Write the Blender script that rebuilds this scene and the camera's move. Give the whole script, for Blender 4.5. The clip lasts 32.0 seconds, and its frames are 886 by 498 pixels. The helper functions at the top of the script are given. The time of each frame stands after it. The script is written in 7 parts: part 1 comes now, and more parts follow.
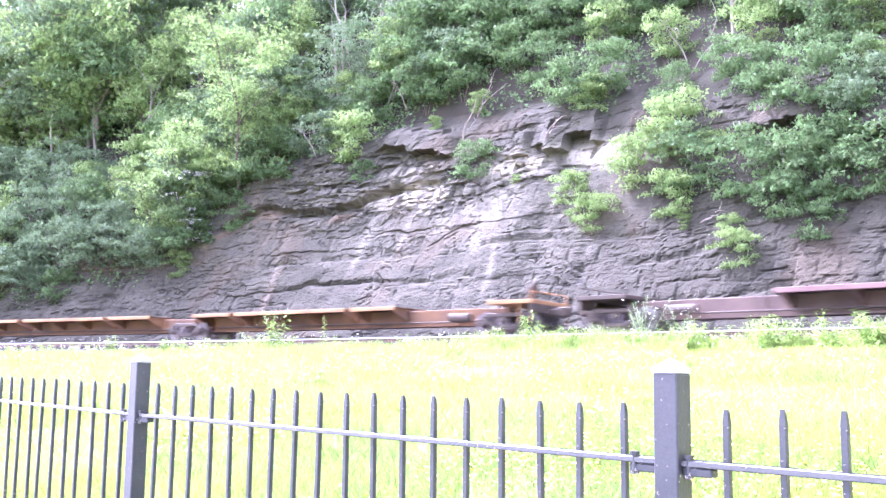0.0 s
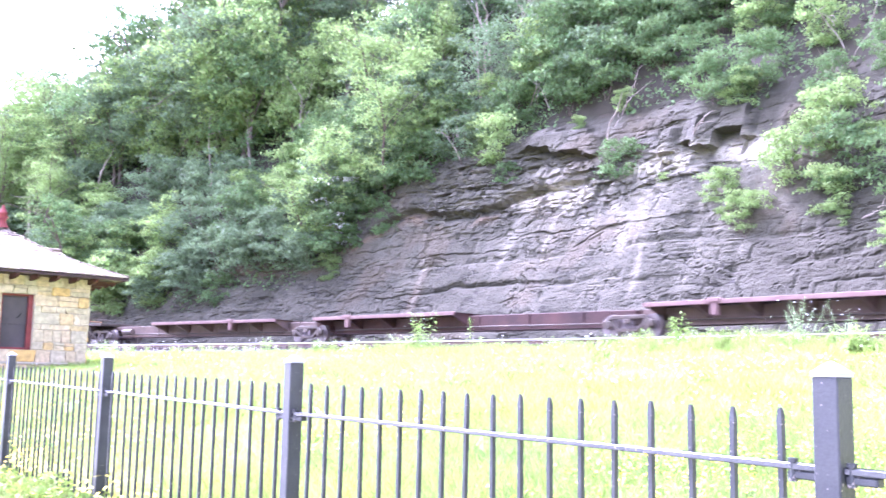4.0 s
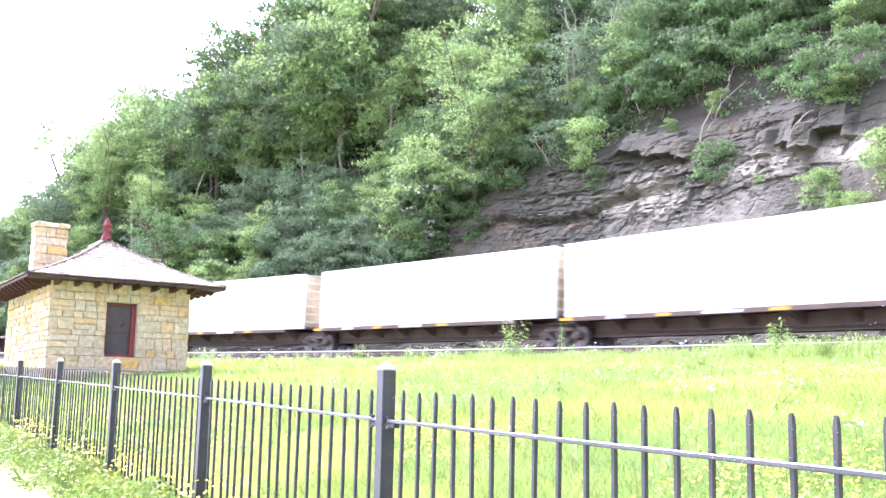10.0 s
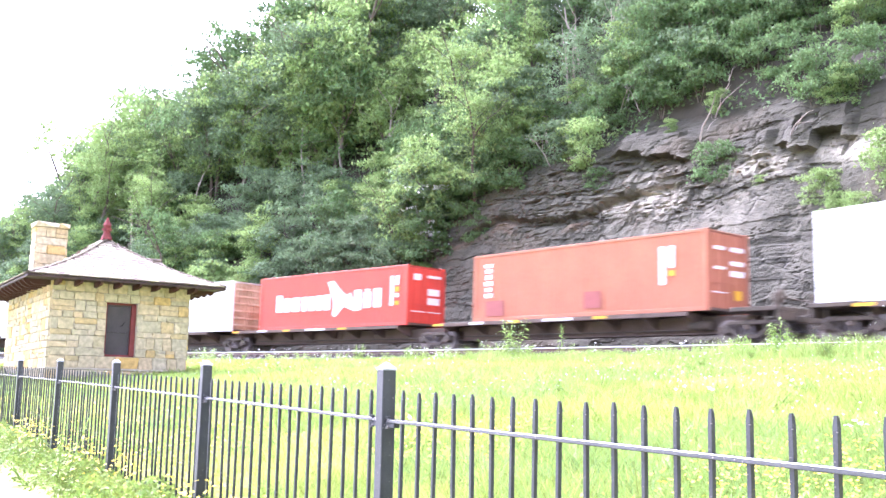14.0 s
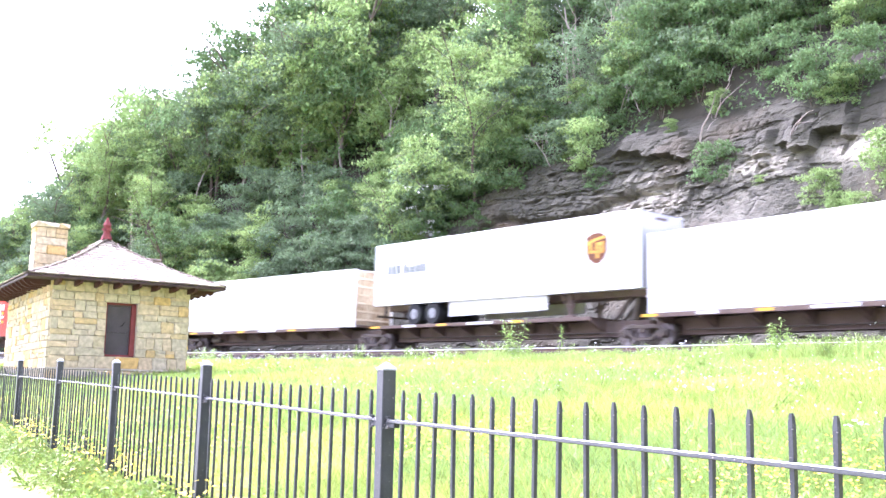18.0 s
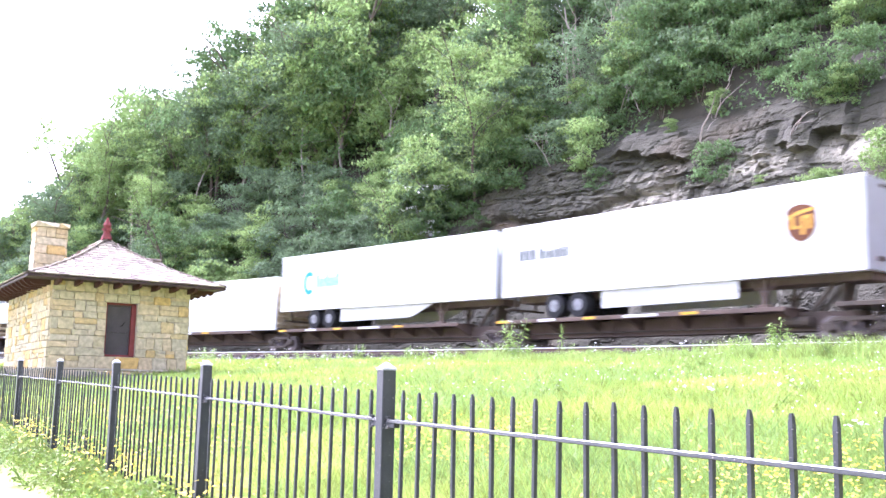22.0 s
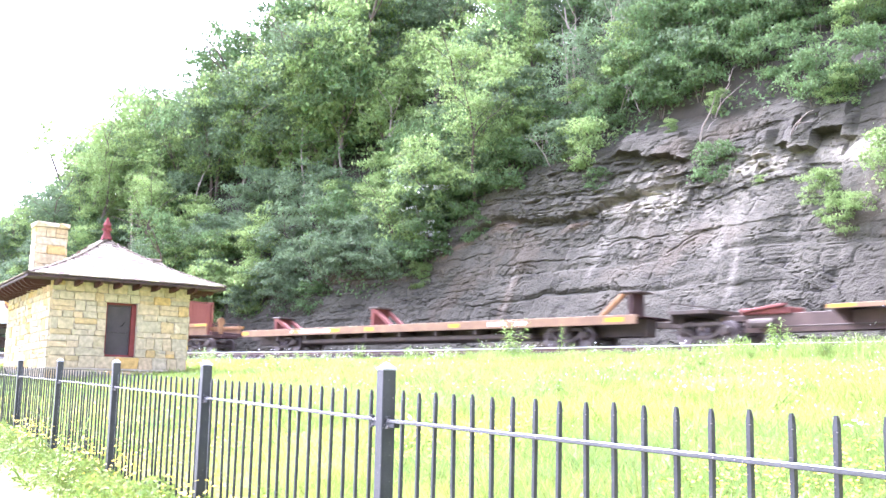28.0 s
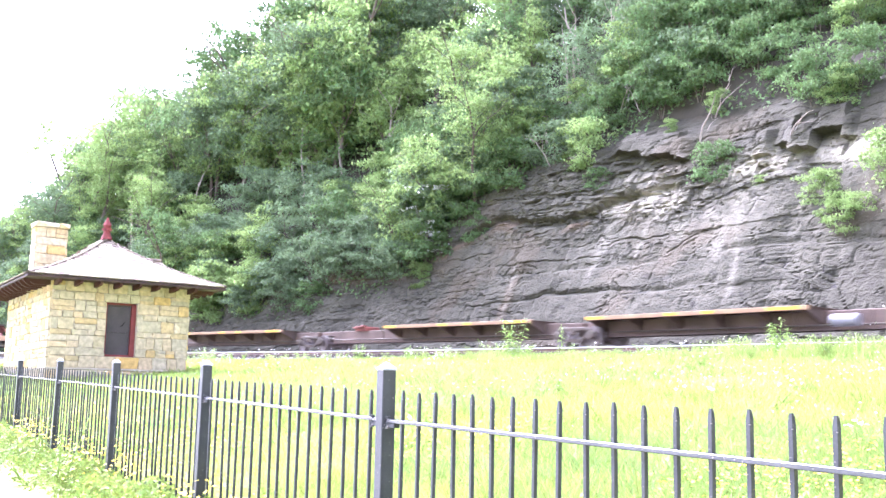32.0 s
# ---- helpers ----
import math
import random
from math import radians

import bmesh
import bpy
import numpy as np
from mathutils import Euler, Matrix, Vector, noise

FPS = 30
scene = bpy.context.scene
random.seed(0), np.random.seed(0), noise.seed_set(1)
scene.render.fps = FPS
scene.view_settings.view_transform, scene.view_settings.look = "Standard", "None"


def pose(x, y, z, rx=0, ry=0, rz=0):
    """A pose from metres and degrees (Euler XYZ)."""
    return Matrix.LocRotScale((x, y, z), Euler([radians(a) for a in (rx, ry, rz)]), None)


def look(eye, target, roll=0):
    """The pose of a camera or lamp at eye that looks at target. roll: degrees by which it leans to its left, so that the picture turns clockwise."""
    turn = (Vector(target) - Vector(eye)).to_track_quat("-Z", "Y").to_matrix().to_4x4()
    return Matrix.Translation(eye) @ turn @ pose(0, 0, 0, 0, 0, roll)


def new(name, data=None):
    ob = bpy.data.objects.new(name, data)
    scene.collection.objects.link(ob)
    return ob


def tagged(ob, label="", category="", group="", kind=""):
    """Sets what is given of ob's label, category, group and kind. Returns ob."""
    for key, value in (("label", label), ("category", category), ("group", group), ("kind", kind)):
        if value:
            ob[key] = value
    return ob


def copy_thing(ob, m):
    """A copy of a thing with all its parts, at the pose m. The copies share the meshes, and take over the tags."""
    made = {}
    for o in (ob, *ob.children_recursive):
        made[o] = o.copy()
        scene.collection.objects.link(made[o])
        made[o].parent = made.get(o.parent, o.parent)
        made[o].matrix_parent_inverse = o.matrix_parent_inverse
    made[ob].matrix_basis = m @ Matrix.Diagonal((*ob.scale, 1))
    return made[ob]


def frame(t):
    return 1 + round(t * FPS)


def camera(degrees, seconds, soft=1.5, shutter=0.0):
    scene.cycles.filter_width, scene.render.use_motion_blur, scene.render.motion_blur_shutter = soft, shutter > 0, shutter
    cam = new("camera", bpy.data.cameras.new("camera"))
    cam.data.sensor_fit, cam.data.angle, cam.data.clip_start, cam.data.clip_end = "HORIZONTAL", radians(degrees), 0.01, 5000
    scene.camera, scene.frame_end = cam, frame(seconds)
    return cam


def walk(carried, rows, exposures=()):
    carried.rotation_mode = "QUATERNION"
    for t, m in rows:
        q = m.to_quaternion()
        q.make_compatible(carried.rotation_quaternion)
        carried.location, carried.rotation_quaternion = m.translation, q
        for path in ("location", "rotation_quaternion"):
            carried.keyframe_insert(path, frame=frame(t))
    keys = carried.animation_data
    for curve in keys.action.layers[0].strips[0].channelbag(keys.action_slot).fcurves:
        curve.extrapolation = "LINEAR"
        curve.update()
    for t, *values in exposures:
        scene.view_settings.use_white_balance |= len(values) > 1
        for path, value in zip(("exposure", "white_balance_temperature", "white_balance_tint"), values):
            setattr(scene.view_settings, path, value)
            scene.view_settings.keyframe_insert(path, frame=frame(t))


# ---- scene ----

# camera on a low support inside the curve: a short pan to the left, then still
cam = camera(48.86, 32.0, soft=1.5, shutter=0.75)
EYE = (0.0, 0.0, 1.1)
PAN = [(0, -13.81, 8.33, 0.0), (2.5, -13.76, 8.33, -0.02), (2.8, -12.6, 8.34, -0.15), (3, -11.34, 8.37, -0.25), (3.5, -7.03, 8.63, -0.36),
       (4, -5.33, 8.38, -0.55), (4.5, -2.8, 8.68, -0.63), (5.5, -1.4, 8.72, -0.66), (6.5, -0.71, 8.75, -0.69), (7, 0.6, 8.71, -0.67),
       (7.5, 0.27, 8.75, -0.7), (8, 0.19, 8.71, -0.74), (8.5, 0, 8.75, -0.74), (32, 0, 8.75, -0.74)]
EXPOSURES = [(t, e + 0.0, 5110 if t < 3 else 5020 if t < 7 else 5130 if t < 9 else 5360 if t < 26 else 5320, 45 if t < 7 else 38 if t < 9 else 33) for t, e in ((0, 2.4), (2.5, 2.4), (4.5, 2.35), (6.5, 2.2), (8, 2.12), (9.5, 1.95), (11, 1.84), (12.5, 1.82), (14, 1.97), (17.5, 1.95), (20, 1.8), (22, 1.68), (23.5, 1.66), (25.5, 1.88), (27.5, 2.1), (30, 2.2), (32, 2.2))]
walk(cam, [(t, pose(*EYE, 90 + p, r, y)) for t, y, p, r in PAN], EXPOSURES)

# ---- light: high hazy sun from the upper left, bright white sky ----
world = bpy.data.worlds.new("sky")
scene.world = world
world.use_nodes = True
wn, wl = world.node_tree.nodes, world.node_tree.links
sky = wn.new("ShaderNodeTexSky")
sky.sky_type = "NISHITA"
sky.sun_disc = False
sky.sun_elevation, sky.sun_rotation = radians(52), radians(-36)
sky.air_density, sky.dust_density, sky.ozone_density = 1.0, 6.0, 1.0
haze = wn.new("ShaderNodeHueSaturation")
haze.inputs["Saturation"].default_value, haze.inputs["Value"].default_value = 0.32, 1.6
wl.new(sky.outputs[0], haze.inputs["Color"])
wl.new(haze.outputs[0], wn["Background"].inputs[0])
wn["Background"].inputs[1].default_value = 0.19
sun = new("sun", bpy.data.lights.new("sun", "SUN"))
sun.data.energy, sun.data.angle, sun.data.color = 2.5, radians(12), (1.0, 0.95, 0.87)
SUN_FROM = Vector((-0.36, 0.50, 0.79))
sun.matrix_world = look(SUN_FROM * 100, (0, 0, 0))


# ---- materials ----
def mat(name, color, rough=0.7, metal=0.0, color2=None, scale=4.0, fine=40.0, bump=0.0, spread=0.25, translucent=0.0, island=0.0, obj=0.0, stretch=(1, 1, 1), spec=0.3, specks=None):
    m = bpy.data.materials.new(name)
    m.use_nodes = True
    nodes, links = m.node_tree.nodes, m.node_tree.links
    b = nodes["Principled BSDF"]
    b.inputs["Roughness"].default_value, b.inputs["Metallic"].default_value = rough, metal
    b.inputs["Specular IOR Level"].default_value = spec
    c2 = color2 or tuple(c * (1 - spread) for c in color)
    co = nodes.new("ShaderNodeTexCoord")
    mp = nodes.new("ShaderNodeMapping")
    mp.inputs["Scale"].default_value = stretch
    links.new(co.outputs["Object"], mp.inputs[0])
    n1, n2 = nodes.new("ShaderNodeTexNoise"), nodes.new("ShaderNodeTexNoise")
    n1.inputs["Scale"].default_value, n1.inputs["Detail"].default_value = scale, 6
    n2.inputs["Scale"].default_value, n2.inputs["Detail"].default_value = fine, 4
    for n in (n1, n2):
        links.new(mp.outputs[0], n.inputs["Vector"])
    add = nodes.new("ShaderNodeMath")
    add.operation = "MULTIPLY_ADD"
    links.new(n2.outputs[0], add.inputs[0])
    add.inputs[1].default_value = 0.45
    links.new(n1.outputs[0], add.inputs[2])
    ramp = nodes.new("ShaderNodeMapRange")
    ramp.inputs[1].default_value, ramp.inputs[2].default_value = 0.5, 0.95
    links.new(add.outputs[0], ramp.inputs[0])
    mix = nodes.new("ShaderNodeMix")
    mix.data_type = "RGBA"
    links.new(ramp.outputs[0], mix.inputs[0])
    mix.inputs[6].default_value, mix.inputs[7].default_value = (*color, 1), (*c2, 1)
    out = mix.outputs[2]
    if specks:
        n3, cut, mx = nodes.new("ShaderNodeTexNoise"), nodes.new("ShaderNodeMapRange"), nodes.new("ShaderNodeMix")
        n3.inputs["Scale"].default_value, n3.inputs["Detail"].default_value = 70, 3
        links.new(mp.outputs[0], n3.inputs["Vector"])
        cut.inputs[1].default_value, cut.inputs[2].default_value = 0.67, 0.72
        links.new(n3.outputs[0], cut.inputs[0])
        mx.data_type = "RGBA"
        links.new(cut.outputs[0], mx.inputs[0])
        links.new(out, mx.inputs[6])
        mx.inputs[7].default_value = (*specks, 1)
        out = mx.outputs[2]
    if island or obj:
        if island:
            src = nodes.new("ShaderNodeNewGeometry").outputs["Random Per Island"]
        else:
            src = nodes.new("ShaderNodeObjectInfo").outputs["Random"]
        amt = island or obj
        mr = nodes.new("ShaderNodeMapRange")
        mr.inputs[3].default_value, mr.inputs[4].default_value = 1 - amt, 1 + amt
        links.new(src, mr.inputs[0])
        hv = nodes.new("ShaderNodeHueSaturation")
        links.new(mr.outputs[0], hv.inputs["Value"])
        mh = nodes.new("ShaderNodeMapRange")
        mh.inputs[3].default_value, mh.inputs[4].default_value = 0.5 - 0.05 * amt, 0.5 + 0.05 * amt
        links.new(src, mh.inputs[0])
        links.new(mh.outputs[0], hv.inputs["Hue"])
        links.new(out, hv.inputs["Color"])
        out = hv.outputs[0]
    links.new(out, b.inputs["Base Color"])
    if bump:
        bp = nodes.new("ShaderNodeBump")
        bp.inputs["Strength"].default_value, bp.inputs["Distance"].default_value = bump, 0.02
        links.new(add.outputs[0], bp.inputs["Height"])
        links.new(bp.outputs[0], b.inputs["Normal"])
    if translucent:
        tr = nodes.new("ShaderNodeBsdfTranslucent")
        links.new(out, tr.inputs[0])
        ms = nodes.new("ShaderNodeMixShader")
        ms.inputs[0].default_value = translucent
        links.new(b.outputs[0], ms.inputs[1])
        links.new(tr.outputs[0], ms.inputs[2])
        links.new(ms.outputs[0], nodes["Material Output"].inputs[0])
    return m


M_GRASS_SOIL = mat("meadow_soil", (0.28, 0.31, 0.09), 0.95, color2=(0.17, 0.21, 0.055), scale=0.6, fine=9, bump=0.6)
M_GRASS = mat("grass_blades", (0.37, 0.42, 0.095), 0.6, color2=(0.18, 0.27, 0.05), scale=0.55, fine=2.2, translucent=0.4, island=0.45)
M_PATH = mat("path_concrete", (0.55, 0.52, 0.47), 0.9, color2=(0.42, 0.40, 0.36), scale=1.5, fine=60, bump=0.3)
M_BALLAST = mat("ballast_stone", (0.11, 0.095, 0.09), 0.9, color2=(0.05, 0.044, 0.043), scale=3, fine=22, bump=1.0)
M_STONE_BIT = mat("ballast_bits", (0.12, 0.108, 0.10), 0.9, color2=(0.06, 0.054, 0.05), scale=4, fine=30, island=0.4)
M_TIE = mat("tie_wood", (0.09, 0.07, 0.06), 0.9, color2=(0.15, 0.12, 0.10), scale=2, fine=30, bump=0.6, stretch=(1, 6, 6))
M_RAIL = mat("rail_steel", (0.16, 0.10, 0.07), 0.6, 0.3, color2=(0.10, 0.07, 0.06), scale=3, fine=30)
# polished steel, its colour raised to near white for the sun's glint
M_RAILTOP = mat("rail_head_polished_glint", (0.82, 0.82, 0.83), 0.38, 0.35, color2=(0.7, 0.7, 0.72), scale=3, fine=30)
M_SOIL = mat("hill_soil", (0.062, 0.052, 0.038), 0.95, color2=(0.034, 0.031, 0.021), scale=0.5, fine=5, bump=1.0)
M_FENCE = mat("fence_paint", (0.024, 0.027, 0.029), 0.45, 0.0, color2=(0.042, 0.044, 0.045), scale=9, fine=130, bump=0.15, spec=0.38, specks=(0.26, 0.23, 0.20))
M_FENCE_RAIL = mat("fence_rail_paint", (0.030, 0.033, 0.036), 0.26, 0.0, color2=(0.05, 0.052, 0.054), scale=9, fine=130, bump=0.1, spec=0.8, specks=(0.26, 0.23, 0.20))
# cap colour lightened to carry the white sky reflection on the post tops
M_CAP = mat("post_cap_skylit", (0.50, 0.51, 0.52), 0.4, 0.3, color2=(0.36, 0.37, 0.38), scale=12, fine=90, bump=0.1)
M_LEAF = mat("leaf_green", (0.15, 0.228, 0.085), 0.6, color2=(0.10, 0.16, 0.063), scale=0.35, fine=2.0, translucent=0.45, island=0.35, spec=0.15)
M_LEAF_LIGHT = mat("leaf_yellow_green", (0.255, 0.345, 0.12), 0.6, color2=(0.185, 0.27, 0.09), scale=0.35, fine=2.0, translucent=0.5, island=0.3, spec=0.15)
M_LEAF_GREY = mat("leaf_grey_green", (0.172, 0.238, 0.122), 0.6, color2=(0.12, 0.175, 0.09), scale=0.35, fine=2.0, translucent=0.35, island=0.3, spec=0.15)
M_BARK = mat("bark_grey_brown", (0.17, 0.135, 0.11), 0.9, color2=(0.09, 0.07, 0.055), scale=3, fine=18, bump=0.8, stretch=(1, 1, 0.2))
M_STEEL_BROWN = mat("car_steel_brown", (0.105, 0.055, 0.045), 0.75, color2=(0.055, 0.035, 0.03), scale=1.2, fine=14, bump=0.15)
M_STEEL_GREY = mat("car_steel_grimy", (0.165, 0.115, 0.088), 0.75, color2=(0.095, 0.07, 0.055), scale=1.2, fine=14, bump=0.15)
M_STEEL_YELLOW = mat("car_steel_yellow", (0.47, 0.27, 0.11), 0.7, color2=(0.28, 0.155, 0.08), scale=1.0, fine=12, bump=0.15)
# the cars' yellow darkened to put the deck's shade into the sill
M_SILL_YELLOW = mat("sill_shaded_yellow", (0.25, 0.135, 0.06), 0.75, color2=(0.13, 0.08, 0.05), scale=1.0, fine=12, bump=0.15)
M_EDGE_BROWN = mat("deck_edge_pink_brown", (0.235, 0.155, 0.13), 0.7, color2=(0.17, 0.10, 0.09), scale=1.4, fine=12)
M_EDGE_TAN = mat("deck_edge_tan", (0.36, 0.23, 0.12), 0.7, color2=(0.24, 0.15, 0.09), scale=1.4, fine=12)
M_TRUCK = mat("truck_cast_steel", (0.068, 0.058, 0.045), 0.7, color2=(0.11, 0.082, 0.058), scale=3, fine=25, bump=0.2)
M_WHEEL = mat("wheel_steel", (0.22, 0.20, 0.19), 0.45, 0.5, color2=(0.13, 0.10, 0.085), scale=4, fine=25)
M_WHITE = mat("white_painted_panel", (0.82, 0.82, 0.82), 0.5, color2=(0.74, 0.73, 0.71), scale=0.8, fine=10, spec=0.4)
M_SKIRT = mat("skirt_grey_white", (0.66, 0.66, 0.65), 0.6, color2=(0.52, 0.51, 0.48), scale=0.9, fine=9)
M_TRAILER_END = mat("trailer_rear_aluminium", (0.55, 0.56, 0.58), 0.45, 0.2, color2=(0.47, 0.47, 0.48), scale=1, fine=12)
M_DIRTY_END = mat("container_end_stained", (0.54, 0.475, 0.33), 0.7, color2=(0.27, 0.185, 0.10), scale=1.6, fine=12, stretch=(1, 1, 0.3))
M_RED = mat("container_red", (0.72, 0.085, 0.05), 0.5, color2=(0.62, 0.07, 0.045), scale=0.8, fine=8, spec=0.4)
M_RUSTRED = mat("container_brick_red", (0.42, 0.165, 0.112), 0.6, color2=(0.35, 0.13, 0.092), scale=0.8, fine=8)
M_LETTER = mat("lettering_white", (0.82, 0.82, 0.80), 0.6, spread=0.1)
M_YELLOW = mat("marker_yellow", (0.80, 0.45, 0.03), 0.5, spread=0.2)
M_RUBBER = mat("tyre_rubber", (0.025, 0.025, 0.026), 0.85, spread=0.3)
M_ROCK = None


# ---- mesh helpers ----
def part(name, bm, material, parent=None, label="", m=None):
    me = bpy.data.meshes.new(name)
    bm.to_mesh(me)
    bm.free()
    me.materials.append(material)
    ob = new(name, me)
    if parent:
        ob.parent = parent
    if m is not None:
        ob.matrix_basis = m
    if label:
        ob["label"] = label
    return ob


def share(name, me, parent, m, label=""):
    ob = new(name, me)
    ob.parent = parent
    ob.matrix_basis = m
    if label:
        ob["label"] = label
    return ob


def np_mesh(name, verts, faces, material, smooth=False):
    """verts (n,3), faces (m,k) with k the same for all."""
    verts, faces = np.asarray(verts, np.float32), np.asarray(faces, np.int32)
    me = bpy.data.meshes.new(name)
    me.vertices.add(len(verts))
    me.vertices.foreach_set("co", verts.ravel())
    k = faces.shape[1]
    me.loops.add(faces.size)
    me.loops.foreach_set("vertex_index", faces.ravel())
    me.polygons.add(len(faces))
    me.polygons.foreach_set("loop_start", np.arange(0, faces.size, k, dtype=np.int32))
    me.polygons.foreach_set("use_smooth", np.full(len(faces), smooth))
    me.update(calc_edges=True)
    me.materials.append(material)
    return me


def box(bm, x0, x1, y0, y1, z0, z1, bevel=0.0, m=None):
    g = bmesh.ops.create_cube(bm, size=1.0)
    vs = g["verts"]
    bmesh.ops.scale(bm, verts=vs, vec=(x1 - x0, y1 - y0, z1 - z0))
    bmesh.ops.translate(bm, verts=vs, vec=((x0 + x1) / 2, (y0 + y1) / 2, (z0 + z1) / 2))
    if bevel:
        es = {e for v in vs for e in v.link_edges}
        r = bmesh.ops.bevel(bm, geom=list(es), offset=bevel, segments=1, affect="EDGES")
        vs = list({v for f in r["faces"] for v in f.verts} | {v for v in vs if v.is_valid})
    if m is not None:
        bmesh.ops.transform(bm, matrix=m, verts=[v for v in vs if v.is_valid])
    return bm


def cyl(bm, p0, p1, r0, r1=None, seg=12, caps=True):
    p0, p1 = Vector(p0), Vector(p1)
    r1 = r0 if r1 is None else r1
    d = p1 - p0
    m = Matrix.Translation((p0 + p1) / 2) @ d.to_track_quat("Z", "Y").to_matrix().to_4x4()
    bmesh.ops.create_cone(bm, cap_ends=caps, segments=seg, radius1=r0, radius2=r1, depth=d.length, matrix=m)
    return bm


def B():
    return bmesh.new()


def empty(name, m=None):
    ob = new(name)
    ob.empty_display_size = 0.3
    if m is not None:
        ob.matrix_basis = m
    return ob


# ---- plan: everything follows one curve about CENTRE ----
CX, CY, TH0 = -147.54, -90.86, radians(41.4)
GRADE = 0.0185
R_TRACK, R_NEAR = 201.3, 197.3


def zrail(s):
    return 3.06 + GRADE * np.clip(s, -400, 400)


def curve(s, r):
    a = TH0 + s / 200.0
    return CX + r * np.cos(a), CY + r * np.sin(a)


def smooth(x, a, b):
    x = np.clip((x - a) / (b - a), 0, 1)
    return x * x * (3 - 2 * x)


def base_z(s):
    return 0.03 + 0.031 * (np.clip(s, -70, 45) + 32.8)


def ground_z(s, r):
    """Path, meadow bank, track bed and ditch."""
    zs = zrail(s) - 0.48
    b = np.minimum(base_z(s), zs - 0.3)
    w = np.clip((r - 175.6) / (195.4 - 175.6), 0, 1) ** 0.75
    z = b + (zs - b) * w
    z = z + (zrail(s) - 0.26 - zs) * smooth(r, 195.6, 196.3)
    z = z + 0.12 * smooth(r, 199, 200.2)
    z = z - 0.7 * smooth(r, 203.6, 206.0)
    return z


HS = [-200, -60, -10, 3, 8, 25, 40, 50, 57, 66, 75, 100, 140, 180]
HC = [46, 46, 44, 43, 42, 37, 31, 25, 18, 11, 8, 5, 3, 0]
HF = [13, 13, 13, 13, 12, 9, 7.5, 6.5, 6, 5.5, 5, 4, 2, 0]


def hill_z(s, r):
    """The hillside over the ditch: a steep rock cut, then a wooded slope to a crest."""
    o = r - 206.3
    crest, face = np.interp(s, HS, HC), np.interp(s, HS, HF)
    run = face * 0.56
    z = np.where(o < run, face * np.clip(o / np.maximum(run, 0.01), 0, 1), face + (o - run) * 1.25)
    z = np.maximum(z, 0) / (1 + (np.maximum(z, 0) / np.maximum(crest, 0.1)) ** 5) ** 0.2
    return zrail(s) - 0.9 + z


def hill_sheet_z(s, r):
    """The soil lies behind the rock face and comes out above it."""
    run = np.interp(s, HS, HF) * 0.56
    return hill_z(s, r) - 0.2 - 2.2 * (1 - smooth(r - 206.3, run + 0.2, run + 2.5))


def polar_sheet(name, ss, rs, zf, material):
    S, Rr = np.meshgrid(ss, rs, indexing="ij")
    X, Y = curve(S, Rr)
    Z = zf(S, Rr)
    n, k = S.shape
    v = np.stack([X, Y, Z], -1).reshape(-1, 3)
    i = np.arange(n * k).reshape(n, k)
    f = np.stack([i[:-1, :-1], i[:-1, 1:], i[1:, 1:], i[1:, :-1]], -1).reshape(-1, 4)[:, ::-1]
    return new(name, np_mesh(name, v, f, material, True))


FULL = 200 * math.pi * 2
ss = np.concatenate([np.linspace(-FULL / 2, -75, 40)[:-1], np.arange(-75, 90, 0.7), np.linspace(90, FULL / 2, 40)])
rs = np.concatenate([[0.5, 60, 120, 150, 165], np.arange(170, 212, 0.55), [215, 230, 300, 600, 1200, 2600]])
ground = tagged(polar_sheet("ground", ss, rs, ground_z, M_GRASS_SOIL), "grassy bank sloping up from the path to the track", "ground", kind="structure")
path = tagged(polar_sheet("path", np.arange(-80, 40, 1.0), np.array([166.0, 168.5, 171.0, 172.9, 174.55]), lambda s, r: ground_z(s, r) + 0.06, M_PATH),
              "pale concrete footpath beside the fence", "path", kind="structure")
ballast = tagged(polar_sheet("track_bed", np.arange(-400, 400, 1.2), np.arange(195.7, 206.2, 0.3), lambda s, r: ground_z(s, r) + 0.03, M_BALLAST),
                 "grey crushed-stone ballast bed under two tracks", "track bed", kind="structure")
hill = tagged(polar_sheet("hillside", np.concatenate([np.arange(-130, 190, 1.5)]), np.concatenate([np.arange(206.0, 250, 1.0), np.arange(250, 330, 8.0)]), hill_sheet_z, M_SOIL),
              "steep wooded hillside of dark soil and rock", "hillside", kind="structure")
# ---- rock cut ----
def vnoise(x, y, seed=0):
    """Value noise on arrays, 0 to 1."""
    xi, yi = np.floor(x).astype(np.int64), np.floor(y).astype(np.int64)
    fx, fy = x - xi, y - yi
    fx, fy = fx * fx * (3 - 2 * fx), fy * fy * (3 - 2 * fy)

    def h(a, b):
        n = (a * 374761393 + b * 668265263 + seed * 1274126177) & 0x7FFFFFFF
        n = ((n ^ (n >> 13)) * 1274126177) & 0x7FFFFFFF
        return ((n ^ (n >> 16)) & 0xFFFF) / 65535.0
    return (h(xi, yi) * (1 - fx) + h(xi + 1, yi) * fx) * (1 - fy) + (h(xi, yi + 1) * (1 - fx) + h(xi + 1, yi + 1) * fx) * fy


def fbm(x, y, seed=0, octaves=4):
    t, a, n = 0, 0.5, 0
    for i in range(octaves):
        t, n = t + a * vnoise(x * 2 ** i, y * 2 ** i, seed + i), n + a
        a *= 0.5
    return t / n


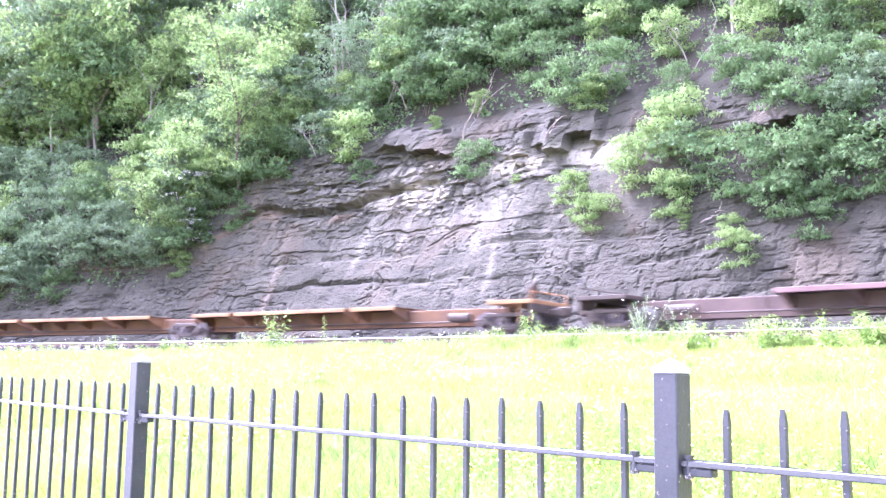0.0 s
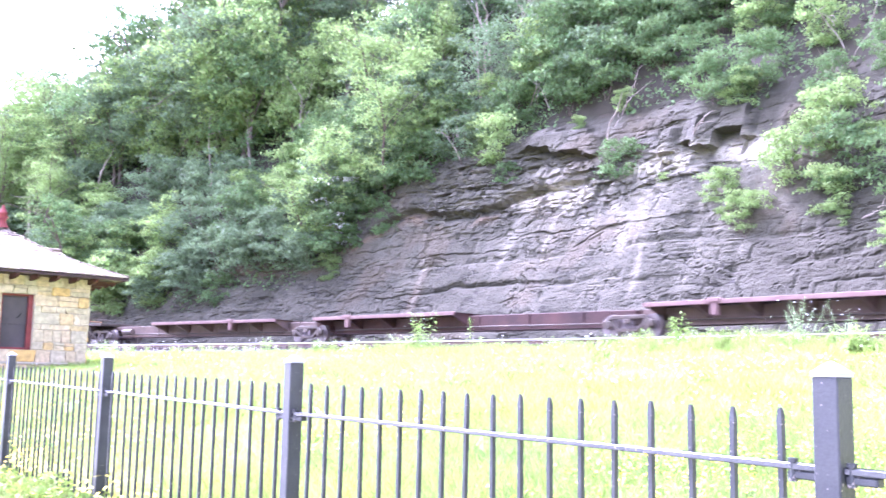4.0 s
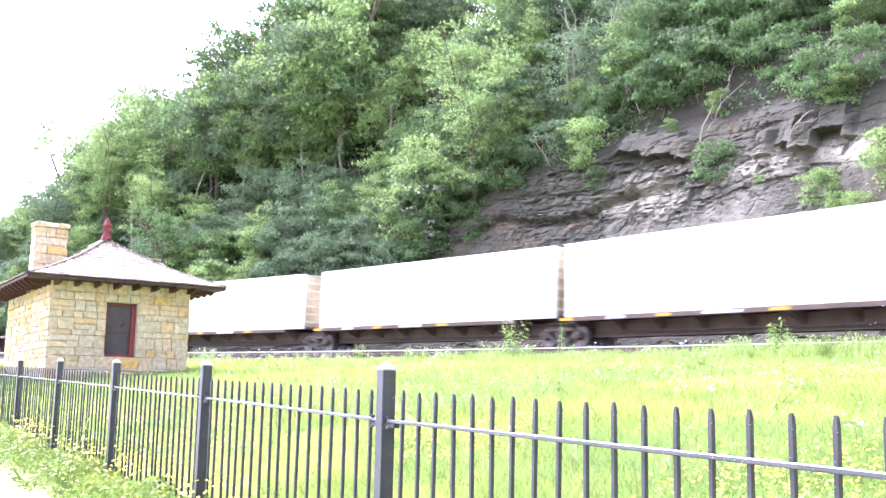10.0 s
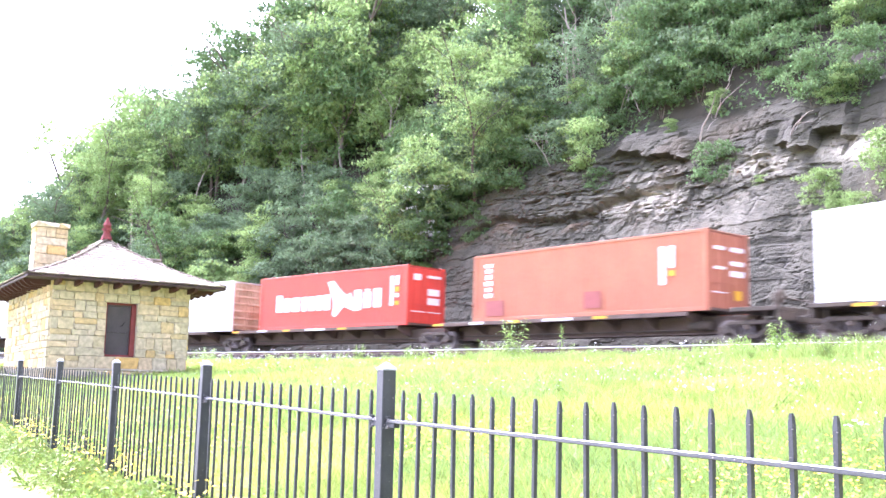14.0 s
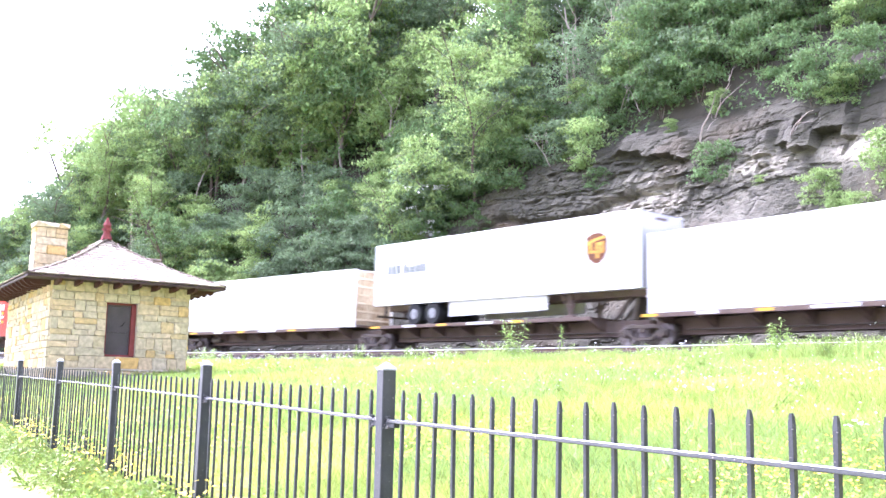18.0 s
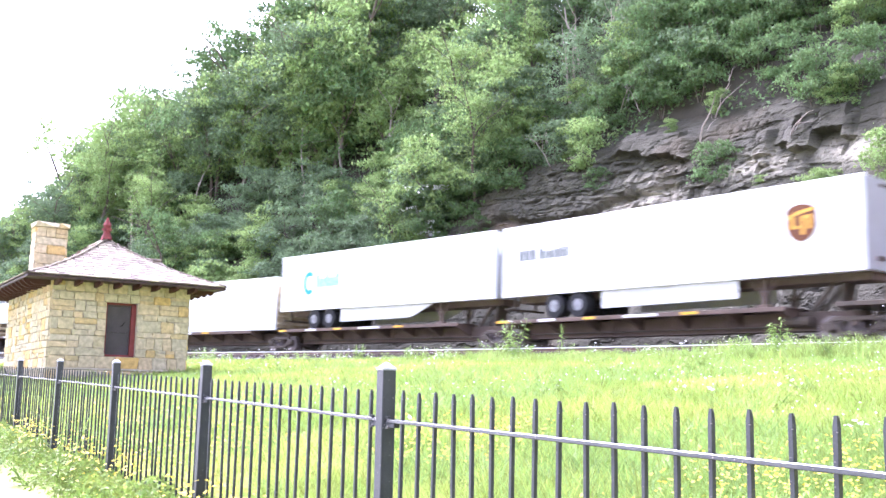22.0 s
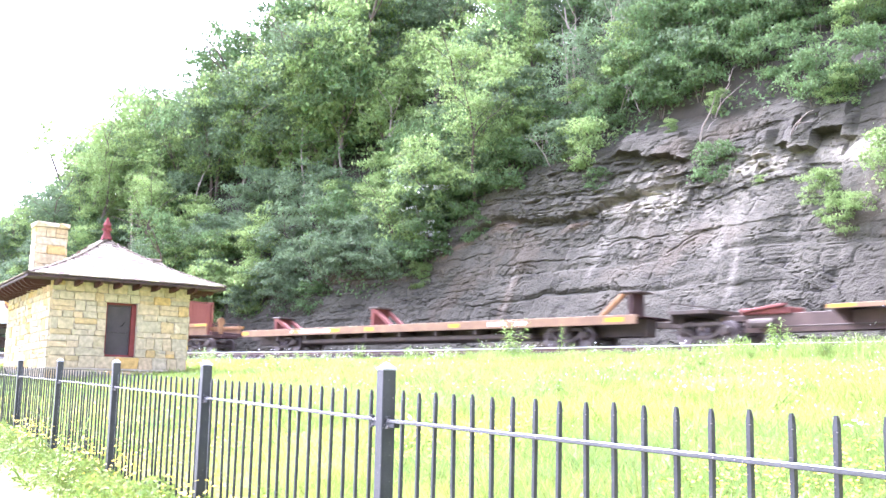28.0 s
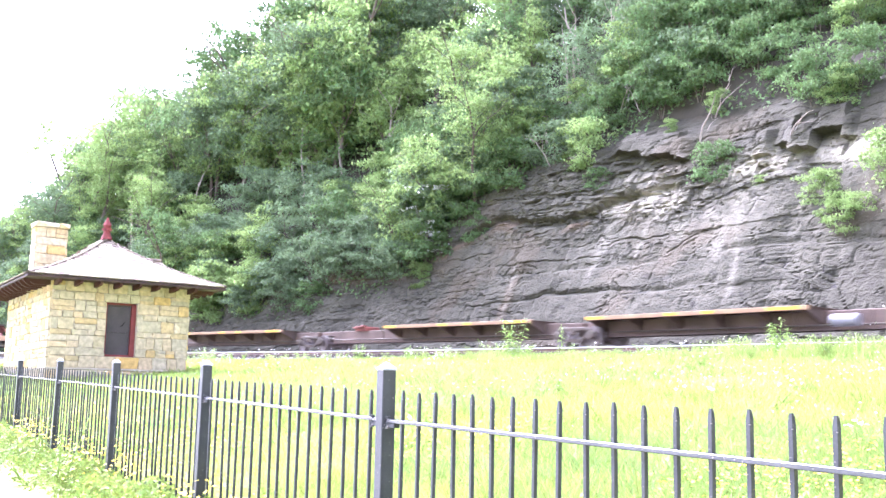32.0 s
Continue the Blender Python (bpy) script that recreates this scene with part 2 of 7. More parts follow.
def blocks(S, q, thick, length, seed):
    """Bedded rock: beds of uneven thickness, each broken into blocks. Gives a block's relief, about -0.5 to 0.5, and the metres to its bed joint and side joint."""
    q = q + 0.45 * thick * np.sin(q / thick * 1.7 + 5 * vnoise(S * 0.12 / length, q * 0, seed + 8))
    k = np.floor(q / thick)
    f = q / thick - k
    L = length * (0.55 + 1.1 * vnoise(k, k * 0 + 3, seed + 1))
    u = S / L + 7 * vnoise(k, k * 0, seed) + 0.3 * (fbm(S * 0.8 / length, q * 1.2 / thick, seed + 5, 3) - 0.5)
    c = np.floor(u)
    g = u - c
    rel = vnoise(c, k, seed + 2) - 0.5 + (vnoise(c, k, seed + 3) - 0.5) * (f - 0.5) * 0.7 + (vnoise(c, k, seed + 4) - 0.5) * (g - 0.5) * 0.8
    return rel, np.minimum(f, 1 - f) * thick, np.minimum(g, 1 - g) * L


# lip of the hanging slab, and the arched crack below it, along the cut
LIP_S, LIP_H = [-30, -20, -14, -9, -3, 2, 5, 9], [8.4, 9.0, 9.9, 10.9, 10.9, 11.6, 12.2, 12.6]
ARCH_S, ARCH_H = [-4, 0.6, 2.8, 4.2, 6.0, 8.4, 10.7, 13.5, 16], [10.0, 9.5, 9.4, 8.7, 8.4, 8.6, 9.2, 8.0, 6.4]


def rubble_zone(S, H):
    """Where the face is broken into small blocks: below the slab, and in the bedded rock further along."""
    lip, arch = np.interp(S, LIP_S, LIP_H), np.interp(S, ARCH_S, ARCH_H)
    n = 1.6 * (fbm(S * 0.35, H * 0.35, 61) - 0.5)
    mid = smooth(H + n, arch - 1.9, arch - 0.7) * (1 - smooth(H + n, lip - 0.5, lip + 0.1)) * smooth(S, -10, -5) * (1 - smooth(S, 8, 13))
    return np.maximum(mid, 0.07 * smooth(-S + 3 * n, 9, 14) + 0.34 * smooth(S + 3 * n, 14, 19))


def streak_zone(S, H):
    """Pale runs of wash down the lower face."""
    t = 0
    for s0, w, top, low, bend in ((-5.3, 0.16, 8.2, 2.6, 0.35), (-4.6, 0.45, 7.6, 5.0, 0.4), (2.6, 0.24, 8.4, 4.2, 0.15), (0.2, 0.16, 8.0, 5.0, 0.1), (7.9, 0.12, 6.6, 2.4, 0.3), (4.9, 0.12, 7.6, 4.8, 0.1), (-1.6, 0.3, 8.4, 6.0, 0.2)):
        c = s0 + bend * np.sin(H * 0.9 + s0) + 0.25 * (fbm(H * 0.9, H * 0 + s0, 65, 3) - 0.5)
        wide = w * (0.5 + 1.1 * fbm(H * 1.3, H * 0 + s0, 66, 3))
        t = t + np.exp(-((S - c) / wide) ** 2) * smooth(H, low, low + 1.0) * (1 - smooth(H, top - 0.8, top)) * (0.15 + 0.95 * fbm(S * 2.5, H * 1.4, 67))
    return np.clip(t, 0, 1)


def scar_zone(S, H):
    """Fresh pale rock under the slab and on the broken blocks."""
    lip = np.interp(S, LIP_S, LIP_H)
    t = 0
    for s0, dh, ws, wh, a in ((-5.3, -0.9, 1.6, 0.75, 1.0), (-3.6, -1.2, 1.2, 0.5, 0.6), (-9.6, -0.7, 1.3, 0.7, 1.0), (-8.0, -0.4, 0.8, 0.5, 0.6), (1.3, -1.9, 1.3, 0.9, 0.8), (-0.2, -2.4, 1.2, 0.8, 0.6), (2.6, -2.7, 1.3, 0.5, 0.55), (-12.3, -0.7, 1.0, 0.5, 0.6), (-4.6, -2.8, 1.6, 0.9, 0.4)):
        t = t + a * np.exp(-((S - s0) / ws) ** 2 - ((H - lip - dh) / wh) ** 2)
    rough = smooth(fbm(S * 1.3, H * 1.9, 68, 5), 0.36, 0.62)
    return np.clip(t * (0.25 + 1.0 * rough), 0, 1)


def rust_zone(S, H):
    """Iron-stained bands under the slab and along the arched crack."""
    lip, arch = np.interp(S, LIP_S, LIP_H), np.interp(S, ARCH_S, ARCH_H)
    n = fbm(S * 0.6, H * 1.4, 69)
    t = 0.9 * np.exp(-((H - lip + 0.1) / 0.22) ** 2) * smooth(-S, 7, 8.5) * smooth(n, 0.4, 0.55) * (1 - smooth(-S, 13, 17))
    t = t + 0.8 * np.exp(-((H - arch + 0.3) / 0.35) ** 2) * smooth(n, 0.42, 0.6) * smooth(S, 1, 3)
    t = t + 0.5 * np.exp(-((S - 7.7) / 0.3) ** 2) * (1 - smooth(H, 4.5, 6.5)) + 0.22 * smooth(fbm(S * 0.25, H * 0.3, 70), 0.58, 0.72)
    return np.clip(t, 0, 1)


def dark_rock_zone(S, H):
    """Darker rock: weathered at the far right of the cut, also the foot, the slab, and a little to the left."""
    lip = np.interp(S, LIP_S, LIP_H)
    n = 3 * (fbm(S * 0.3, H * 0.3, 72) - 0.5)
    t = 0.9 * smooth(-S + n, 7.5, 13) + 0.75 * smooth(H, lip, lip + 0.4) * (1 - smooth(S, 7, 10)) + 0.2 * smooth(S + n, 8, 14) + 0.3 * (1 - smooth(H + n, 1.5, 3.5))
    return np.clip(t, 0, 1)


def cliff_offset(S, H):
    """How far the rock stands proud of the plain slope: a massive bedded face, broken blocks above it, a hanging slab near the top."""
    q = H + 0.02 * S + 1.3 * (fbm(S * 0.14, H * 0.15, 3) - 0.5) + 0.6 * (fbm(S * 0.6, H * 0.5, 4) - 0.5)
    rub = rubble_zone(S, H)
    r1, a1, b1 = blocks(S, q, 1.25, 4.2, 11)
    r2, a2, b2 = blocks(S, q + 0.08 * (fbm(S * 1.7, H * 1.2, 9) - 0.5), 0.42, 0.85, 21)
    r3, a3, b3 = blocks(S + 0.2 * (fbm(S * 2, H * 2, 6) - 0.5), q + 0.1 * (fbm(S * 2.2, H * 2.2, 7) - 0.5), 0.18, 0.33, 31)
    live = smooth(fbm(S * 0.25, q * 0.8, 51), 0.50, 0.60)
    d = 0.09 * r1 - 0.09 * live * (1 - smooth(a1, 0.02, 0.08)) - 0.04 * (1 - smooth(b1, 0.02, 0.08))
    # slanting cracks, open only here and there
    for k, (fs, fh, tilt) in enumerate(((0.30, 0.42, 0.5), (0.55, 0.5, -0.35), (0.9, 0.55, 0.15))):
        n = np.abs(fbm((S + tilt * H) * fs, H * fh + 7 * k, 101 + k, 3) - 0.5)
        d = d - 0.075 * (1 - smooth(n, 0.003, 0.014)) * smooth(fbm(S * 0.4, H * 0.5, 111 + k), 0.46, 0.58)
    loose = smooth(fbm(S * 0.22, H * 0.28, 71), 0.50, 0.66) * (1 - 0.6 * smooth(-S, 8, 13))
    d = d + (0.022 + 0.08 * loose + 0.26 * rub) * r2 - (0.01 + 0.05 * loose + 0.06 * rub) * (1 - smooth(np.minimum(a2, b2), 0.01, 0.06))
    d = d + (0.02 + 0.05 * loose + 0.15 * rub) * r3
    # steps at the top of the lower beds
    for k, h0 in enumerate((2.3, 4.1, 5.5)):
        lev = q - h0 + 0.5 * (fbm(S * 0.3, S * 0 + k, 81 + k) - 0.5)
        on = smooth(fbm(S * 0.35, S * 0 + 5 * k, 85 + k), 0.46, 0.56)
        d = d - 0.12 * on * smooth(lev, -0.03, 0.05) * (1 - smooth(lev, 0.08, 0.5)) - 0.06 * on * smooth(lev, 0, 0.05)
    # arched crack: a recess under an overhang
    arch = np.interp(S, ARCH_S, ARCH_H) + 0.35 * (fbm(S * 0.8, S * 0, 91) - 0.5)
    on = smooth(S, -2, 1) * (1 - smooth(S, 12, 15))
    d = d - on * 0.45 * np.exp(-((H - arch) / 0.26) ** 2) + on * 0.25 * smooth(H, arch + 0.1, arch + 0.35) * (1 - smooth(H, arch + 0.8, arch + 1.8))
    # hanging slab with its undercut
    lip = np.interp(S, LIP_S, LIP_H) + 1.5 * (fbm(S * 0.33, S * 0, 93) - 0.5) + 0.7 * (vnoise(np.floor(S / 1.3 + 0.4 * np.sin(S)), S * 0, 94) - 0.5) + 0.2 * r2
    thick = 0.9 + 0.8 * fbm(S * 0.3, S * 0, 95)
    on = (0.15 + 0.85 * smooth(fbm(S * 0.4, S * 0, 97), 0.38, 0.58)) * (1 - smooth(S, 6, 9))
    d = d + on * 0.62 * smooth(H, lip, lip + 0.10) * (1 - 0.8 * smooth(H, lip + thick, lip + thick + 0.5)) - on * 0.30 * smooth(H, lip - 1.1, lip - 0.2) * (1 - smooth(H, lip, lip + 0.1))
    d = d + 1.3 * (fbm(S * 0.10, H * 0.07, 29, 3) - 0.5) + 0.5 * (fbm(S * 0.40, H * 0.10, 35, 3) - 0.5) + 0.20 * (fbm(S * 0.9, H * 0.8, 37, 6) - 0.5)
    return d


def build_cliff():
    ss, hs = np.concatenate([np.arange(-72, -30, 0.5), np.arange(-30, 26, 0.10), np.arange(26, 62, 0.3)]), np.concatenate([[-0.6, -0.3], np.linspace(0, 1, 220)])
    S, Vv = np.meshgrid(ss, hs, indexing="ij")
    top = np.interp(S, HS, HF) + 3.0
    H = np.where(Vv < 0, Vv, Vv * top)
    fade = smooth(H, 0, 0.5)
    r = 206.1 + np.where(H < 0, H * 0.8, H * 0.56) - cliff_offset(S, H) * (0.25 + 0.75 * fade) + 0.7 * np.clip(H - np.interp(S, HS, HF), 0, 9)
    X, Y = curve(S, r)
    Z = zrail(S) - 0.75 + H + 0.12 * (fbm(S * 1.3, H * 1.3, 41) - 0.5)
    n, k = S.shape
    i = np.arange(n * k).reshape(n, k)
    f = np.stack([i[:-1, :-1], i[:-1, 1:], i[1:, 1:], i[1:, :-1]], -1).reshape(-1, 4)[:, ::-1]
    ob = new("rock_cliff", np_mesh("rock_cliff", np.stack([X, Y, Z], -1).reshape(-1, 3), f, M_ROCK, False))
    # kinds of rock: wash streaks, fresh scars, iron stain
    for name, zone in (("wash", streak_zone), ("scar", scar_zone), ("rust", rust_zone), ("dark_rock", dark_rock_zone)):
        ob.data.attributes.new(name, "FLOAT", "POINT").data.foreach_set("value", zone(S, H).ravel().astype(np.float32))
    return tagged(ob, "grey-brown fractured sandstone rock cut with ledges and cracks", "cliff", kind="structure")


def rock_material():
    m = bpy.data.materials.new("layered_sandstone")
    m.use_nodes = True
    nodes, links = m.node_tree.nodes, m.node_tree.links
    b = nodes["Principled BSDF"]
    b.inputs["Roughness"].default_value = 0.92
    b.inputs["Specular IOR Level"].default_value = 0.2
    co = nodes.new("ShaderNodeTexCoord")

    def noise_at(scale, detail, stretch):
        mp, n = nodes.new("ShaderNodeMapping"), nodes.new("ShaderNodeTexNoise")
        mp.inputs["Scale"].default_value = stretch
        links.new(co.outputs["Object"], mp.inputs[0])
        links.new(mp.outputs[0], n.inputs["Vector"])
        n.inputs["Scale"].default_value, n.inputs["Detail"].default_value = scale, detail
        n.inputs["Roughness"].default_value = 0.6
        return n.outputs[0]

    def ramp(src, a, bb, c0, c1):
        mr, mx = nodes.new("ShaderNodeMapRange"), nodes.new("ShaderNodeMix")
        mr.inputs[1].default_value, mr.inputs[2].default_value = a, bb
        mx.data_type = "RGBA"
        links.new(src, mr.inputs[0])
        links.new(mr.outputs[0], mx.inputs[0])
        for socket, c in ((mx.inputs[6], c0), (mx.inputs[7], c1)):
            if isinstance(c, tuple):
                socket.default_value = (*c, 1)
            else:
                links.new(c, socket)
        return mx.outputs[2]
    beds = noise_at(0.6, 8, (0.6, 0.6, 1.9))
    big = noise_at(0.13, 4, (1, 1, 1.3))
    streak = noise_at(0.9, 3, (1, 1, 0.08))
    grain = noise_at(5.5, 12, (1, 1, 1.7))
    mottle = noise_at(1.6, 7, (1, 1, 1.8))
    col = ramp(beds, 0.35, 0.65, (0.060, 0.057, 0.040), (0.096, 0.090, 0.065))
    col = ramp(big, 0.55, 0.72, col, (0.120, 0.112, 0.081))

    def zone(name):
        a = nodes.new("ShaderNodeAttribute")
        a.attribute_name = name
        return a.outputs["Fac"]
    col = ramp(streak, 0.56, 0.74, col, (0.114, 0.107, 0.082))
    col = ramp(mottle, 0.47, 0.30, col, (0.041, 0.038, 0.029))
    col = ramp(zone("dark_rock"), 0.0, 1.35, col, (0.041, 0.038, 0.026))
    col = ramp(zone("rust"), 0.0, 1.3, col, (0.154, 0.107, 0.065))
    col = ramp(zone("wash"), 0.0, 1.1, col, (0.18, 0.168, 0.128))
    col = ramp(zone("scar"), 0.0, 1.0, col, (0.296, 0.271, 0.207))
    col = ramp(noise_at(2.6, 8, (1, 1, 2.4)), 0.56, 0.70, col, (0.044, 0.042, 0.030))
    mp, vor = nodes.new("ShaderNodeMapping"), nodes.new("ShaderNodeTexVoronoi")
    mp.inputs["Scale"].default_value = (1, 1, 2.2)
    bend = nodes.new("ShaderNodeMix")
    bend.data_type = "RGBA"
    bend.inputs[0].default_value = 0.12
    wob = nodes.new("ShaderNodeTexNoise")
    wob.inputs["Scale"].default_value = 1.5
    links.new(co.outputs["Object"], wob.inputs["Vector"])
    links.new(co.outputs["Object"], bend.inputs[6])
    links.new(wob.outputs["Color"], bend.inputs[7])
    links.new(bend.outputs[2], mp.inputs[0])
    vor.feature = "DISTANCE_TO_EDGE"
    vor.inputs["Scale"].default_value = 0.8
    links.new(mp.outputs[0], vor.inputs["Vector"])
    patch = nodes.new("ShaderNodeMapRange")
    patch.inputs[1].default_value, patch.inputs[2].default_value, patch.inputs[3].default_value, patch.inputs[4].default_value = 0.45, 0.62, 1.0, 0.0
    links.new(noise_at(0.3, 4, (1, 1, 1.6)), patch.inputs[0])
    gapped = nodes.new("ShaderNodeMath")
    links.new(vor.outputs[0], gapped.inputs[0])
    links.new(patch.outputs[0], gapped.inputs[1])
    col = ramp(gapped.outputs[0], 0.025, 0.0, col, (0.037, 0.034, 0.032))
    links.new(col, b.inputs["Base Color"])
    hgt = nodes.new("ShaderNodeMath")
    hgt.operation = "MULTIPLY_ADD"
    crack = nodes.new("ShaderNodeMapRange")
    crack.inputs[1].default_value, crack.inputs[2].default_value = 0.0, 0.09
    links.new(gapped.outputs[0], crack.inputs[0])
    links.new(crack.outputs[0], hgt.inputs[0])
    hgt.inputs[1].default_value = 0.7
    links.new(grain, hgt.inputs[2])
    bp = nodes.new("ShaderNodeBump")
    bp.inputs["Strength"].default_value, bp.inputs["Distance"].default_value = 1.0, 0.10
    links.new(hgt.outputs[0], bp.inputs["Height"])
    links.new(bp.outputs[0], b.inputs["Normal"])
    return m


M_ROCK = rock_material()
build_cliff()


# ---- trees and bushes ----
def leaf_cloud(rng, centres, radii, n, size, flat=0.75):
    """Leaves on and in clumps: rhombic blades, tips hanging a little."""
    w = radii ** 2
    idx = rng.choice(len(centres), n, p=w / w.sum())
    d = rng.normal(size=(n, 3))
    d /= np.linalg.norm(d, axis=1)[:, None]
    d[:, 2] = np.where(d[:, 2] < -0.35, -d[:, 2] * 0.6, d[:, 2])
    rad = radii[idx] * np.where(rng.random(n) < 0.62, 0.5 + 0.55 * rng.random(n) ** 0.6, rng.uniform(0.8, 1.8, n))
    c = centres[idx] + d * rad[:, None] * np.array([1, 1, flat])
    nrm = d * 0.5 + rng.normal(size=(n, 3)) * 0.75 + np.array([0, 0, 0.4])
    nrm /= np.linalg.norm(nrm, axis=1)[:, None]
    a = np.cross(nrm, rng.normal(size=(n, 3)))
    a /= np.linalg.norm(a, axis=1)[:, None]
    a[:, 2] -= 0.25
    bb = np.cross(nrm, a)
    l = (size * (0.45 + 0.85 * rng.random(n)))[:, None]
    v = np.stack([c - a * l, c + bb * l * 0.55 + nrm * l * 0.12, c + a * l, c - bb * l * 0.55 + nrm * l * 0.12], 1).reshape(-1, 3)
    return v, np.arange(4 * n).reshape(n, 4)


def limb_mesh(bm, rng, p, d, length, radius, depth, tips):
    """A bent, tapering limb with side limbs."""
    p, d = Vector(p), Vector(d).normalized()
    steps = 4
    for i in range(steps):
        q = p + d * (length / steps)
        r0, r1 = radius * (1 - 0.55 * i / steps), radius * (1 - 0.55 * (i + 1) / steps)
        cyl(bm, p, q, r0, r1, 6 if depth < 2 else 4, False)
        p = q
        d = (d + Vector(rng.normal(size=3)) * 0.16 + Vector((0, 0, 0.05))).normalized()
        if depth < 2 and i >= 1:
            for _ in range(2 if depth == 0 else 1):
                side = (d + Vector(rng.normal(size=3)) * 0.75 + Vector((0, 0, 0.1))).normalized()
                limb_mesh(bm, rng, p, side, length * 0.45, r1 * 0.55, depth + 1, tips)
    tips.append(p.copy())


def make_tree(seed, height, spread, leaves, size, material, bare=0.35, lean=0.1, clumps=26):
    rng = np.random.default_rng(seed)
    tree = empty("tree")
    bm, tips = B(), []
    limb_mesh(bm, rng, (0, 0, -0.6), (lean * rng.normal(), lean * rng.normal(), 1), height * 0.92, 0.012 * height + 0.03, 0, tips)
    part("trunk", bm, M_BARK, tree)
    cs, rr = [], []
    tips = [t for t in tips if t.z > height * bare]
    for i in range(clumps):
        t = np.array(tips[i % len(tips)]) if i < len(tips) else None
        f = rng.random()
        zc = height * (bare + (1 - bare) * f)
        prof = math.sin(math.pi * (0.12 + 0.8 * f)) ** 0.7
        ang, rd = rng.random() * 6.283, spread * prof * math.sqrt(rng.random())
        c = np.array([rd * math.cos(ang), rd * math.sin(ang), zc])
        cs.append(c if t is None else 0.55 * t + 0.45 * c)
        rr.append(spread * (0.13 + 0.17 * rng.random()))
    v, f = leaf_cloud(rng, np.array(cs), np.array(rr), leaves, size)
    crown = new("crown", np_mesh("crown", v, f, material))
    crown.parent = tree
    return tree


def make_bush(seed, height, spread, leaves, size, material, clumps=46):
    """A loose shrub: leafy sprays held out level at the ends of thin stems."""
    rng = np.random.default_rng(seed)
    bush = empty("bush")
    cs, rr = [], []
    for i in range(clumps):
        f = rng.random()
        ang, rd = rng.random() * 6.283, spread * (0.35 + 0.75 * math.sin(math.pi * (0.15 + 0.75 * f))) * rng.random() ** 0.6 * 0.85
        c = Vector((rd * math.cos(ang), rd * math.sin(ang), height * (0.12 + 0.85 * f)))
        if i < 4:
            part("stem", cyl(B(), (c.x * 0.1, c.y * 0.1, -0.3), c, 0.025, 0.006, 4, False), M_BARK, bush)
        cs.append(np.array(c))
        rr.append(spread * (0.12 + 0.14 * rng.random()))
    v, f = leaf_cloud(rng, np.array(cs), np.array(rr), leaves, size, 0.72)
    crown = new("crown", np_mesh("crown", v, f, material))
    crown.parent = bush
    return bush


SLOPE = "trees on the hillside"
TREES = [tagged(make_tree(1, 8, 2.9, 5700, 0.115, M_LEAF, 0.10, clumps=70), "leafy dark green broadleaf tree on the slope", "tree", SLOPE),
         tagged(make_tree(2, 9, 3.0, 6000, 0.115, M_LEAF_LIGHT, 0.12, clumps=70), "yellow-green broadleaf tree on the slope", "tree", SLOPE),
         tagged(make_tree(3, 7, 3.0, 5700, 0.110, M_LEAF_GREY, 0.06, clumps=70), "grey-green broadleaf tree on the slope", "tree", SLOPE),
         tagged(make_tree(4, 11, 2.7, 4200, 0.14, M_LEAF, 0.35, clumps=60), "tall dark green tree with a bare lower trunk", "tree", SLOPE),
         tagged(make_tree(5, 6, 2.5, 3600, 0.12, M_LEAF_LIGHT, 0.08, clumps=60), "small bright green young tree on the slope", "tree", SLOPE),
         tagged(make_tree(6, 8.5, 3.2, 5800, 0.115, M_LEAF_GREY, 0.12, clumps=70), "spreading grey-green tree on the slope", "tree", SLOPE),
         tagged(make_tree(7, 13, 3.6, 8000, 0.15, M_LEAF_GREY, 0.22, clumps=110), "tall grey-green tree on the shoulder of the hill", "tree", SLOPE),
         tagged(make_tree(8, 12, 3.4, 7500, 0.15, M_LEAF_LIGHT, 0.2, clumps=110), "tall yellow-green tree on the shoulder of the hill", "tree", SLOPE)]
TREE_TOP = [8.6, 9.7, 7.6, 11.6, 6.5, 9.2, 13.8, 12.8]
BUSHES = [tagged(make_bush(11, 2.9, 1.9, 3500, 0.084, M_LEAF), "dark green leafy bush clinging to the rock", "bush", "bushes on the rock"),
          tagged(make_bush(12, 3.2, 1.9, 3500, 0.086, M_LEAF_LIGHT), "bright green leafy bush clinging to the rock", "bush", "bushes on the rock"),
          tagged(make_bush(13, 2.9, 2.0, 3700, 0.082, M_LEAF_GREY), "grey-green leafy bush clinging to the rock", "bush", "bushes on the rock")]
USED = set()


def blossom_bush():
    """A bush with flat white flower heads."""
    b = tagged(make_bush(14, 3.2, 1.5, 2200, 0.12, M_LEAF, 12), "green bush covered in white blossom heads", "bush", "bushes on the rock")
    rng = np.random.default_rng(15)
    n = 420
    head = rng.normal(size=(26, 3)) * np.array([0.8, 0.8, 0.9]) + np.array([0, 0, 2.0])
    c = head[rng.integers(26, size=n)] + rng.normal(size=(n, 3)) * np.array([0.16, 0.16, 0.07])
    o = np.array([(1, 0, 0), (0, 1, 0), (-1, 0, 0), (0, -1, 0)], float)[None] + rng.normal(size=(n, 4, 3)) * 0.4
    v = c[:, None] + o * 0.075
    m = mat("blossom_white", (0.78, 0.78, 0.74), 0.7, spread=0.15, translucent=0.3)
    fl = new("blossom", np_mesh("blossom", v.reshape(-1, 3), np.arange(4 * n).reshape(n, 4), m))
    fl.parent = b
    fl["label"] = "flat white flower heads"
    return b


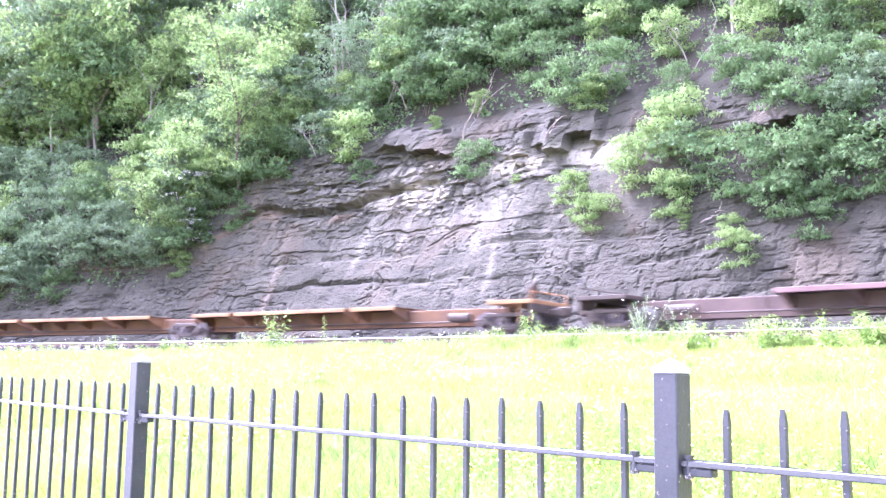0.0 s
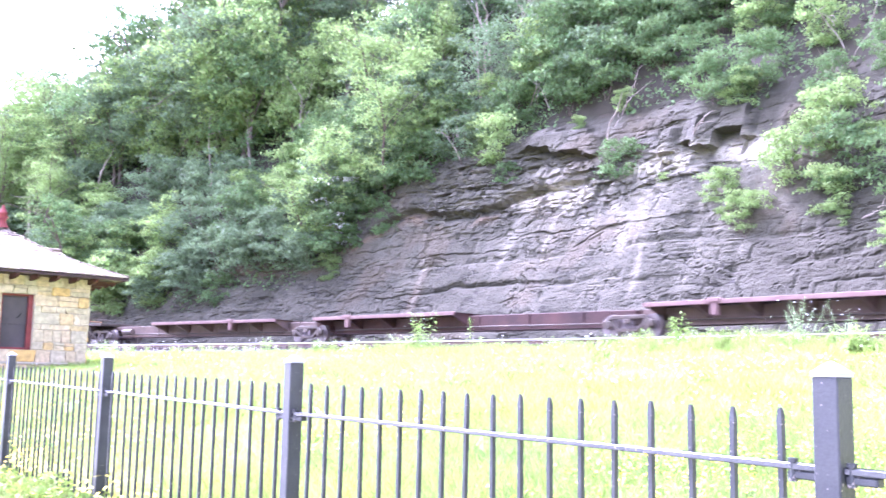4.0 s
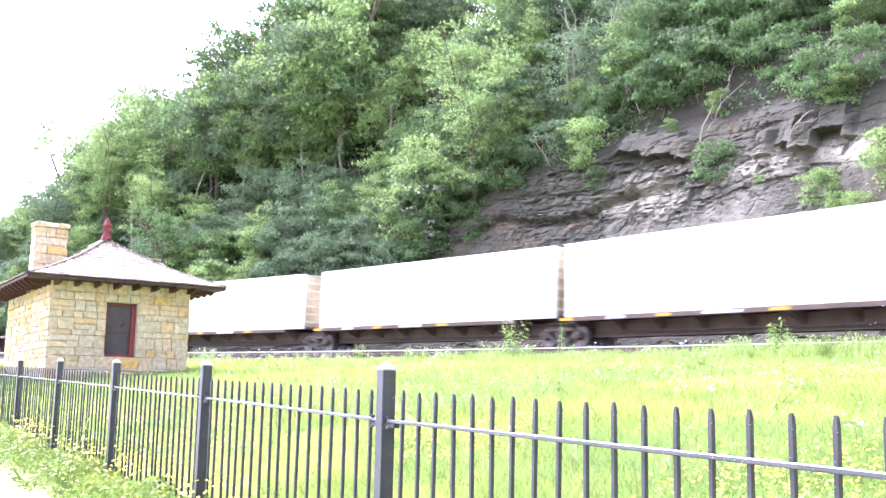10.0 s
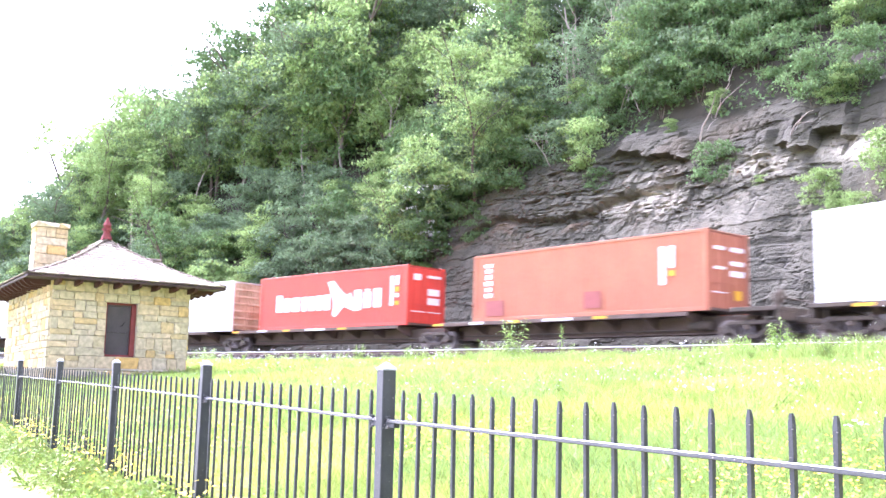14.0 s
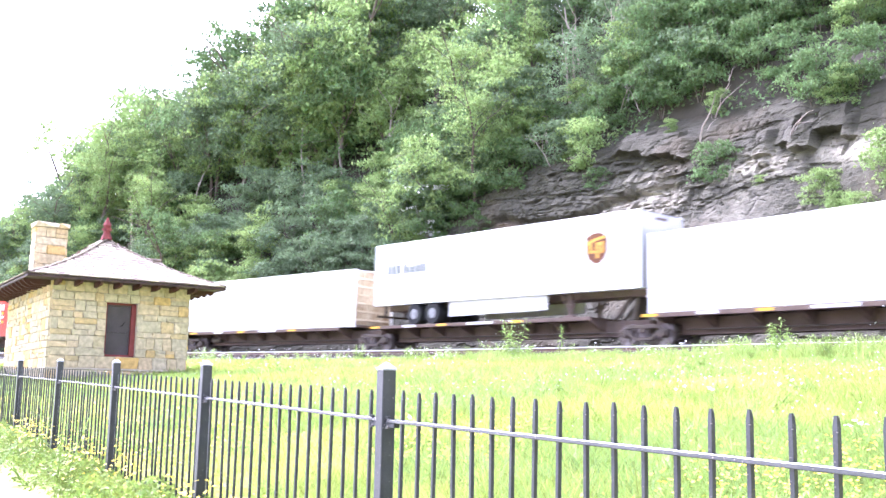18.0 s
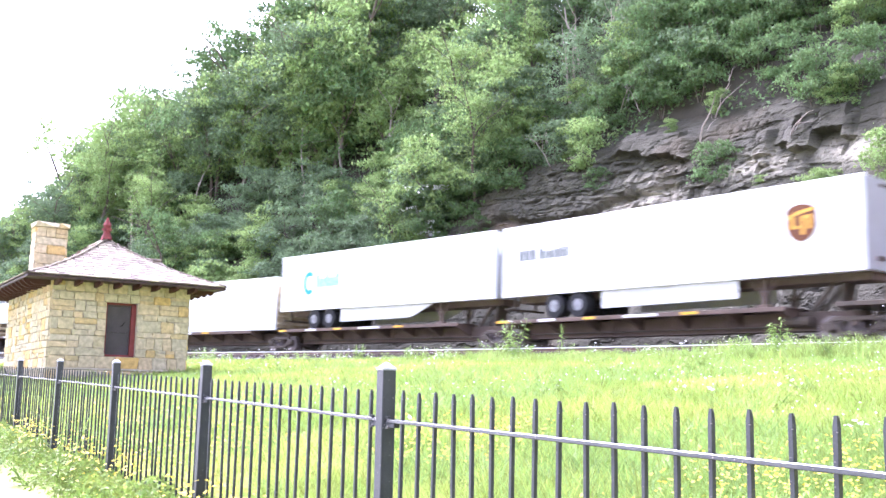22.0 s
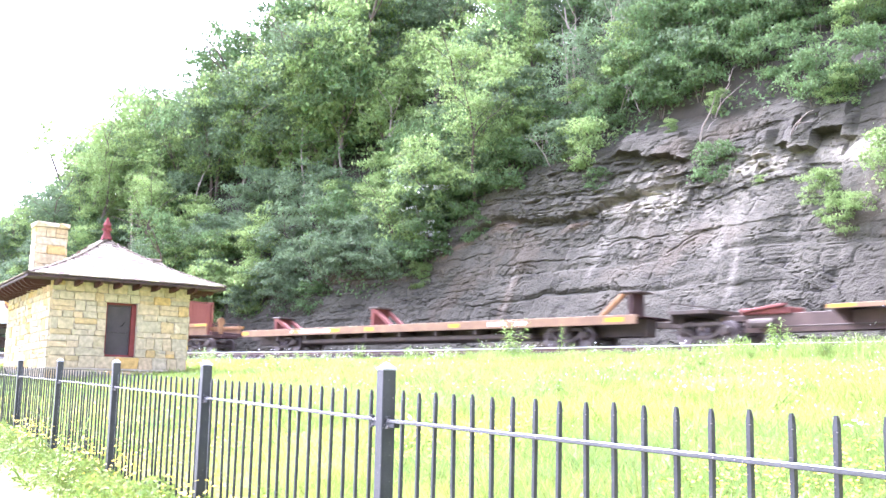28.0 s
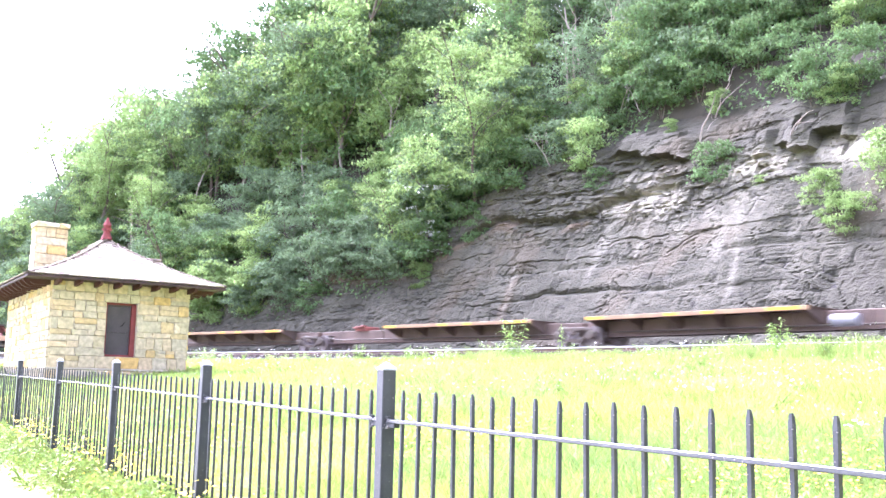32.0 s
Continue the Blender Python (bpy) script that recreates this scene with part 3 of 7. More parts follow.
def plant(kind, s, o, scale, turn, dz=0.0):
    r = 206.3 + o
    x, y = curve(s, r)
    z = float(hill_z(np.array(s), np.array(r))) - 0.25 + dz
    m = pose(float(x), float(y), z, 0, 0, turn)
    ob = kind if kind not in USED else copy_thing(kind, m)
    USED.add(kind)
    ob.matrix_basis = m
    ob.scale = (scale, scale, scale)
    return ob


# bare height of the rock along the cut
ROCK_S = [-75, -40, -24, -20, -15.5, -10, -6.8, -3, 0.7, 3.4, 4.5, 7, 8.4, 10.5, 12, 13.5, 14.6, 18, 21.6, 24, 28, 33, 37, 45, 60]
ROCK_H = [8.2, 8.4, 8.6, 8.8, 10.4, 12.7, 13.0, 14.4, 14.9, 14.2, 12.0, 10.8, 10.5, 10.4, 8.6, 7.6, 6.2, 5.6, 5.4, 4.6, 4.2, 3.6, 3.2, 1.6, 0.8]
# height of the treetops along the hillside
TOP_S = [-60, 36, 41, 44, 47, 50, 53, 55, 59, 62, 65, 68, 71, 74, 78, 90, 110]
TOP_Z = [40, 40, 39.4, 38.6, 37.0, 35.5, 33.2, 31.0, 32.0, 33.2, 31.6, 29.6, 27, 24.2, 21.5, 17, 13]
BARE = [(10.5, 11.6, 5.2, 0.16), (9.7, 14.4, 5.0, 0.08), (22.0, 19.9, 5.5, 0.03), (9.3, 16.1, 4.0, 0.17), (10.1, 8.9, 2.6, 0.4), (28.9, 9.6, 6.7, 0.23), (40.9, 11.7, 4.4, 0.13), (38.4, 12.5, 5.5, 0.14),
        (-14.3, 9.6, 4.0, 0.11), (7.9, 14.8, 4.6, 0.2), (11.5, 13.2, 5.0, -0.1), (12.2, 15.0, 5.0, 0.1), (33.0, 9.5, 6.0, 0.1), (45.0, 8.6, 5.0, -0.12), (24.5, 9.5, 6.0, 0.18), (51.0, 7.4, 5.0, 0.1), (19.5, 12.5, 6.0, 0.2)]
# shrubs on the rock ledges, over the edge, and on the slope: kind, along, up the slope, size
LEDGE = [(0, -2.5, 5.7, 0.85), (1, -8.4, 4.7, 0.62), (1, -10.2, 3.6, 0.68), (1, -11.7, 4.5, 1.0), (1, -13.1, 5.3, 1.1), (0, -14.3, 4.3, 1.1), (1, -13.6, 3.7, 0.74), (1, -14.9, 5.1, 0.5), (0, -17.1, 3.9, 1.1),
         (0, -18.8, 3.6, 1.15), (0, -19.4, 4.3, 0.94), (0, -19.7, 2.8, 0.6), (0, -18.4, 3.3, 0.77), (0, -21.1, 3.6, 0.91), (1, -16.8, 2.3, 0.58), (1, -16.4, 3.0, 0.4), (1, -14.3, 3.4, 0.28), (1, -5.3, 5.1, 0.3),
         (1, 1.1, 7.7, 0.3), (1, -9.3, 4.0, 0.52), (0, -23.2, 3.8, 1.2)]
# mostly the dark kind at the right end, imitating less glare there
EDGE = [(1, -1.3, 8.3, 0.45), (0, -4.7, 9.2, 1.0), (0, -6.8, 7.6, 1.0), (1, -8.3, 7.2, 0.7), (0, -8.7, 8.0, 1.0), (1, -7.7, 10.3, 0.95), (0, -5.0, 11.6, 1.15), (1, -11.2, 9.3, 0.85), (0, -8.6, 11.2, 0.9), (0, -9.1, 12.2, 1.15),
        (0, -12.4, 7.2, 0.75), (0, -11.8, 6.7, 0.5), (0, -14.8, 7.4, 0.8), (0, -16.2, 6.8, 0.9), (0, -17.0, 6.3, 0.75), (0, -18.6, 6.0, 1.05), (1, -15.8, 8.7, 1.0), (0, -16.7, 9.7, 1.1), (0, -18.8, 8.1, 1.05), (0, -20.0, 6.5, 0.9),
        (0, -20.5, 5.1, 0.85), (1, -20.4, 8.2, 0.8), (1, -20.9, 6.9, 0.5)]
BANK = [(0, 2.2, 13.7, 1.82), (0, -0.3, 11.2, 1.49), (0, 4.8, 15.5, 1.95), (0, -0.8, 12.8, 1.20), (0, 4.6, 12.0, 1.69), (1, 6.8, 12.3, 1.30), (0, 4.3, 9.8, 1.43), (2, 1.7, 10.4, 1.17), (0, 3.2, 12.2, 1.43), (0, -1.1, 14.6, 1.56),
        (0, -5.4, 13.5, 1.43), (0, -11.8, 12.1, 1.22), (0, -14.1, 10.8, 1.03), (2, -21.0, 5.7, 0.85), (0, -19.2, 9.2, 1.07), (0, -3.0, 12.6, 1.17), (0, 6.0, 8.8, 1.04), (0, 0.5, 9.6, 1.2), (0, 2.6, 9.2, 1.1), (0, -2.4, 10.4, 1.1), (1, 5.4, 10.2, 1.1)]
COPSE = [(2, 18.6, 13.8, 1.9), (1, 21.6, 16.3, 1.6), (0, 16.0, 14.2, 1.1), (1, 8.3, 9.9, 0.9), (1, 5.8, 6.7, 1.1), (2, 13.1, 8.9, 1.7), (2, 17.9, 11.1, 1.8), (2, 13.4, 10.4, 1.5), (1, 11.4, 8.0, 1.2), (0, 16.7, 8.5, 1.6),
         (0, 11.4, 6.3, 1.3), (0, 4.6, 5.9, 0.55), (0, 12.1, 4.7, 0.65), (2, 17.2, 4.9, 1.4), (2, 17.5, 3.4, 1.1), (1, 15.5, 3.2, 0.6), (2, 20.8, 3.9, 1.3), (2, 24.7, 3.4, 1.4), (0, 24.1, 4.8, 1.5),
         (0, 10.3, 9.5, 0.85), (2, 31, 2.2, 0.9), (2, 27, 2.4, 0.9), (0, 24.6, 2.4, 0.8), (1, 7.4, 7.4, 0.7)]


def slope_height(s, o):
    """Height of the slope over the foot of the cut."""
    return float(hill_z(np.array(s), np.array(206.3 + o))) - float(zrail(s)) + 0.9


def before_trunk(s, o):
    """True just in front of one of the bare trunks."""
    return any(abs(s - a) < 1.5 and b - 4.5 < o < b + 0.5 for a, b, c, d in BARE)


def plant_tree(k, s, o, size, turn):
    """A tree no taller than the canopy along the hillside."""
    room = np.interp(s + (16 - o) * 1.15, TOP_S, TOP_Z) - (16 - o) * 0.4 - float(hill_z(np.array(s), np.array(206.3 + o)))
    size = min(size, room / TREE_TOP[k])
    if size > 0.35:
        plant(TREES[k], s, o, size, turn)


def plant_hillside():
    rng = np.random.default_rng(77)
    for k, s, o, sc in LEDGE + EDGE + BANK + COPSE:
        run = np.interp(s, HS, HF) * 0.56
        if o < run:
            out = float(cliff_offset(np.array([s]), np.array([o / 0.56]))[0])
            plant(BUSHES[k], s, o - max(out, -0.3) - 0.1, sc, rng.uniform(0, 360), out * 1.75)
        else:
            plant(BUSHES[k], s, o, sc, rng.uniform(0, 360))
    wb = blossom_bush()
    plant(wb, 16.0, 4.2, 1.05, 40, 1.6)
    plant(wb, 14.6, 3.9, 0.5, 200, 0.6)
    # low bushes that hide the foot of the slope further along
    for k in range(135):
        s, o = rng.uniform(9, 64), rng.uniform(0.9, 10)
        if o / 0.56 < np.interp(s, ROCK_S, ROCK_H) + 0.2 or before_trunk(s, o):
            continue
        # paler leaf colours outweigh the dark one to imitate glare on the left
        plant(BUSHES[rng.choice(3, p=[0.16, 0.44, 0.40])], s, o - 0.5, rng.uniform(0.75, 1.3), rng.uniform(0, 360))
    # thin cover of shrubs above the rock, with bare soil between
    placed = [(s, o) for k, s, o, sc in EDGE + BANK]
    for k in range(300):
        s, o = rng.uniform(-32, 8), rng.uniform(6.0, 18)
        if slope_height(s, o) < np.interp(s, ROCK_S, ROCK_H) + 1.0 or before_trunk(s, o) or any((s - a) ** 2 + (o - b) ** 2 < 4.0 for a, b in placed):
            continue
        if o > 14 + 0.25 * (s + 8) or -17 < s < -10.5 and o > 9 and rng.random() < 0.6:
            continue
        placed.append((s, o))
        # dark leaves prevail on this side, where the imitated glare ends
        plant(BUSHES[rng.choice(3, p=[0.75, 0.1, 0.15])], s, o, rng.uniform(0.7, 1.2), rng.uniform(0, 360))
    # trees high on the slope over the cut
    for k in range(24):
        s, o = rng.uniform(-14, 8), rng.uniform(12.5, 20)
        plant_tree(rng.choice([0, 2, 3, 5]), s, o, rng.uniform(0.6, 0.9), rng.uniform(0, 360))
    # trees on the slope further along
    placed, tries = [], 0
    while len(placed) < 185 and tries < 40000:
        tries += 1
        s, o = rng.uniform(8, 78), 28 * rng.random() ** 1.1
        if slope_height(s, o) < np.interp(s, ROCK_S, ROCK_H) + 0.5 or before_trunk(s, o):
            continue
        gap = 1.7 + 0.014 * s + 0.055 * o
        if any((s - a) ** 2 + (o - b) ** 2 < gap * gap for a, b in placed):
            continue
        placed.append((s, o))
        # pale leaf kinds favoured further along, standing in for the glare there
        if rng.random() < (0.45 if o < 9 else 0.18):
            plant(BUSHES[rng.choice(3, p=[0.2, 0.4, 0.4])], s, o, rng.uniform(0.9, 1.6), rng.uniform(0, 360))
        else:
            big = rng.uniform(0.6, 0.9) if o < 8 else rng.uniform(0.8, 1.15) if s < 28 else rng.uniform(1.0, 1.4)
            plant_tree(rng.choice(6, p=[0.10, 0.29, 0.24, 0.05, 0.22, 0.10]), s, o, big, rng.uniform(0, 360))


plant_hillside()


def far_trees():
    """The tall stand on the shoulder of the hill, and trees where the line curves away behind the hut."""
    rng = np.random.default_rng(79)
    for k in range(16):
        plant_tree(rng.choice([0, 1, 4, 5]), rng.uniform(66, 88), rng.uniform(1.5, 15), rng.uniform(0.7, 1.0), rng.uniform(0, 360))
    for s, o, size in ((61.9, 16, 1.42), (59.4, 17, 1.2), (63.6, 15, 1.2)):
        plant(TREES[3], s, o, size, rng.uniform(0, 360))
    for k in range(12):
        plant_tree(rng.choice([0, 2, 5]), 15 + 1.9 * k, rng.uniform(21, 26), rng.uniform(0.9, 1.2), rng.uniform(0, 360))
    s = 30.0
    while s < 82:
        for o in (16.0, 11.0):
            room = np.interp(s + (16 - o) * 1.15, TOP_S, TOP_Z) - (16 - o) * 0.4 - float(hill_z(np.array(s), np.array(206.3 + o)))
            k = rng.choice([6, 7, 7]) if room > 10 else rng.choice([0, 1, 5])
            plant_tree(k, s + rng.uniform(-0.8, 0.8), o + rng.uniform(-1, 1), room / TREE_TOP[k] * (rng.uniform(0.84, 1.0) if o > 12 else rng.uniform(0.6, 0.85)), rng.uniform(0, 360))
        s += rng.uniform(1.9, 2.7)


far_trees()


def undergrowth():
    """Low leaves and vines that cover the soil of the slope."""
    rng = np.random.default_rng(9)
    n = 130000
    s, o = rng.uniform(-52, 75, n), 30 * rng.random(n) ** 1.2
    h = hill_z(s, 206.3 + o) - zrail(s) + 0.9
    patch = fbm(s * 0.35, o * 0.35 + 40, 51)
    keep = (h > np.interp(s, ROCK_S, ROCK_H) - 0.3 + 2.5 * (fbm(s * 0.5, o * 0.5, 55) - 0.5)) & (patch > 0.36 + 0.13 * (1 - smooth(s, 6, 14)))
    s, o = s[keep], o[keep]
    n = len(s)
    x, y = curve(s, 206.3 + o)
    z = hill_z(s, 206.3 + o) + rng.random(n) ** 2 * 0.9 - 0.1
    c = np.stack([x, y, z], -1)
    nrm = rng.normal(size=(n, 3)) * 0.5 + np.array([-0.55, -0.5, 0.7])
    nrm /= np.linalg.norm(nrm, axis=1)[:, None]
    a = np.cross(nrm, rng.normal(size=(n, 3)))
    a /= np.linalg.norm(a, axis=1)[:, None]
    b2 = np.cross(nrm, a)
    l = rng.uniform(0.07, 0.17, n)[:, None]
    v = np.stack([c - a * l, c + b2 * l * 0.6, c + a * l, c - b2 * l * 0.6], 1).reshape(-1, 3)
    tagged(new("undergrowth", np_mesh("undergrowth", v, np.arange(4 * n).reshape(n, 4), M_LEAF)), "low green leaves and vines covering the slope", "undergrowth", kind="stuff")


undergrowth()


# thin bare trunks that stand out pale against the slope
def bare_tree(s, o, h, lean_s, seed):
    rng = np.random.default_rng(seed)
    x, y = curve(s, 206.3 + o)
    t = tagged(empty("bare_tree", pose(float(x), float(y), float(hill_z(np.array(s), np.array(206.3 + o))) - 0.4)), "thin pale bare tree trunk leaning on the slope", "tree", "bare trunks on the hillside")
    bm, tips = B(), []
    a = TH0 + s / 200.0
    limb_mesh(bm, rng, (0, 0, 0), (-math.sin(a) * lean_s, math.cos(a) * lean_s, 1), h, 0.11, 1, tips)
    part("trunk", bm, mat_pale, t)


mat_pale = mat("bark_pale", (0.36, 0.31, 0.27), 0.9, color2=(0.22, 0.18, 0.15), scale=3, fine=18, bump=0.5, stretch=(1, 1, 0.2))
for k, (s, o, h, ls) in enumerate(BARE):
    bare_tree(s, o, h, ls, 200 + k)


def bent_tube(rng, p, d, length, radius, steps=7):
    """One crooked, tapering branch as a single closed tube."""
    bm, rings = B(), []
    for i in range(steps + 1):
        u = d.cross(Vector((0.3, 0.9, 0.1))).normalized()
        w = d.cross(u)
        r = radius * (1 - 0.8 * i / steps)
        rings.append([bm.verts.new(p + (u * math.cos(a) + w * math.sin(a)) * r) for a in (0, 1.047, 2.094, 3.142, 4.189, 5.236)])
        p = p + d * (length / steps)
        d = (d + Vector(rng.normal(size=3)) * 0.2).normalized()
    for lo, hi in zip(rings, rings[1:]):
        for j in range(6):
            bm.faces.new((lo[j], lo[(j + 1) % 6], hi[(j + 1) % 6], hi[j]))
    bm.faces.new(rings[0][::-1])
    bm.faces.new(rings[-1])
    return bm


def dead_branch(s, o, length, lean, seed, label, thick=0.06):
    """A dead branch hanging over the edge of the rock."""
    rng = np.random.default_rng(seed)
    x, y = curve(s, 206.3 + o)
    t = tagged(empty("dead_branch", pose(float(x), float(y), float(hill_z(np.array(s), np.array(206.3 + o))) + 0.3)), label, "branch", "dead branches")
    a = TH0 + s / 200.0
    d = Vector((-math.sin(a) * lean, math.cos(a) * lean - 0.25, 1)).normalized()
    limb = part("limb", bent_tube(rng, Vector((0, 0, 0)), d, length, thick), mat_pale, t)
    for k in range(3):
        e = (d + Vector(rng.normal(size=3)) * 0.6).normalized()
        part("twig", bent_tube(rng, d * length * (0.4 + 0.18 * k), e, length * 0.35, 0.022), mat_pale, limb)


dead_branch(-1.2, 6.4, 3.2, -0.7, 241, "bare dead branch hanging over the rock edge")
dead_branch(-6.2, 6.0, 2.0, -0.6, 242, "bare dead branch hanging over the rock edge")
dead_branch(8.6, 7.0, 2.8, 0.6, 243, "bare dead branch among the bushes")
for k, (s, o, length, lean) in enumerate(((-12.4, 8.6, 3.0, 0.5), (-13.1, 9.6, 3.4, -0.5), (-12.9, 7.8, 2.2, -0.8), (8.8, 14.2, 3.4, 0.6), (8.2, 13.4, 3.0, -0.6), (3.8, 9.0, 2.4, 0.7), (5.4, 9.2, 2.6, -0.4), (-1.6, 7.6, 2.6, -0.4))):
    dead_branch(s, o, length, lean, 250 + k, "tangled bare dead branch on the slope", 0.035)
dead_branch(-15.0, 3.2, 1.3, -1.6, 244, "fallen stick lying on the rock ledge")

# ---- tracks ----
def rail_strip(r, s0, s1, dz):
    """One rail: foot, web and head swept along the curve, with a polished top and head sides coloured pale for the
    sun's glint.
    """
    prof = [(-0.07, 0), (-0.07, 0.02), (-0.012, 0.04), (-0.012, 0.13), (-0.037, 0.14), (-0.037, 0.175), (0.037, 0.175), (0.037, 0.14), (0.012, 0.13), (0.012, 0.04), (0.07, 0.02), (0.07, 0)]
    ss = np.arange(s0, s1, 1.5)
    v = []
    for s in ss:
        for o, h in prof:
            x, y = curve(s, r + o)
            v.append((x, y, zrail(s) + dz - 0.175 + h))
    k = len(prof)
    f = [(i * k + j, i * k + (j + 1) % k, (i + 1) * k + (j + 1) % k, (i + 1) * k + j) for i in range(len(ss) - 1) for j in range(k)]
    me = np_mesh("rail", v, f, M_RAIL)
    me.materials.append(M_RAILTOP)
    mi = np.zeros(len(f), np.int32)
    for j in (4, 5, 6):
        mi[j::k] = 1
    me.polygons.foreach_set("material_index", mi)
    return me


TRACK_RISE = 0.2
tie_me = None


def build_track(name, rc, dz, label):
    global tie_me
    tr = tagged(empty(name), label, "railway track", kind="structure")
    for o in (-0.7525, 0.7525):
        ob = new("rail", rail_strip(rc + o, -400, 400, dz))
        ob.parent = tr
    if tie_me is None:
        bm = box(B(), -1.3, 1.3, -0.115, 0.115, -0.17, 0, 0.012)
        tie_me = part("tie", bm, M_TIE).data
        bpy.data.objects.remove(bpy.data.objects["tie"])
    for i, s in enumerate(np.arange(-62, 78, 0.56)):
        x, y = curve(s, rc)
        share("tie", tie_me, tr, pose(float(x), float(y), float(zrail(s)) + dz - 0.168, 0, 0, math.degrees(TH0 + s / 200.0) + random.uniform(-0.6, 0.6)))


build_track("track_near", R_NEAR, 0.0, "empty railway track with polished rails on wooden ties")
build_track("track_far", R_TRACK, TRACK_RISE, "railway track under the passing train")


def scatter_ballast():
    rng = np.random.default_rng(5)
    n = 9000
    s, r = rng.uniform(-45, 60, n), rng.choice([195.9, 199.3, 204.2], n) + rng.normal(size=n) * 0.55
    x, y = curve(s, r)
    z = ground_z(s, r) + 0.05
    q = rng.uniform(0.03, 0.065, n)
    t = rng.normal(size=(n, 6, 3)) * 0.25
    o = np.array([(1, 0, 0), (-1, 0, 0), (0, 1, 0), (0, -1, 0), (0, 0, 1), (0, 0, -1)], float)
    v = np.stack([x, y, z], -1)[:, None] + (o + t) * q[:, None, None]
    tri = np.array([(0, 2, 4), (2, 1, 4), (1, 3, 4), (3, 0, 4), (2, 0, 5), (1, 2, 5), (3, 1, 5), (0, 3, 5)])
    f = (np.arange(n)[:, None, None] * 6 + tri).reshape(-1, 3)
    tagged(new("ballast_stones", np_mesh("ballast_stones", v.reshape(-1, 3), f, M_STONE_BIT)), "loose grey crushed stones along the tracks", "ballast", kind="stuff")


scatter_ballast()

# ---- meadow: grass, flowers, weeds ----
M_PETAL = mat("petal_white", (0.80, 0.80, 0.76), 0.7, spread=0.15)
M_PETAL_YELLOW = mat("petal_yellow", (0.75, 0.60, 0.05), 0.7, spread=0.2)
M_WEED = mat("weed_green", (0.32, 0.43, 0.11), 0.6, color2=(0.20, 0.31, 0.07), scale=3, fine=12, translucent=0.35, island=0.3)
M_WEED_LOW = mat("weed_low_green", (0.25, 0.32, 0.065), 0.6, color2=(0.13, 0.20, 0.04), scale=3, fine=12, translucent=0.35, island=0.3)
M_WEED_GREY = mat("weed_grey_green", (0.34, 0.42, 0.22), 0.65, color2=(0.24, 0.32, 0.15), scale=3, fine=12, translucent=0.3, island=0.25)


def polar_of(x, y):
    return 200.0 * (np.arctan2(y - CY, x - CX) - TH0), np.hypot(x - CX, y - CY)


def meadow_points(rng, n, d0, d1, r0, r1):
    """Points thinning out with the distance from the path."""
    a, d = np.radians(rng.uniform(-42, 33, n)), d0 * (d1 / d0) ** rng.random(n)
    x, y = -d * np.sin(a), d * np.cos(a)
    s, r = polar_of(x, y)
    k = (r > r0) & (r < r1) & (s < 34)
    return x[k], y[k], s[k], r[k], d[k]


def blades(name, rng, x, y, z, h, w, lean, material, label, cat):
    n = len(x)
    a = rng.uniform(0, 6.283, n)
    c = np.stack([x, y, z], -1)
    side = np.stack([np.cos(a), np.sin(a), 0 * a], -1) * w[:, None]
    b = rng.uniform(0, 6.283, n)
    tip = c + np.stack([np.cos(b) * lean * h, np.sin(b) * lean * h, h], -1)
    v = np.stack([c - side, c + side, tip], 1).reshape(-1, 3)
    return tagged(new(name, np_mesh(name, v, np.arange(3 * n).reshape(n, 3), material)), label, cat, kind="stuff")


def build_grass():
    rng = np.random.default_rng(21)
    x, y, s, r, d = meadow_points(rng, 520000, 2.2, 48, 175.25, 195.6)
    tall = 0.45 + 1.4 * fbm(s * 0.6, r * 0.6, 91) ** 1.3
    h = (0.05 + 0.10 * rng.random(len(x)) ** 1.5) * tall * (1 + 2.2 * smooth(r, 193.3, 195.2) * (1 - smooth(s, -2, 5)) * fbm(s * 0.8, r * 0.3, 92) ** 1.5)
    w = 0.0025 + 0.00065 * d * rng.uniform(0.6, 1.2, len(x))
    blades("grass", rng, x, y, ground_z(s, r) - 0.02, h, w, rng.uniform(0.2, 1.4, len(x)), M_GRASS, "bright green unmown meadow grass", "grass")
    # longer, paler seed stalks
    x, y, s, r, d = meadow_points(rng, 26000, 5, 46, 176.4, 196.0)
    keep = fbm(s * 0.45, r * 0.45, 93) > 0.55
    x, y, s, r, d = x[keep], y[keep], s[keep], r[keep], d[keep]
    h = rng.uniform(0.12, 0.3, len(x))
    blades("tall_grass", rng, x, y, ground_z(s, r) - 0.02, h, 0.002 + 0.0005 * d, rng.uniform(0.2, 0.9, len(x)), M_GRASS, "taller seed stalks standing in the meadow", "grass")


def build_fringe():
    """Rank grass and leafy stalks rising in front of the near rail."""
    rng = np.random.default_rng(27)
    n = 60000
    s = rng.uniform(-34, 30, n)
    r = 195.75 - 2.6 * rng.random(n) ** 1.6
    grow = np.interp(s, [-30, -24, -18, -14, -12, -8, -5.5, -3, 0, 3, 6, 12, 16, 20, 30], [0.75, 0.85, 0.9, 0.8, 0.45, 0.5, 0.8, 0.35, 0.2, 0.3, 0.08, 0.06, 0.3, 0.08, 0.08])
    h = 0.75 * grow * (0.2 + 1.3 * fbm(s * 0.9, r * 0.6, 192) ** 1.4) * rng.uniform(0.35, 1.0, n)
    x, y = curve(s, r)
    blades("rank_grass", rng, x, y, ground_z(s, r) - 0.02, h, rng.uniform(0.008, 0.022, n), rng.uniform(0.2, 1.1, n), M_FRINGE, "rank yellow-green grass along the edge of the track", "grass")


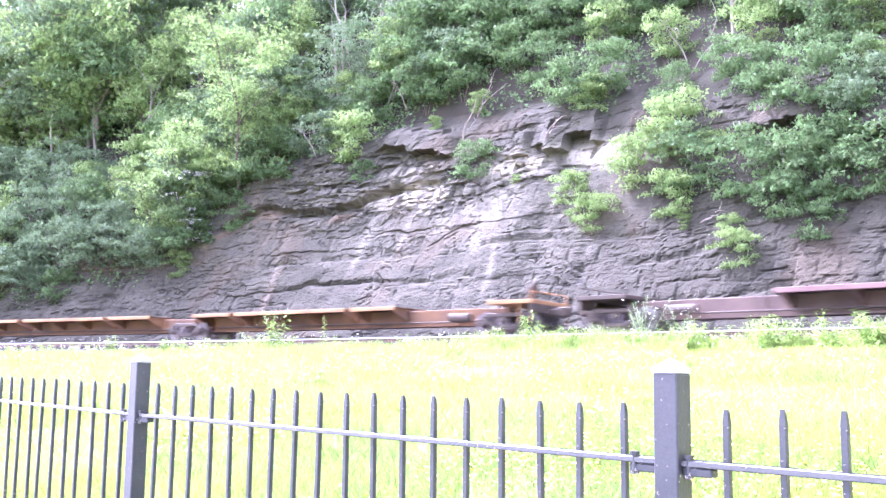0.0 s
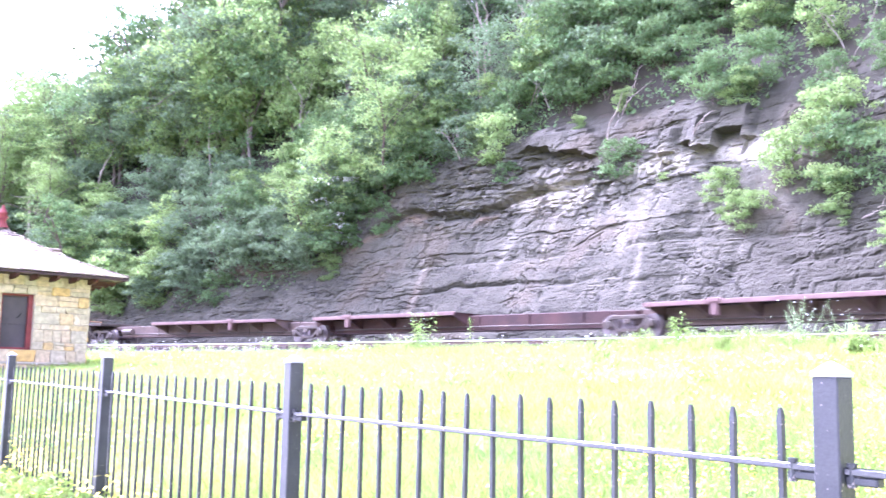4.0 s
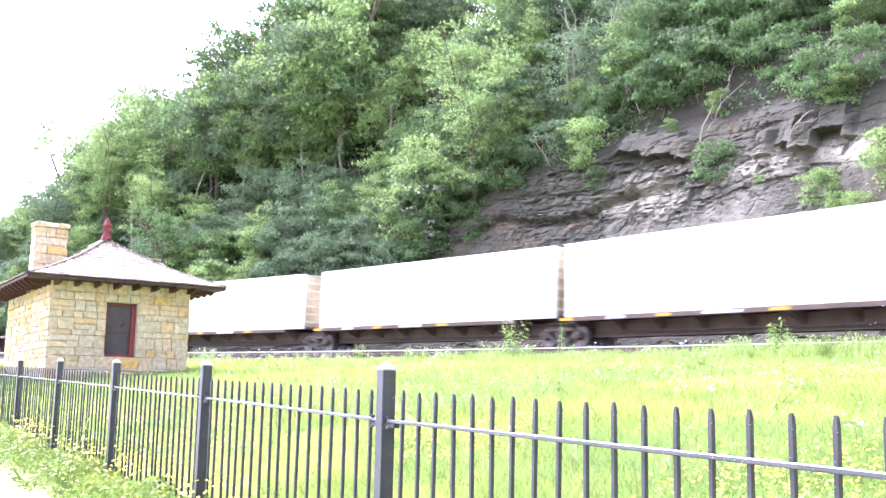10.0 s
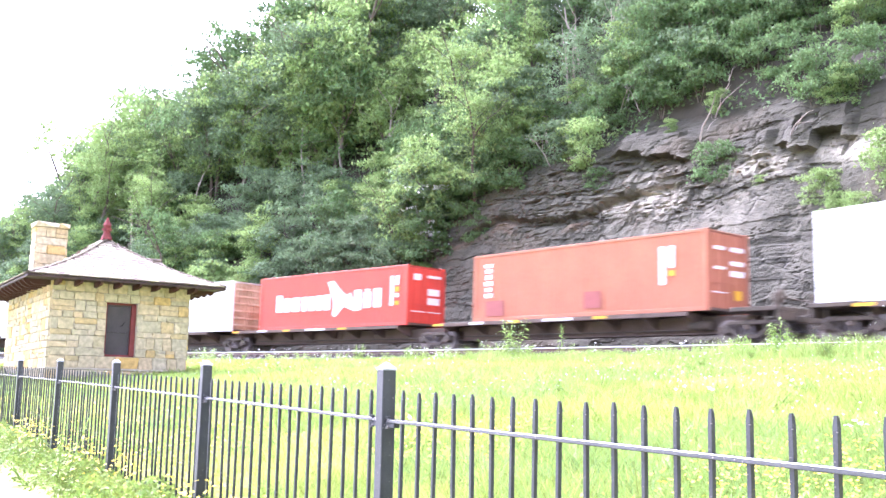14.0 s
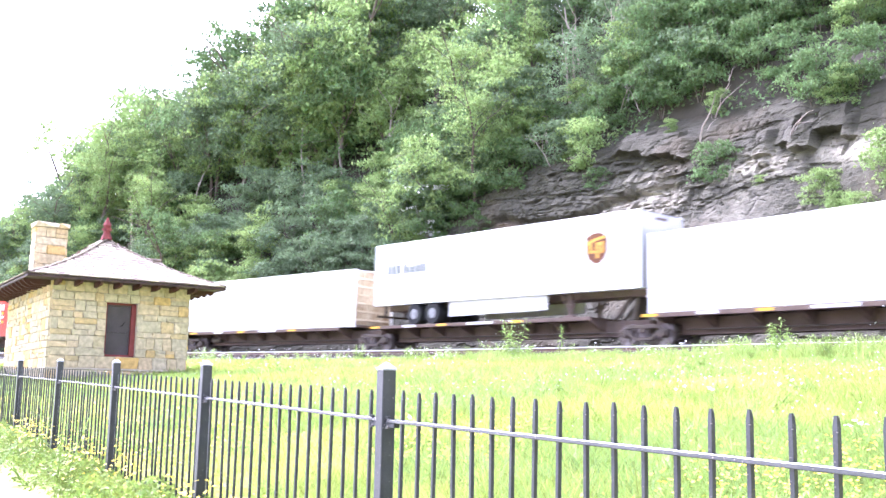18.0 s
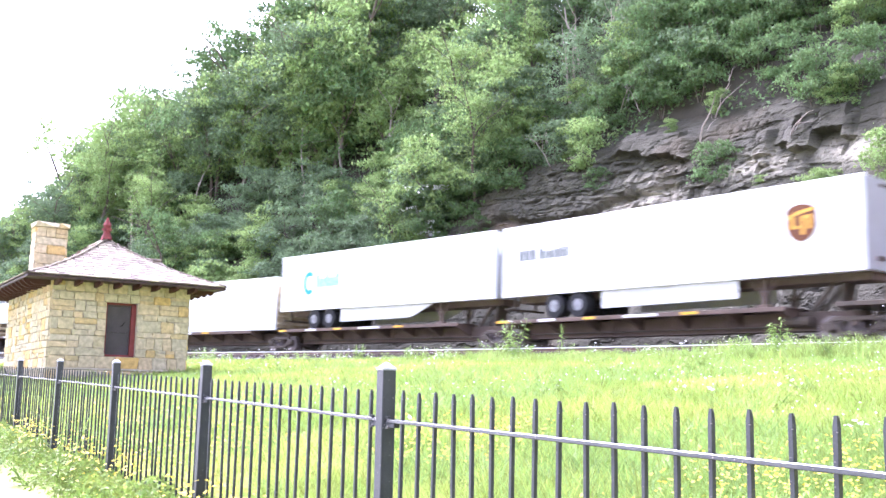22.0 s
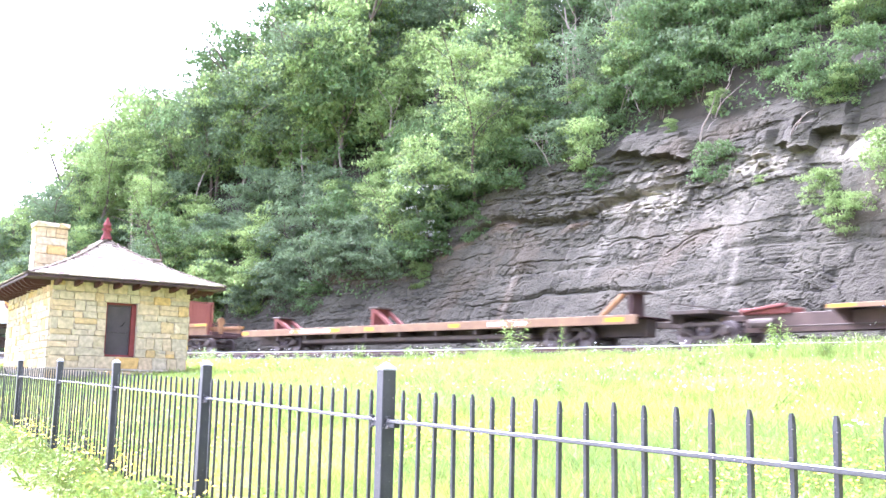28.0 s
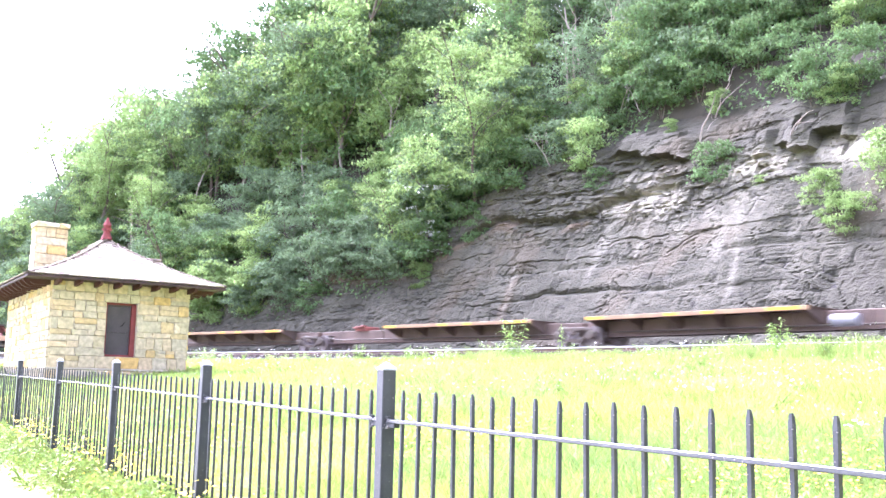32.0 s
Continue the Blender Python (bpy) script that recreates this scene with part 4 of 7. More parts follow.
def build_clover():
    rng = np.random.default_rng(23)
    x, y, s, r, d = meadow_points(rng, 150000, 2.6, 46, 175.6, 195.4)
    keep = fbm(s * 0.4, r * 0.55, 94) + 0.10 * smooth(-s, 8, 22) > 0.56
    x, y, s, r, d = x[keep], y[keep], s[keep], r[keep], d[keep]
    h = rng.uniform(0.07, 0.2, len(x))
    blades("clover", rng, x, y, ground_z(s, r) - 0.01, h, 0.004 + 0.0008 * d, rng.uniform(0.4, 1.6, len(x)), M_CLOVER, "darker green clover patches in the meadow", "grass")


def build_flowers():
    rng = np.random.default_rng(22)

    def dots(name, x, y, z, q, material, label):
        n = len(x)
        o = np.array([(1, 0, 0), (0, 1, 0.2), (-1, 0, 0), (0, -1, -0.2)], float)[None] + rng.normal(size=(n, 4, 3)) * 0.35
        v = np.stack([x, y, z], -1)[:, None] + o * q[:, None, None]
        tagged(new(name, np_mesh(name, v.reshape(-1, 3), np.arange(4 * n).reshape(n, 4), material)), label, "wildflowers", kind="stuff")
    n = 850
    s, r = rng.uniform(-34, 26, n), 195.75 - 0.9 * rng.random(n) ** 2
    keep = fbm(s * 0.5, r * 0, 95) > 0.42
    s, r = s[keep], r[keep]
    x, y = curve(s, r)
    dots("edge_flowers", x, y, ground_z(s, r) + rng.uniform(0.15, 0.55, len(s)), rng.uniform(0.018, 0.035, len(s)), M_PETAL, "small white flowers along the edge of the track")
    x, y, s, r, d = meadow_points(rng, 4200, 8, 46, 178.5, 195)
    keep = fbm(s * 0.6, r * 0.6, 97) > 0.58
    x, y, s, r, d = x[keep], y[keep], s[keep], r[keep], d[keep]
    dots("meadow_flowers", x, y, ground_z(s, r) + rng.uniform(0.12, 0.3, len(x)), 0.006 + 0.0005 * d, M_PETAL, "scattered white clover heads in the meadow")
    x, y, s, r, d = meadow_points(rng, 20000, 3, 14, 175.3, 179)
    keep = fbm(s * 0.5, r * 0.5, 99) > 0.50
    x, y, s, r, d = x[keep], y[keep], s[keep], r[keep], d[keep]
    dots("yellow_flowers", x, y, ground_z(s, r) + rng.uniform(0.1, 0.35, len(x)), 0.006 + 0.0008 * d, M_PETAL_YELLOW, "small yellow flowers near the fence")


def weed(s, r, h, wide, material, seed, label, leaf=0.07, flowers=0):
    """A leafy stalk: stem with whorls of drooping leaves, perhaps white heads."""
    rng = np.random.default_rng(seed)
    x, y = curve(s, r)
    t = tagged(empty("weed", pose(float(x), float(y), float(ground_z(np.array(s), np.array(r))) - 0.03, 0, 0, rng.uniform(0, 360))), label, "weed", "tall weeds")
    stems = max(1, int(wide / 0.1))
    v, f = [], []
    for k in range(stems):
        top = Vector((rng.normal() * wide * 0.45, rng.normal() * wide * 0.45, h * rng.uniform(0.7, 1.0) if k else h))
        foot = Vector((rng.normal() * wide * 0.15, rng.normal() * wide * 0.15, 0))
        part("stem", cyl(B(), foot, top, 0.008, 0.003, 5, False), material, t)
        n = int(2.6 * h / leaf) + 16
        for i in range(n):
            q = foot.lerp(top, 0.12 + 0.88 * i / n)
            a = i * 2.4 + rng.random()
            ln = leaf * (1.35 - 0.8 * i / n) * rng.uniform(0.8, 1.3)
            dr = Vector((math.cos(a), math.sin(a), rng.uniform(-0.1, 0.5)))
            sd = Vector((-math.sin(a), math.cos(a), 0)) * ln * 0.22
            m = q + dr * ln
            e = q + dr * ln * 2 + Vector((0, 0, -ln * 0.6))
            b0 = len(v)
            v += [q, m + sd, e, m - sd]
            f.append((b0, b0 + 1, b0 + 2, b0 + 3))
    leaves = new("foliage", np_mesh("foliage", [tuple(p) for p in v], f, material))
    leaves.parent = t
    if flowers:
        bv, bf = [], []
        for i in range(flowers):
            c = Vector((rng.normal() * wide * 0.5, rng.normal() * wide * 0.5, h * rng.uniform(0.55, 0.95)))
            b0 = len(bv)
            for ox, oy in ((1, 0), (0, 1), (-1, 0), (0, -1)):
                bv.append((c.x + 0.03 * ox, c.y + 0.03 * oy, c.z + rng.normal() * 0.012))
            bf.append((b0, b0 + 1, b0 + 2, b0 + 3))
        fl = new("blossom", np_mesh("blossom", bv, bf, M_PETAL))
        fl.parent = t
        fl["label"] = "small white blossoms"
    return t


build_grass()
M_CLOVER = mat("clover_green", (0.25, 0.35, 0.09), 0.6, color2=(0.16, 0.25, 0.06), scale=1.5, fine=6, translucent=0.4, island=0.3)
M_FRINGE = mat("rank_grass", (0.32, 0.395, 0.115), 0.6, color2=(0.20, 0.28, 0.065), scale=0.8, fine=5, translucent=0.45, island=0.35)
build_fringe()
build_clover()
build_flowers()
GREEN_WEED, GREY_WEED = "tall bright green weed standing at the edge of the track", "bushy grey-green weed beside the track"
weed(-5.6, 195.2, 1.5, 0.45, M_WEED, 301, GREEN_WEED, 0.17, 20)
weed(-5.0, 195.1, 0.75, 0.7, M_WEED, 302, GREEN_WEED, 0.12, 40)
weed(-6.3, 195.0, 0.6, 0.6, M_WEED, 313, GREEN_WEED, 0.11, 20)
weed(-7.8, 195.3, 1.2, 0.12, M_WEED, 303, GREEN_WEED, 0.11)
weed(-16.3, 195.2, 1.15, 0.5, M_WEED, 304, GREEN_WEED, 0.15)
weed(-15.9, 195.1, 0.6, 0.5, M_WEED, 305, GREEN_WEED, 0.12)
weed(-17.2, 195.1, 0.55, 0.5, M_WEED, 314, GREEN_WEED, 0.12)
weed(-18.3, 195.2, 0.6, 0.5, M_WEED, 306, GREEN_WEED, 0.12, 16)
weed(-19.9, 195.3, 1.35, 0.9, M_WEED_GREY, 307, GREY_WEED, 0.07, 30)
weed(-21.0, 195.2, 1.1, 0.5, M_WEED_GREY, 308, GREY_WEED, 0.07, 12)
weed(3.4, 194.9, 0.75, 0.6, M_WEED, 309, GREEN_WEED, 0.11, 20)
weed(16.0, 195.0, 0.7, 0.7, M_WEED, 310, GREEN_WEED, 0.11, 30)
weed(0.4, 195.2, 0.6, 0.4, M_WEED, 311, GREEN_WEED, 0.11, 10)
weed(-11.5, 195.2, 0.45, 0.6, M_WEED, 312, GREEN_WEED, 0.09, 24)
rw = random.Random(19)
for k in range(18):
    weed(rw.uniform(-22, -14), rw.uniform(193.4, 195.4), rw.uniform(0.4, 0.75), rw.uniform(0.35, 0.7), M_WEED, 450 + k, "bright green weeds standing high by the track", rw.uniform(0.06, 0.1), rw.choice((0, 4, 8)))
for k in range(10):
    weed(rw.uniform(-27, -22.5), rw.uniform(192.2, 194.2), rw.uniform(0.55, 0.85), rw.uniform(0.4, 0.8), M_WEED, 480 + k, "bright green weeds standing high by the track", rw.uniform(0.08, 0.12), rw.choice((0, 4)))
LOW = "low leafy weed in the grass by the track"
lw = random.Random(17)
for k in range(66):
    weed(lw.uniform(-28, 22), lw.uniform(194.3, 195.6), lw.uniform(0.25, 0.6), lw.uniform(0.25, 0.6), M_WEED, 360 + k, LOW, lw.uniform(0.07, 0.1), lw.choice((0, 6, 14)))
MEADOW = "leafy dark green weed tuft in the meadow"
for k in range(44):
    weed(lw.uniform(-32.5, -23), lw.uniform(178.8, 190), lw.uniform(0.12, 0.26), lw.uniform(0.25, 0.6), M_WEED_LOW, 520 + k, MEADOW, lw.uniform(0.03, 0.05), lw.choice((0, 0, 5)))
for k in range(26):
    weed(lw.uniform(-26, 12), lw.uniform(179, 193.5), lw.uniform(0.2, 0.4), lw.uniform(0.25, 0.5), M_WEED_LOW, 420 + k, MEADOW, lw.uniform(0.05, 0.08), lw.choice((0, 0, 5)))
FOOT = "leafy green weeds crowding the foot of the fence"
for k, (s, r, h, wd) in enumerate([(-23.5, 175.0, 0.35, 0.5), (-22.6, 174.8, 0.45, 0.6), (-21.5, 174.9, 0.4, 0.6), (-20.5, 174.75, 0.5, 0.7), (-19.3, 174.9, 0.55, 0.7), (-18.2, 174.8, 0.5, 0.7),
                                   (-17.0, 174.9, 0.5, 0.7), (-15.6, 174.9, 0.55, 0.8), (-24.3, 175.1, 0.7, 0.2), (-22.2, 175.35, 0.75, 0.25), (-19.8, 175.2, 0.8, 0.25), (-14, 174.9, 0.6, 0.8), (-12.4, 175.0, 0.6, 0.8)]):
    weed(s, r, h, wd, M_WEED_LOW, 330 + k, FOOT, 0.035, 0)


# ---- iron picket fence along the path ----
def fence_points():
    """Post places, walking away from the camera's right to its left."""
    pts, heads = {2: Vector((-0.225, 3.90, 0.0))}, {}
    for i in range(-3, 14):
        heads[i] = radians(31.5 if i < 2 else 30.0 + 0.75 * (i - 2))
    for i in range(3, 14):
        h = heads[i - 1]
        pts[i] = pts[i - 1] + Vector((-math.sin(h), math.cos(h), 0)) * 2.46
    for i in range(1, -4, -1):
        h = heads[i]
        pts[i] = pts[i + 1] - Vector((-math.sin(h), math.cos(h), 0)) * (2.308 if i == 1 else 2.45)
    for i, p in pts.items():
        p.z = 1.250 + (0.075 if i > 2 else 0.062) * (i - 2)
    return [pts[i] for i in sorted(pts)]


def build_fence():
    fence = tagged(empty("picket_fence"), "dark grey wrought-iron picket fence with square capped posts beside the path", "fence")
    pts = fence_points()
    H = 1.25
    bm = box(B(), -0.029, 0.029, -0.029, 0.029, -H, -0.04, 0.003)
    post = part("post", bm, M_FENCE)
    bm = B()
    box(bm, -0.0305, 0.0305, -0.0305, 0.0305, -0.04, -0.032, 0.002)
    bmesh.ops.create_cone(bm, cap_ends=True, segments=4, radius1=0.0445, radius2=0.005, depth=0.024, matrix=pose(0, 0, -0.02, 0, 0, 45))
    cap = part("cap", bm, M_CAP)
    bm = box(B(), -0.0068, 0.0068, -0.0068, 0.0068, -H + 0.09, -0.148, 0.001)
    bmesh.ops.create_cone(bm, cap_ends=False, segments=4, radius1=0.0095, radius2=0.0058, depth=0.03, matrix=pose(0, 0, -0.133, 0, 0, 45))
    picket = part("picket", bm, M_FENCE)
    bm = box(B(), -0.034, 0.034, -0.014, 0.014, -0.012, 0.006, 0.003)
    bracket = part("bracket", bm, M_FENCE)
    bm = cyl(B(), (0, 0, -0.02), (0, 0, 0.024), 0.006, 0.006, 8)
    cyl(bm, (0, 0, 0.018), (0, 0, 0.026), 0.01, 0.011, 6)
    cyl(bm, (0, 0, -0.022), (0, 0, -0.015), 0.01, 0.011, 6)
    bolt = part("bolt", bm, M_FENCE)
    for i in range(len(pts)):
        p = pts[i]
        q = pts[i + 1] if i + 1 < len(pts) else p + (p - pts[i - 1])
        yaw = math.degrees(math.atan2(q.y - p.y, q.x - p.x))
        m = pose(p.x, p.y, p.z, 0, 0, yaw) @ pose(0, 0, 0, random.uniform(-0.4, 0.4), random.uniform(-1.2, -0.6), 0)
        po = share("post", post.data, fence, m @ pose(0, 0, -0.009 if i == 4 else 0))
        share("cap", cap.data, po, Matrix(), "metal pyramid cap coloured pale for the sky's shine")
        if i + 1 == len(pts):
            break
        d = q - p
        n = 18
        for top, low in ((-0.228, -0.242), (-1.03, -1.044)):
            bm = B()
            L = d.length
            box(bm, 0.03, L - 0.03, -0.017, 0.017, low, top, 0.002)
            part("rail", bm, M_FENCE_RAIL, fence, m=pose(p.x, p.y, p.z, 0, -math.degrees(math.atan2(d.z, d.xy.length)), yaw))
        pm = pose(p.x, p.y, p.z, 0, -math.degrees(math.atan2(d.z, d.xy.length)), yaw)
        for x in (0.066, d.length - 0.066):
            br = share("bracket", bracket.data, fence, pm @ pose(x - 0.0, 0.0, -0.249))
            share("bolt", bolt.data, br, pose(0.02, 0.012, 0.005))
        for k in range(n):
            f = 0.0536 + 0.0520 * k if i == 4 else 0.110 + 0.0493 * k if i == 3 else (k + 1) / (n + 1)
            c = p + d * f
            share("picket", picket.data, fence, pose(c.x, c.y, c.z + random.uniform(-0.004, 0.004), random.uniform(-0.5, 0.5), random.uniform(-1.3, -0.5), yaw))
    for o in (post, cap, picket, bracket, bolt):
        bpy.data.objects.remove(o)


build_fence()


def fence_foot():
    """Tangled small leaves and yellow flowers between path and fence."""
    rng = np.random.default_rng(31)
    pts = fence_points()

    def strip(n, spread, out):
        q = rng.uniform(4.0, 12.0, n)
        i = np.floor(q).astype(int)
        P = np.array([(p.x, p.y) for p in pts])
        c = P[i] + (P[i + 1] - P[i]) * (q - i)[:, None]
        t = P[i + 1] - P[i]
        t /= np.linalg.norm(t, axis=1)[:, None]
        off = np.clip(out + np.abs(rng.normal(size=n)) * spread, -0.15, 0.44 + 0.2 * vnoise(q * 5, q * 0, 3))
        x, y = c[:, 0] - t[:, 1] * off, c[:, 1] + t[:, 0] * off
        s, r = polar_of(x, y)
        return x, y, ground_z(s, r), off, q
    x, y, z, off, q = strip(46000, 0.26, -0.1)
    top = 0.20 * (1 - smooth(np.abs(off), 0.15, 0.75)) * (0.25 + 1.5 * fbm(q * 3.0, off * 3, 88) ** 1.4) + 0.05
    n = len(x)
    c = np.stack([x, y, z + top * rng.random(n) ** 0.7], -1)
    a = rng.normal(size=(n, 3)) * np.array([1, 1, 0.7])
    a /= np.linalg.norm(a, axis=1)[:, None]
    b = np.cross(a, rng.normal(size=(n, 3)))
    b /= np.linalg.norm(b, axis=1)[:, None]
    l = rng.uniform(0.010, 0.032, n)[:, None]
    v = np.stack([c - a * l, c + b * l * 0.4, c + a * l, c - b * l * 0.4], 1).reshape(-1, 3)
    tagged(new("fence_weeds", np_mesh("fence_weeds", v, np.arange(4 * n).reshape(n, 4), M_WEED_LOW)), "tangled small green leaves along the fence", "weeds", kind="stuff")
    x, y, z, off, q = strip(3600, 0.22, -0.15)
    keep = fbm(q * 2.2, off * 1.5, 89) > 0.48
    x, y, z, n = x[keep], y[keep], z[keep], int(keep.sum())
    c = np.stack([x, y, z + rng.uniform(0.08, 0.42, n)], -1)
    o = np.array([(1, 0, 0), (0, 1, 0.2), (-1, 0, 0), (0, -1, -0.2)], float)[None] + rng.normal(size=(n, 4, 3)) * 0.35
    tagged(new("yellow_flowers", np_mesh("yellow_flowers", (c[:, None] + o * 0.014).reshape(-1, 3), np.arange(4 * n).reshape(n, 4), M_PETAL_YELLOW)), "small yellow flowers crowding the fence foot", "wildflowers", kind="stuff")


fence_foot()

# ---- stone watchman's hut ----
M_MORTAR = mat("mortar", (0.55, 0.49, 0.38), 0.95, color2=(0.42, 0.37, 0.28), scale=4, fine=50, bump=0.4)
M_SLATE = mat("roof_slate", (0.30, 0.25, 0.18), 0.85, color2=(0.18, 0.145, 0.105), scale=3, fine=25, bump=0.3, obj=0.4)
M_SLATE_REST = mat("roof_slate_rest", (0.30, 0.25, 0.18), 0.85, color2=(0.18, 0.145, 0.105), scale=3, fine=25, bump=0.3, island=0.4)
M_TRIM = mat("trim_red_brown", (0.23, 0.045, 0.04), 0.6, color2=(0.15, 0.035, 0.03), scale=5, fine=40, bump=0.15)
M_TAIL = mat("rafter_tail_brown", (0.075, 0.028, 0.025), 0.7, color2=(0.05, 0.022, 0.02), scale=4, fine=30)
M_EAVE = mat("eave_dark_brown", (0.07, 0.04, 0.035), 0.7, color2=(0.045, 0.03, 0.028), scale=4, fine=30)
M_PANE = mat("dark_window_board", (0.085, 0.07, 0.07), 0.45, color2=(0.06, 0.05, 0.05), scale=3, fine=20)
M_HOLE = mat("broken_pane_dark", (0.008, 0.008, 0.009), 0.9, spread=0.1)


def stone_material():
    """Sandstone blocks, each with its own tone from cream to ochre and grey."""
    m = bpy.data.materials.new("hut_sandstone")
    m.use_nodes = True
    nodes, links = m.node_tree.nodes, m.node_tree.links
    b = nodes["Principled BSDF"]
    b.inputs["Roughness"].default_value = 0.9
    info, ramp = nodes.new("ShaderNodeObjectInfo"), nodes.new("ShaderNodeValToRGB")
    stops = [(0.0, (0.60, 0.45, 0.25)), (0.22, (0.62, 0.52, 0.35)), (0.40, (0.50, 0.44, 0.30)), (0.55, (0.58, 0.47, 0.28)), (0.70, (0.56, 0.49, 0.34)), (0.80, (0.62, 0.41, 0.13)), (0.90, (0.60, 0.44, 0.20)), (1.0, (0.46, 0.41, 0.30))]
    el = ramp.color_ramp.elements
    el[0].color, el[1].color = (*stops[0][1], 1), (*stops[-1][1], 1)
    for pos, c in stops[1:-1]:
        e = el.new(pos)
        e.color = (*c, 1)
    links.new(info.outputs["Random"], ramp.inputs[0])
    co, n1 = nodes.new("ShaderNodeTexCoord"), nodes.new("ShaderNodeTexNoise")
    geo = nodes.new("ShaderNodeNewGeometry")
    n1.inputs["Scale"].default_value, n1.inputs["Detail"].default_value = 9, 7
    links.new(geo.outputs["Position"], n1.inputs["Vector"])
    mr = nodes.new("ShaderNodeMapRange")
    mr.inputs[1].default_value, mr.inputs[2].default_value, mr.inputs[3].default_value, mr.inputs[4].default_value = 0.3, 0.7, 0.68, 1.15
    links.new(n1.outputs[0], mr.inputs[0])
    hv = nodes.new("ShaderNodeHueSaturation")
    links.new(mr.outputs[0], hv.inputs["Value"])
    links.new(ramp.outputs[0], hv.inputs["Color"])
    links.new(hv.outputs[0], b.inputs["Base Color"])
    bp = nodes.new("ShaderNodeBump")
    bp.inputs["Strength"].default_value, bp.inputs["Distance"].default_value = 0.7, 0.02
    links.new(n1.outputs[0], bp.inputs["Height"])
    links.new(bp.outputs[0], b.inputs["Normal"])
    return m


M_STONE = stone_material()
HW, HD, HH, OV, KF = 3.75, 5.9, 2.34, 0.80, 1.10


def block_mesh(name, material, bevel):
    """A unit block with worn edges, scaled into place."""
    me = part(name, box(B(), -0.5, 0.5, -0.5, 0.5, -0.5, 0.5, bevel), material).data
    bpy.data.objects.remove(bpy.data.objects[name])
    return me


STONE_MES = []
for k in range(5):
    rg = random.Random(50 + k)
    bm = box(B(), -0.5, 0.5, -0.5, 0.5, -0.5, 0.5, 0.06)
    for v in bm.verts:
        v.co += Vector((rg.uniform(-0.035, 0.035), rg.uniform(-0.16, 0.10) if v.co.y < 0 else 0, rg.uniform(-0.045, 0.045)))
    STONE_MES.append(part("stone_pattern", bm, M_STONE).data)
    bpy.data.objects.remove(bpy.data.objects["stone_pattern"])


def lay_stones(wall, to_wall, length, z0, z1, holes, rg):
    """Random coursed ashlar on a wall face: to_wall puts (along, out, up) into the wall's space."""
    zs = sorted({z0, z1, *[z for h in holes for z in (h[2], h[3])]})
    rows = []
    for a, b in zip(zs, zs[1:]):
        n = max(1, round((b - a) / 0.27))
        cuts = [a + (b - a) * (i + (rg.uniform(-0.24, 0.24) if 0 < i < n else 0)) / n for i in range(n + 1)]
        rows += list(zip(cuts, cuts[1:]))

    def put(x0, x1, a, b):
        if x1 - x0 < 0.05 or b - a < 0.05:
            return
        g = 0.006
        m = to_wall @ pose((x0 + x1) / 2, 0.012 - rg.uniform(0, 0.016), (a + b) / 2)
        share("stone", rg.choice(STONE_MES), wall, m @ Matrix.Diagonal((x1 - x0 - 2 * g, 0.09, b - a - 2 * g, 1)))
    for a, b in rows:
        spans = [(0.0, length)]
        for h in holes:
            if a < h[3] - 0.01 and b > h[2] + 0.01:
                spans = [t for p, q in spans for t in ((p, h[0]), (h[1], q)) if t[1] - t[0] > 0.03]
        for p, q in spans:
            x = p
            while x < q - 0.01:
                w = rg.choice((0.18, 0.25, 0.3, 0.36, 0.45, 0.55, 0.66)) * rg.uniform(0.9, 1.1)
                if q - x - w < 0.2:
                    w = q - x
                t = rg.random()
                if t < 0.25 and b - a > 0.17 and w > 0.25:
                    mid = a + (b - a) * rg.uniform(0.4, 0.6)
                    put(x, x + w, a, mid)
                    put(x, x + w, mid, b)
                elif t < 0.5 and w > 0.4 and b - a > 0.17:
                    mid = a + (b - a) * rg.uniform(0.35, 0.65)
                    c = x + w * rg.uniform(0.4, 0.6)
                    put(x, c, a, b)
                    put(c, x + w, a, mid)
                    put(c, x + w, mid, b)
                else:
                    put(x, x + w, a, b)
                x += w


def roof_height(d):
    """Height over the eave at a plan distance d in from it: flared foot, steeper top."""
    t = d / (HW / 2 + OV)
    return 1.50 * (0.68 * t + 0.32 * t ** 2.2) if t < 1 else 1.50


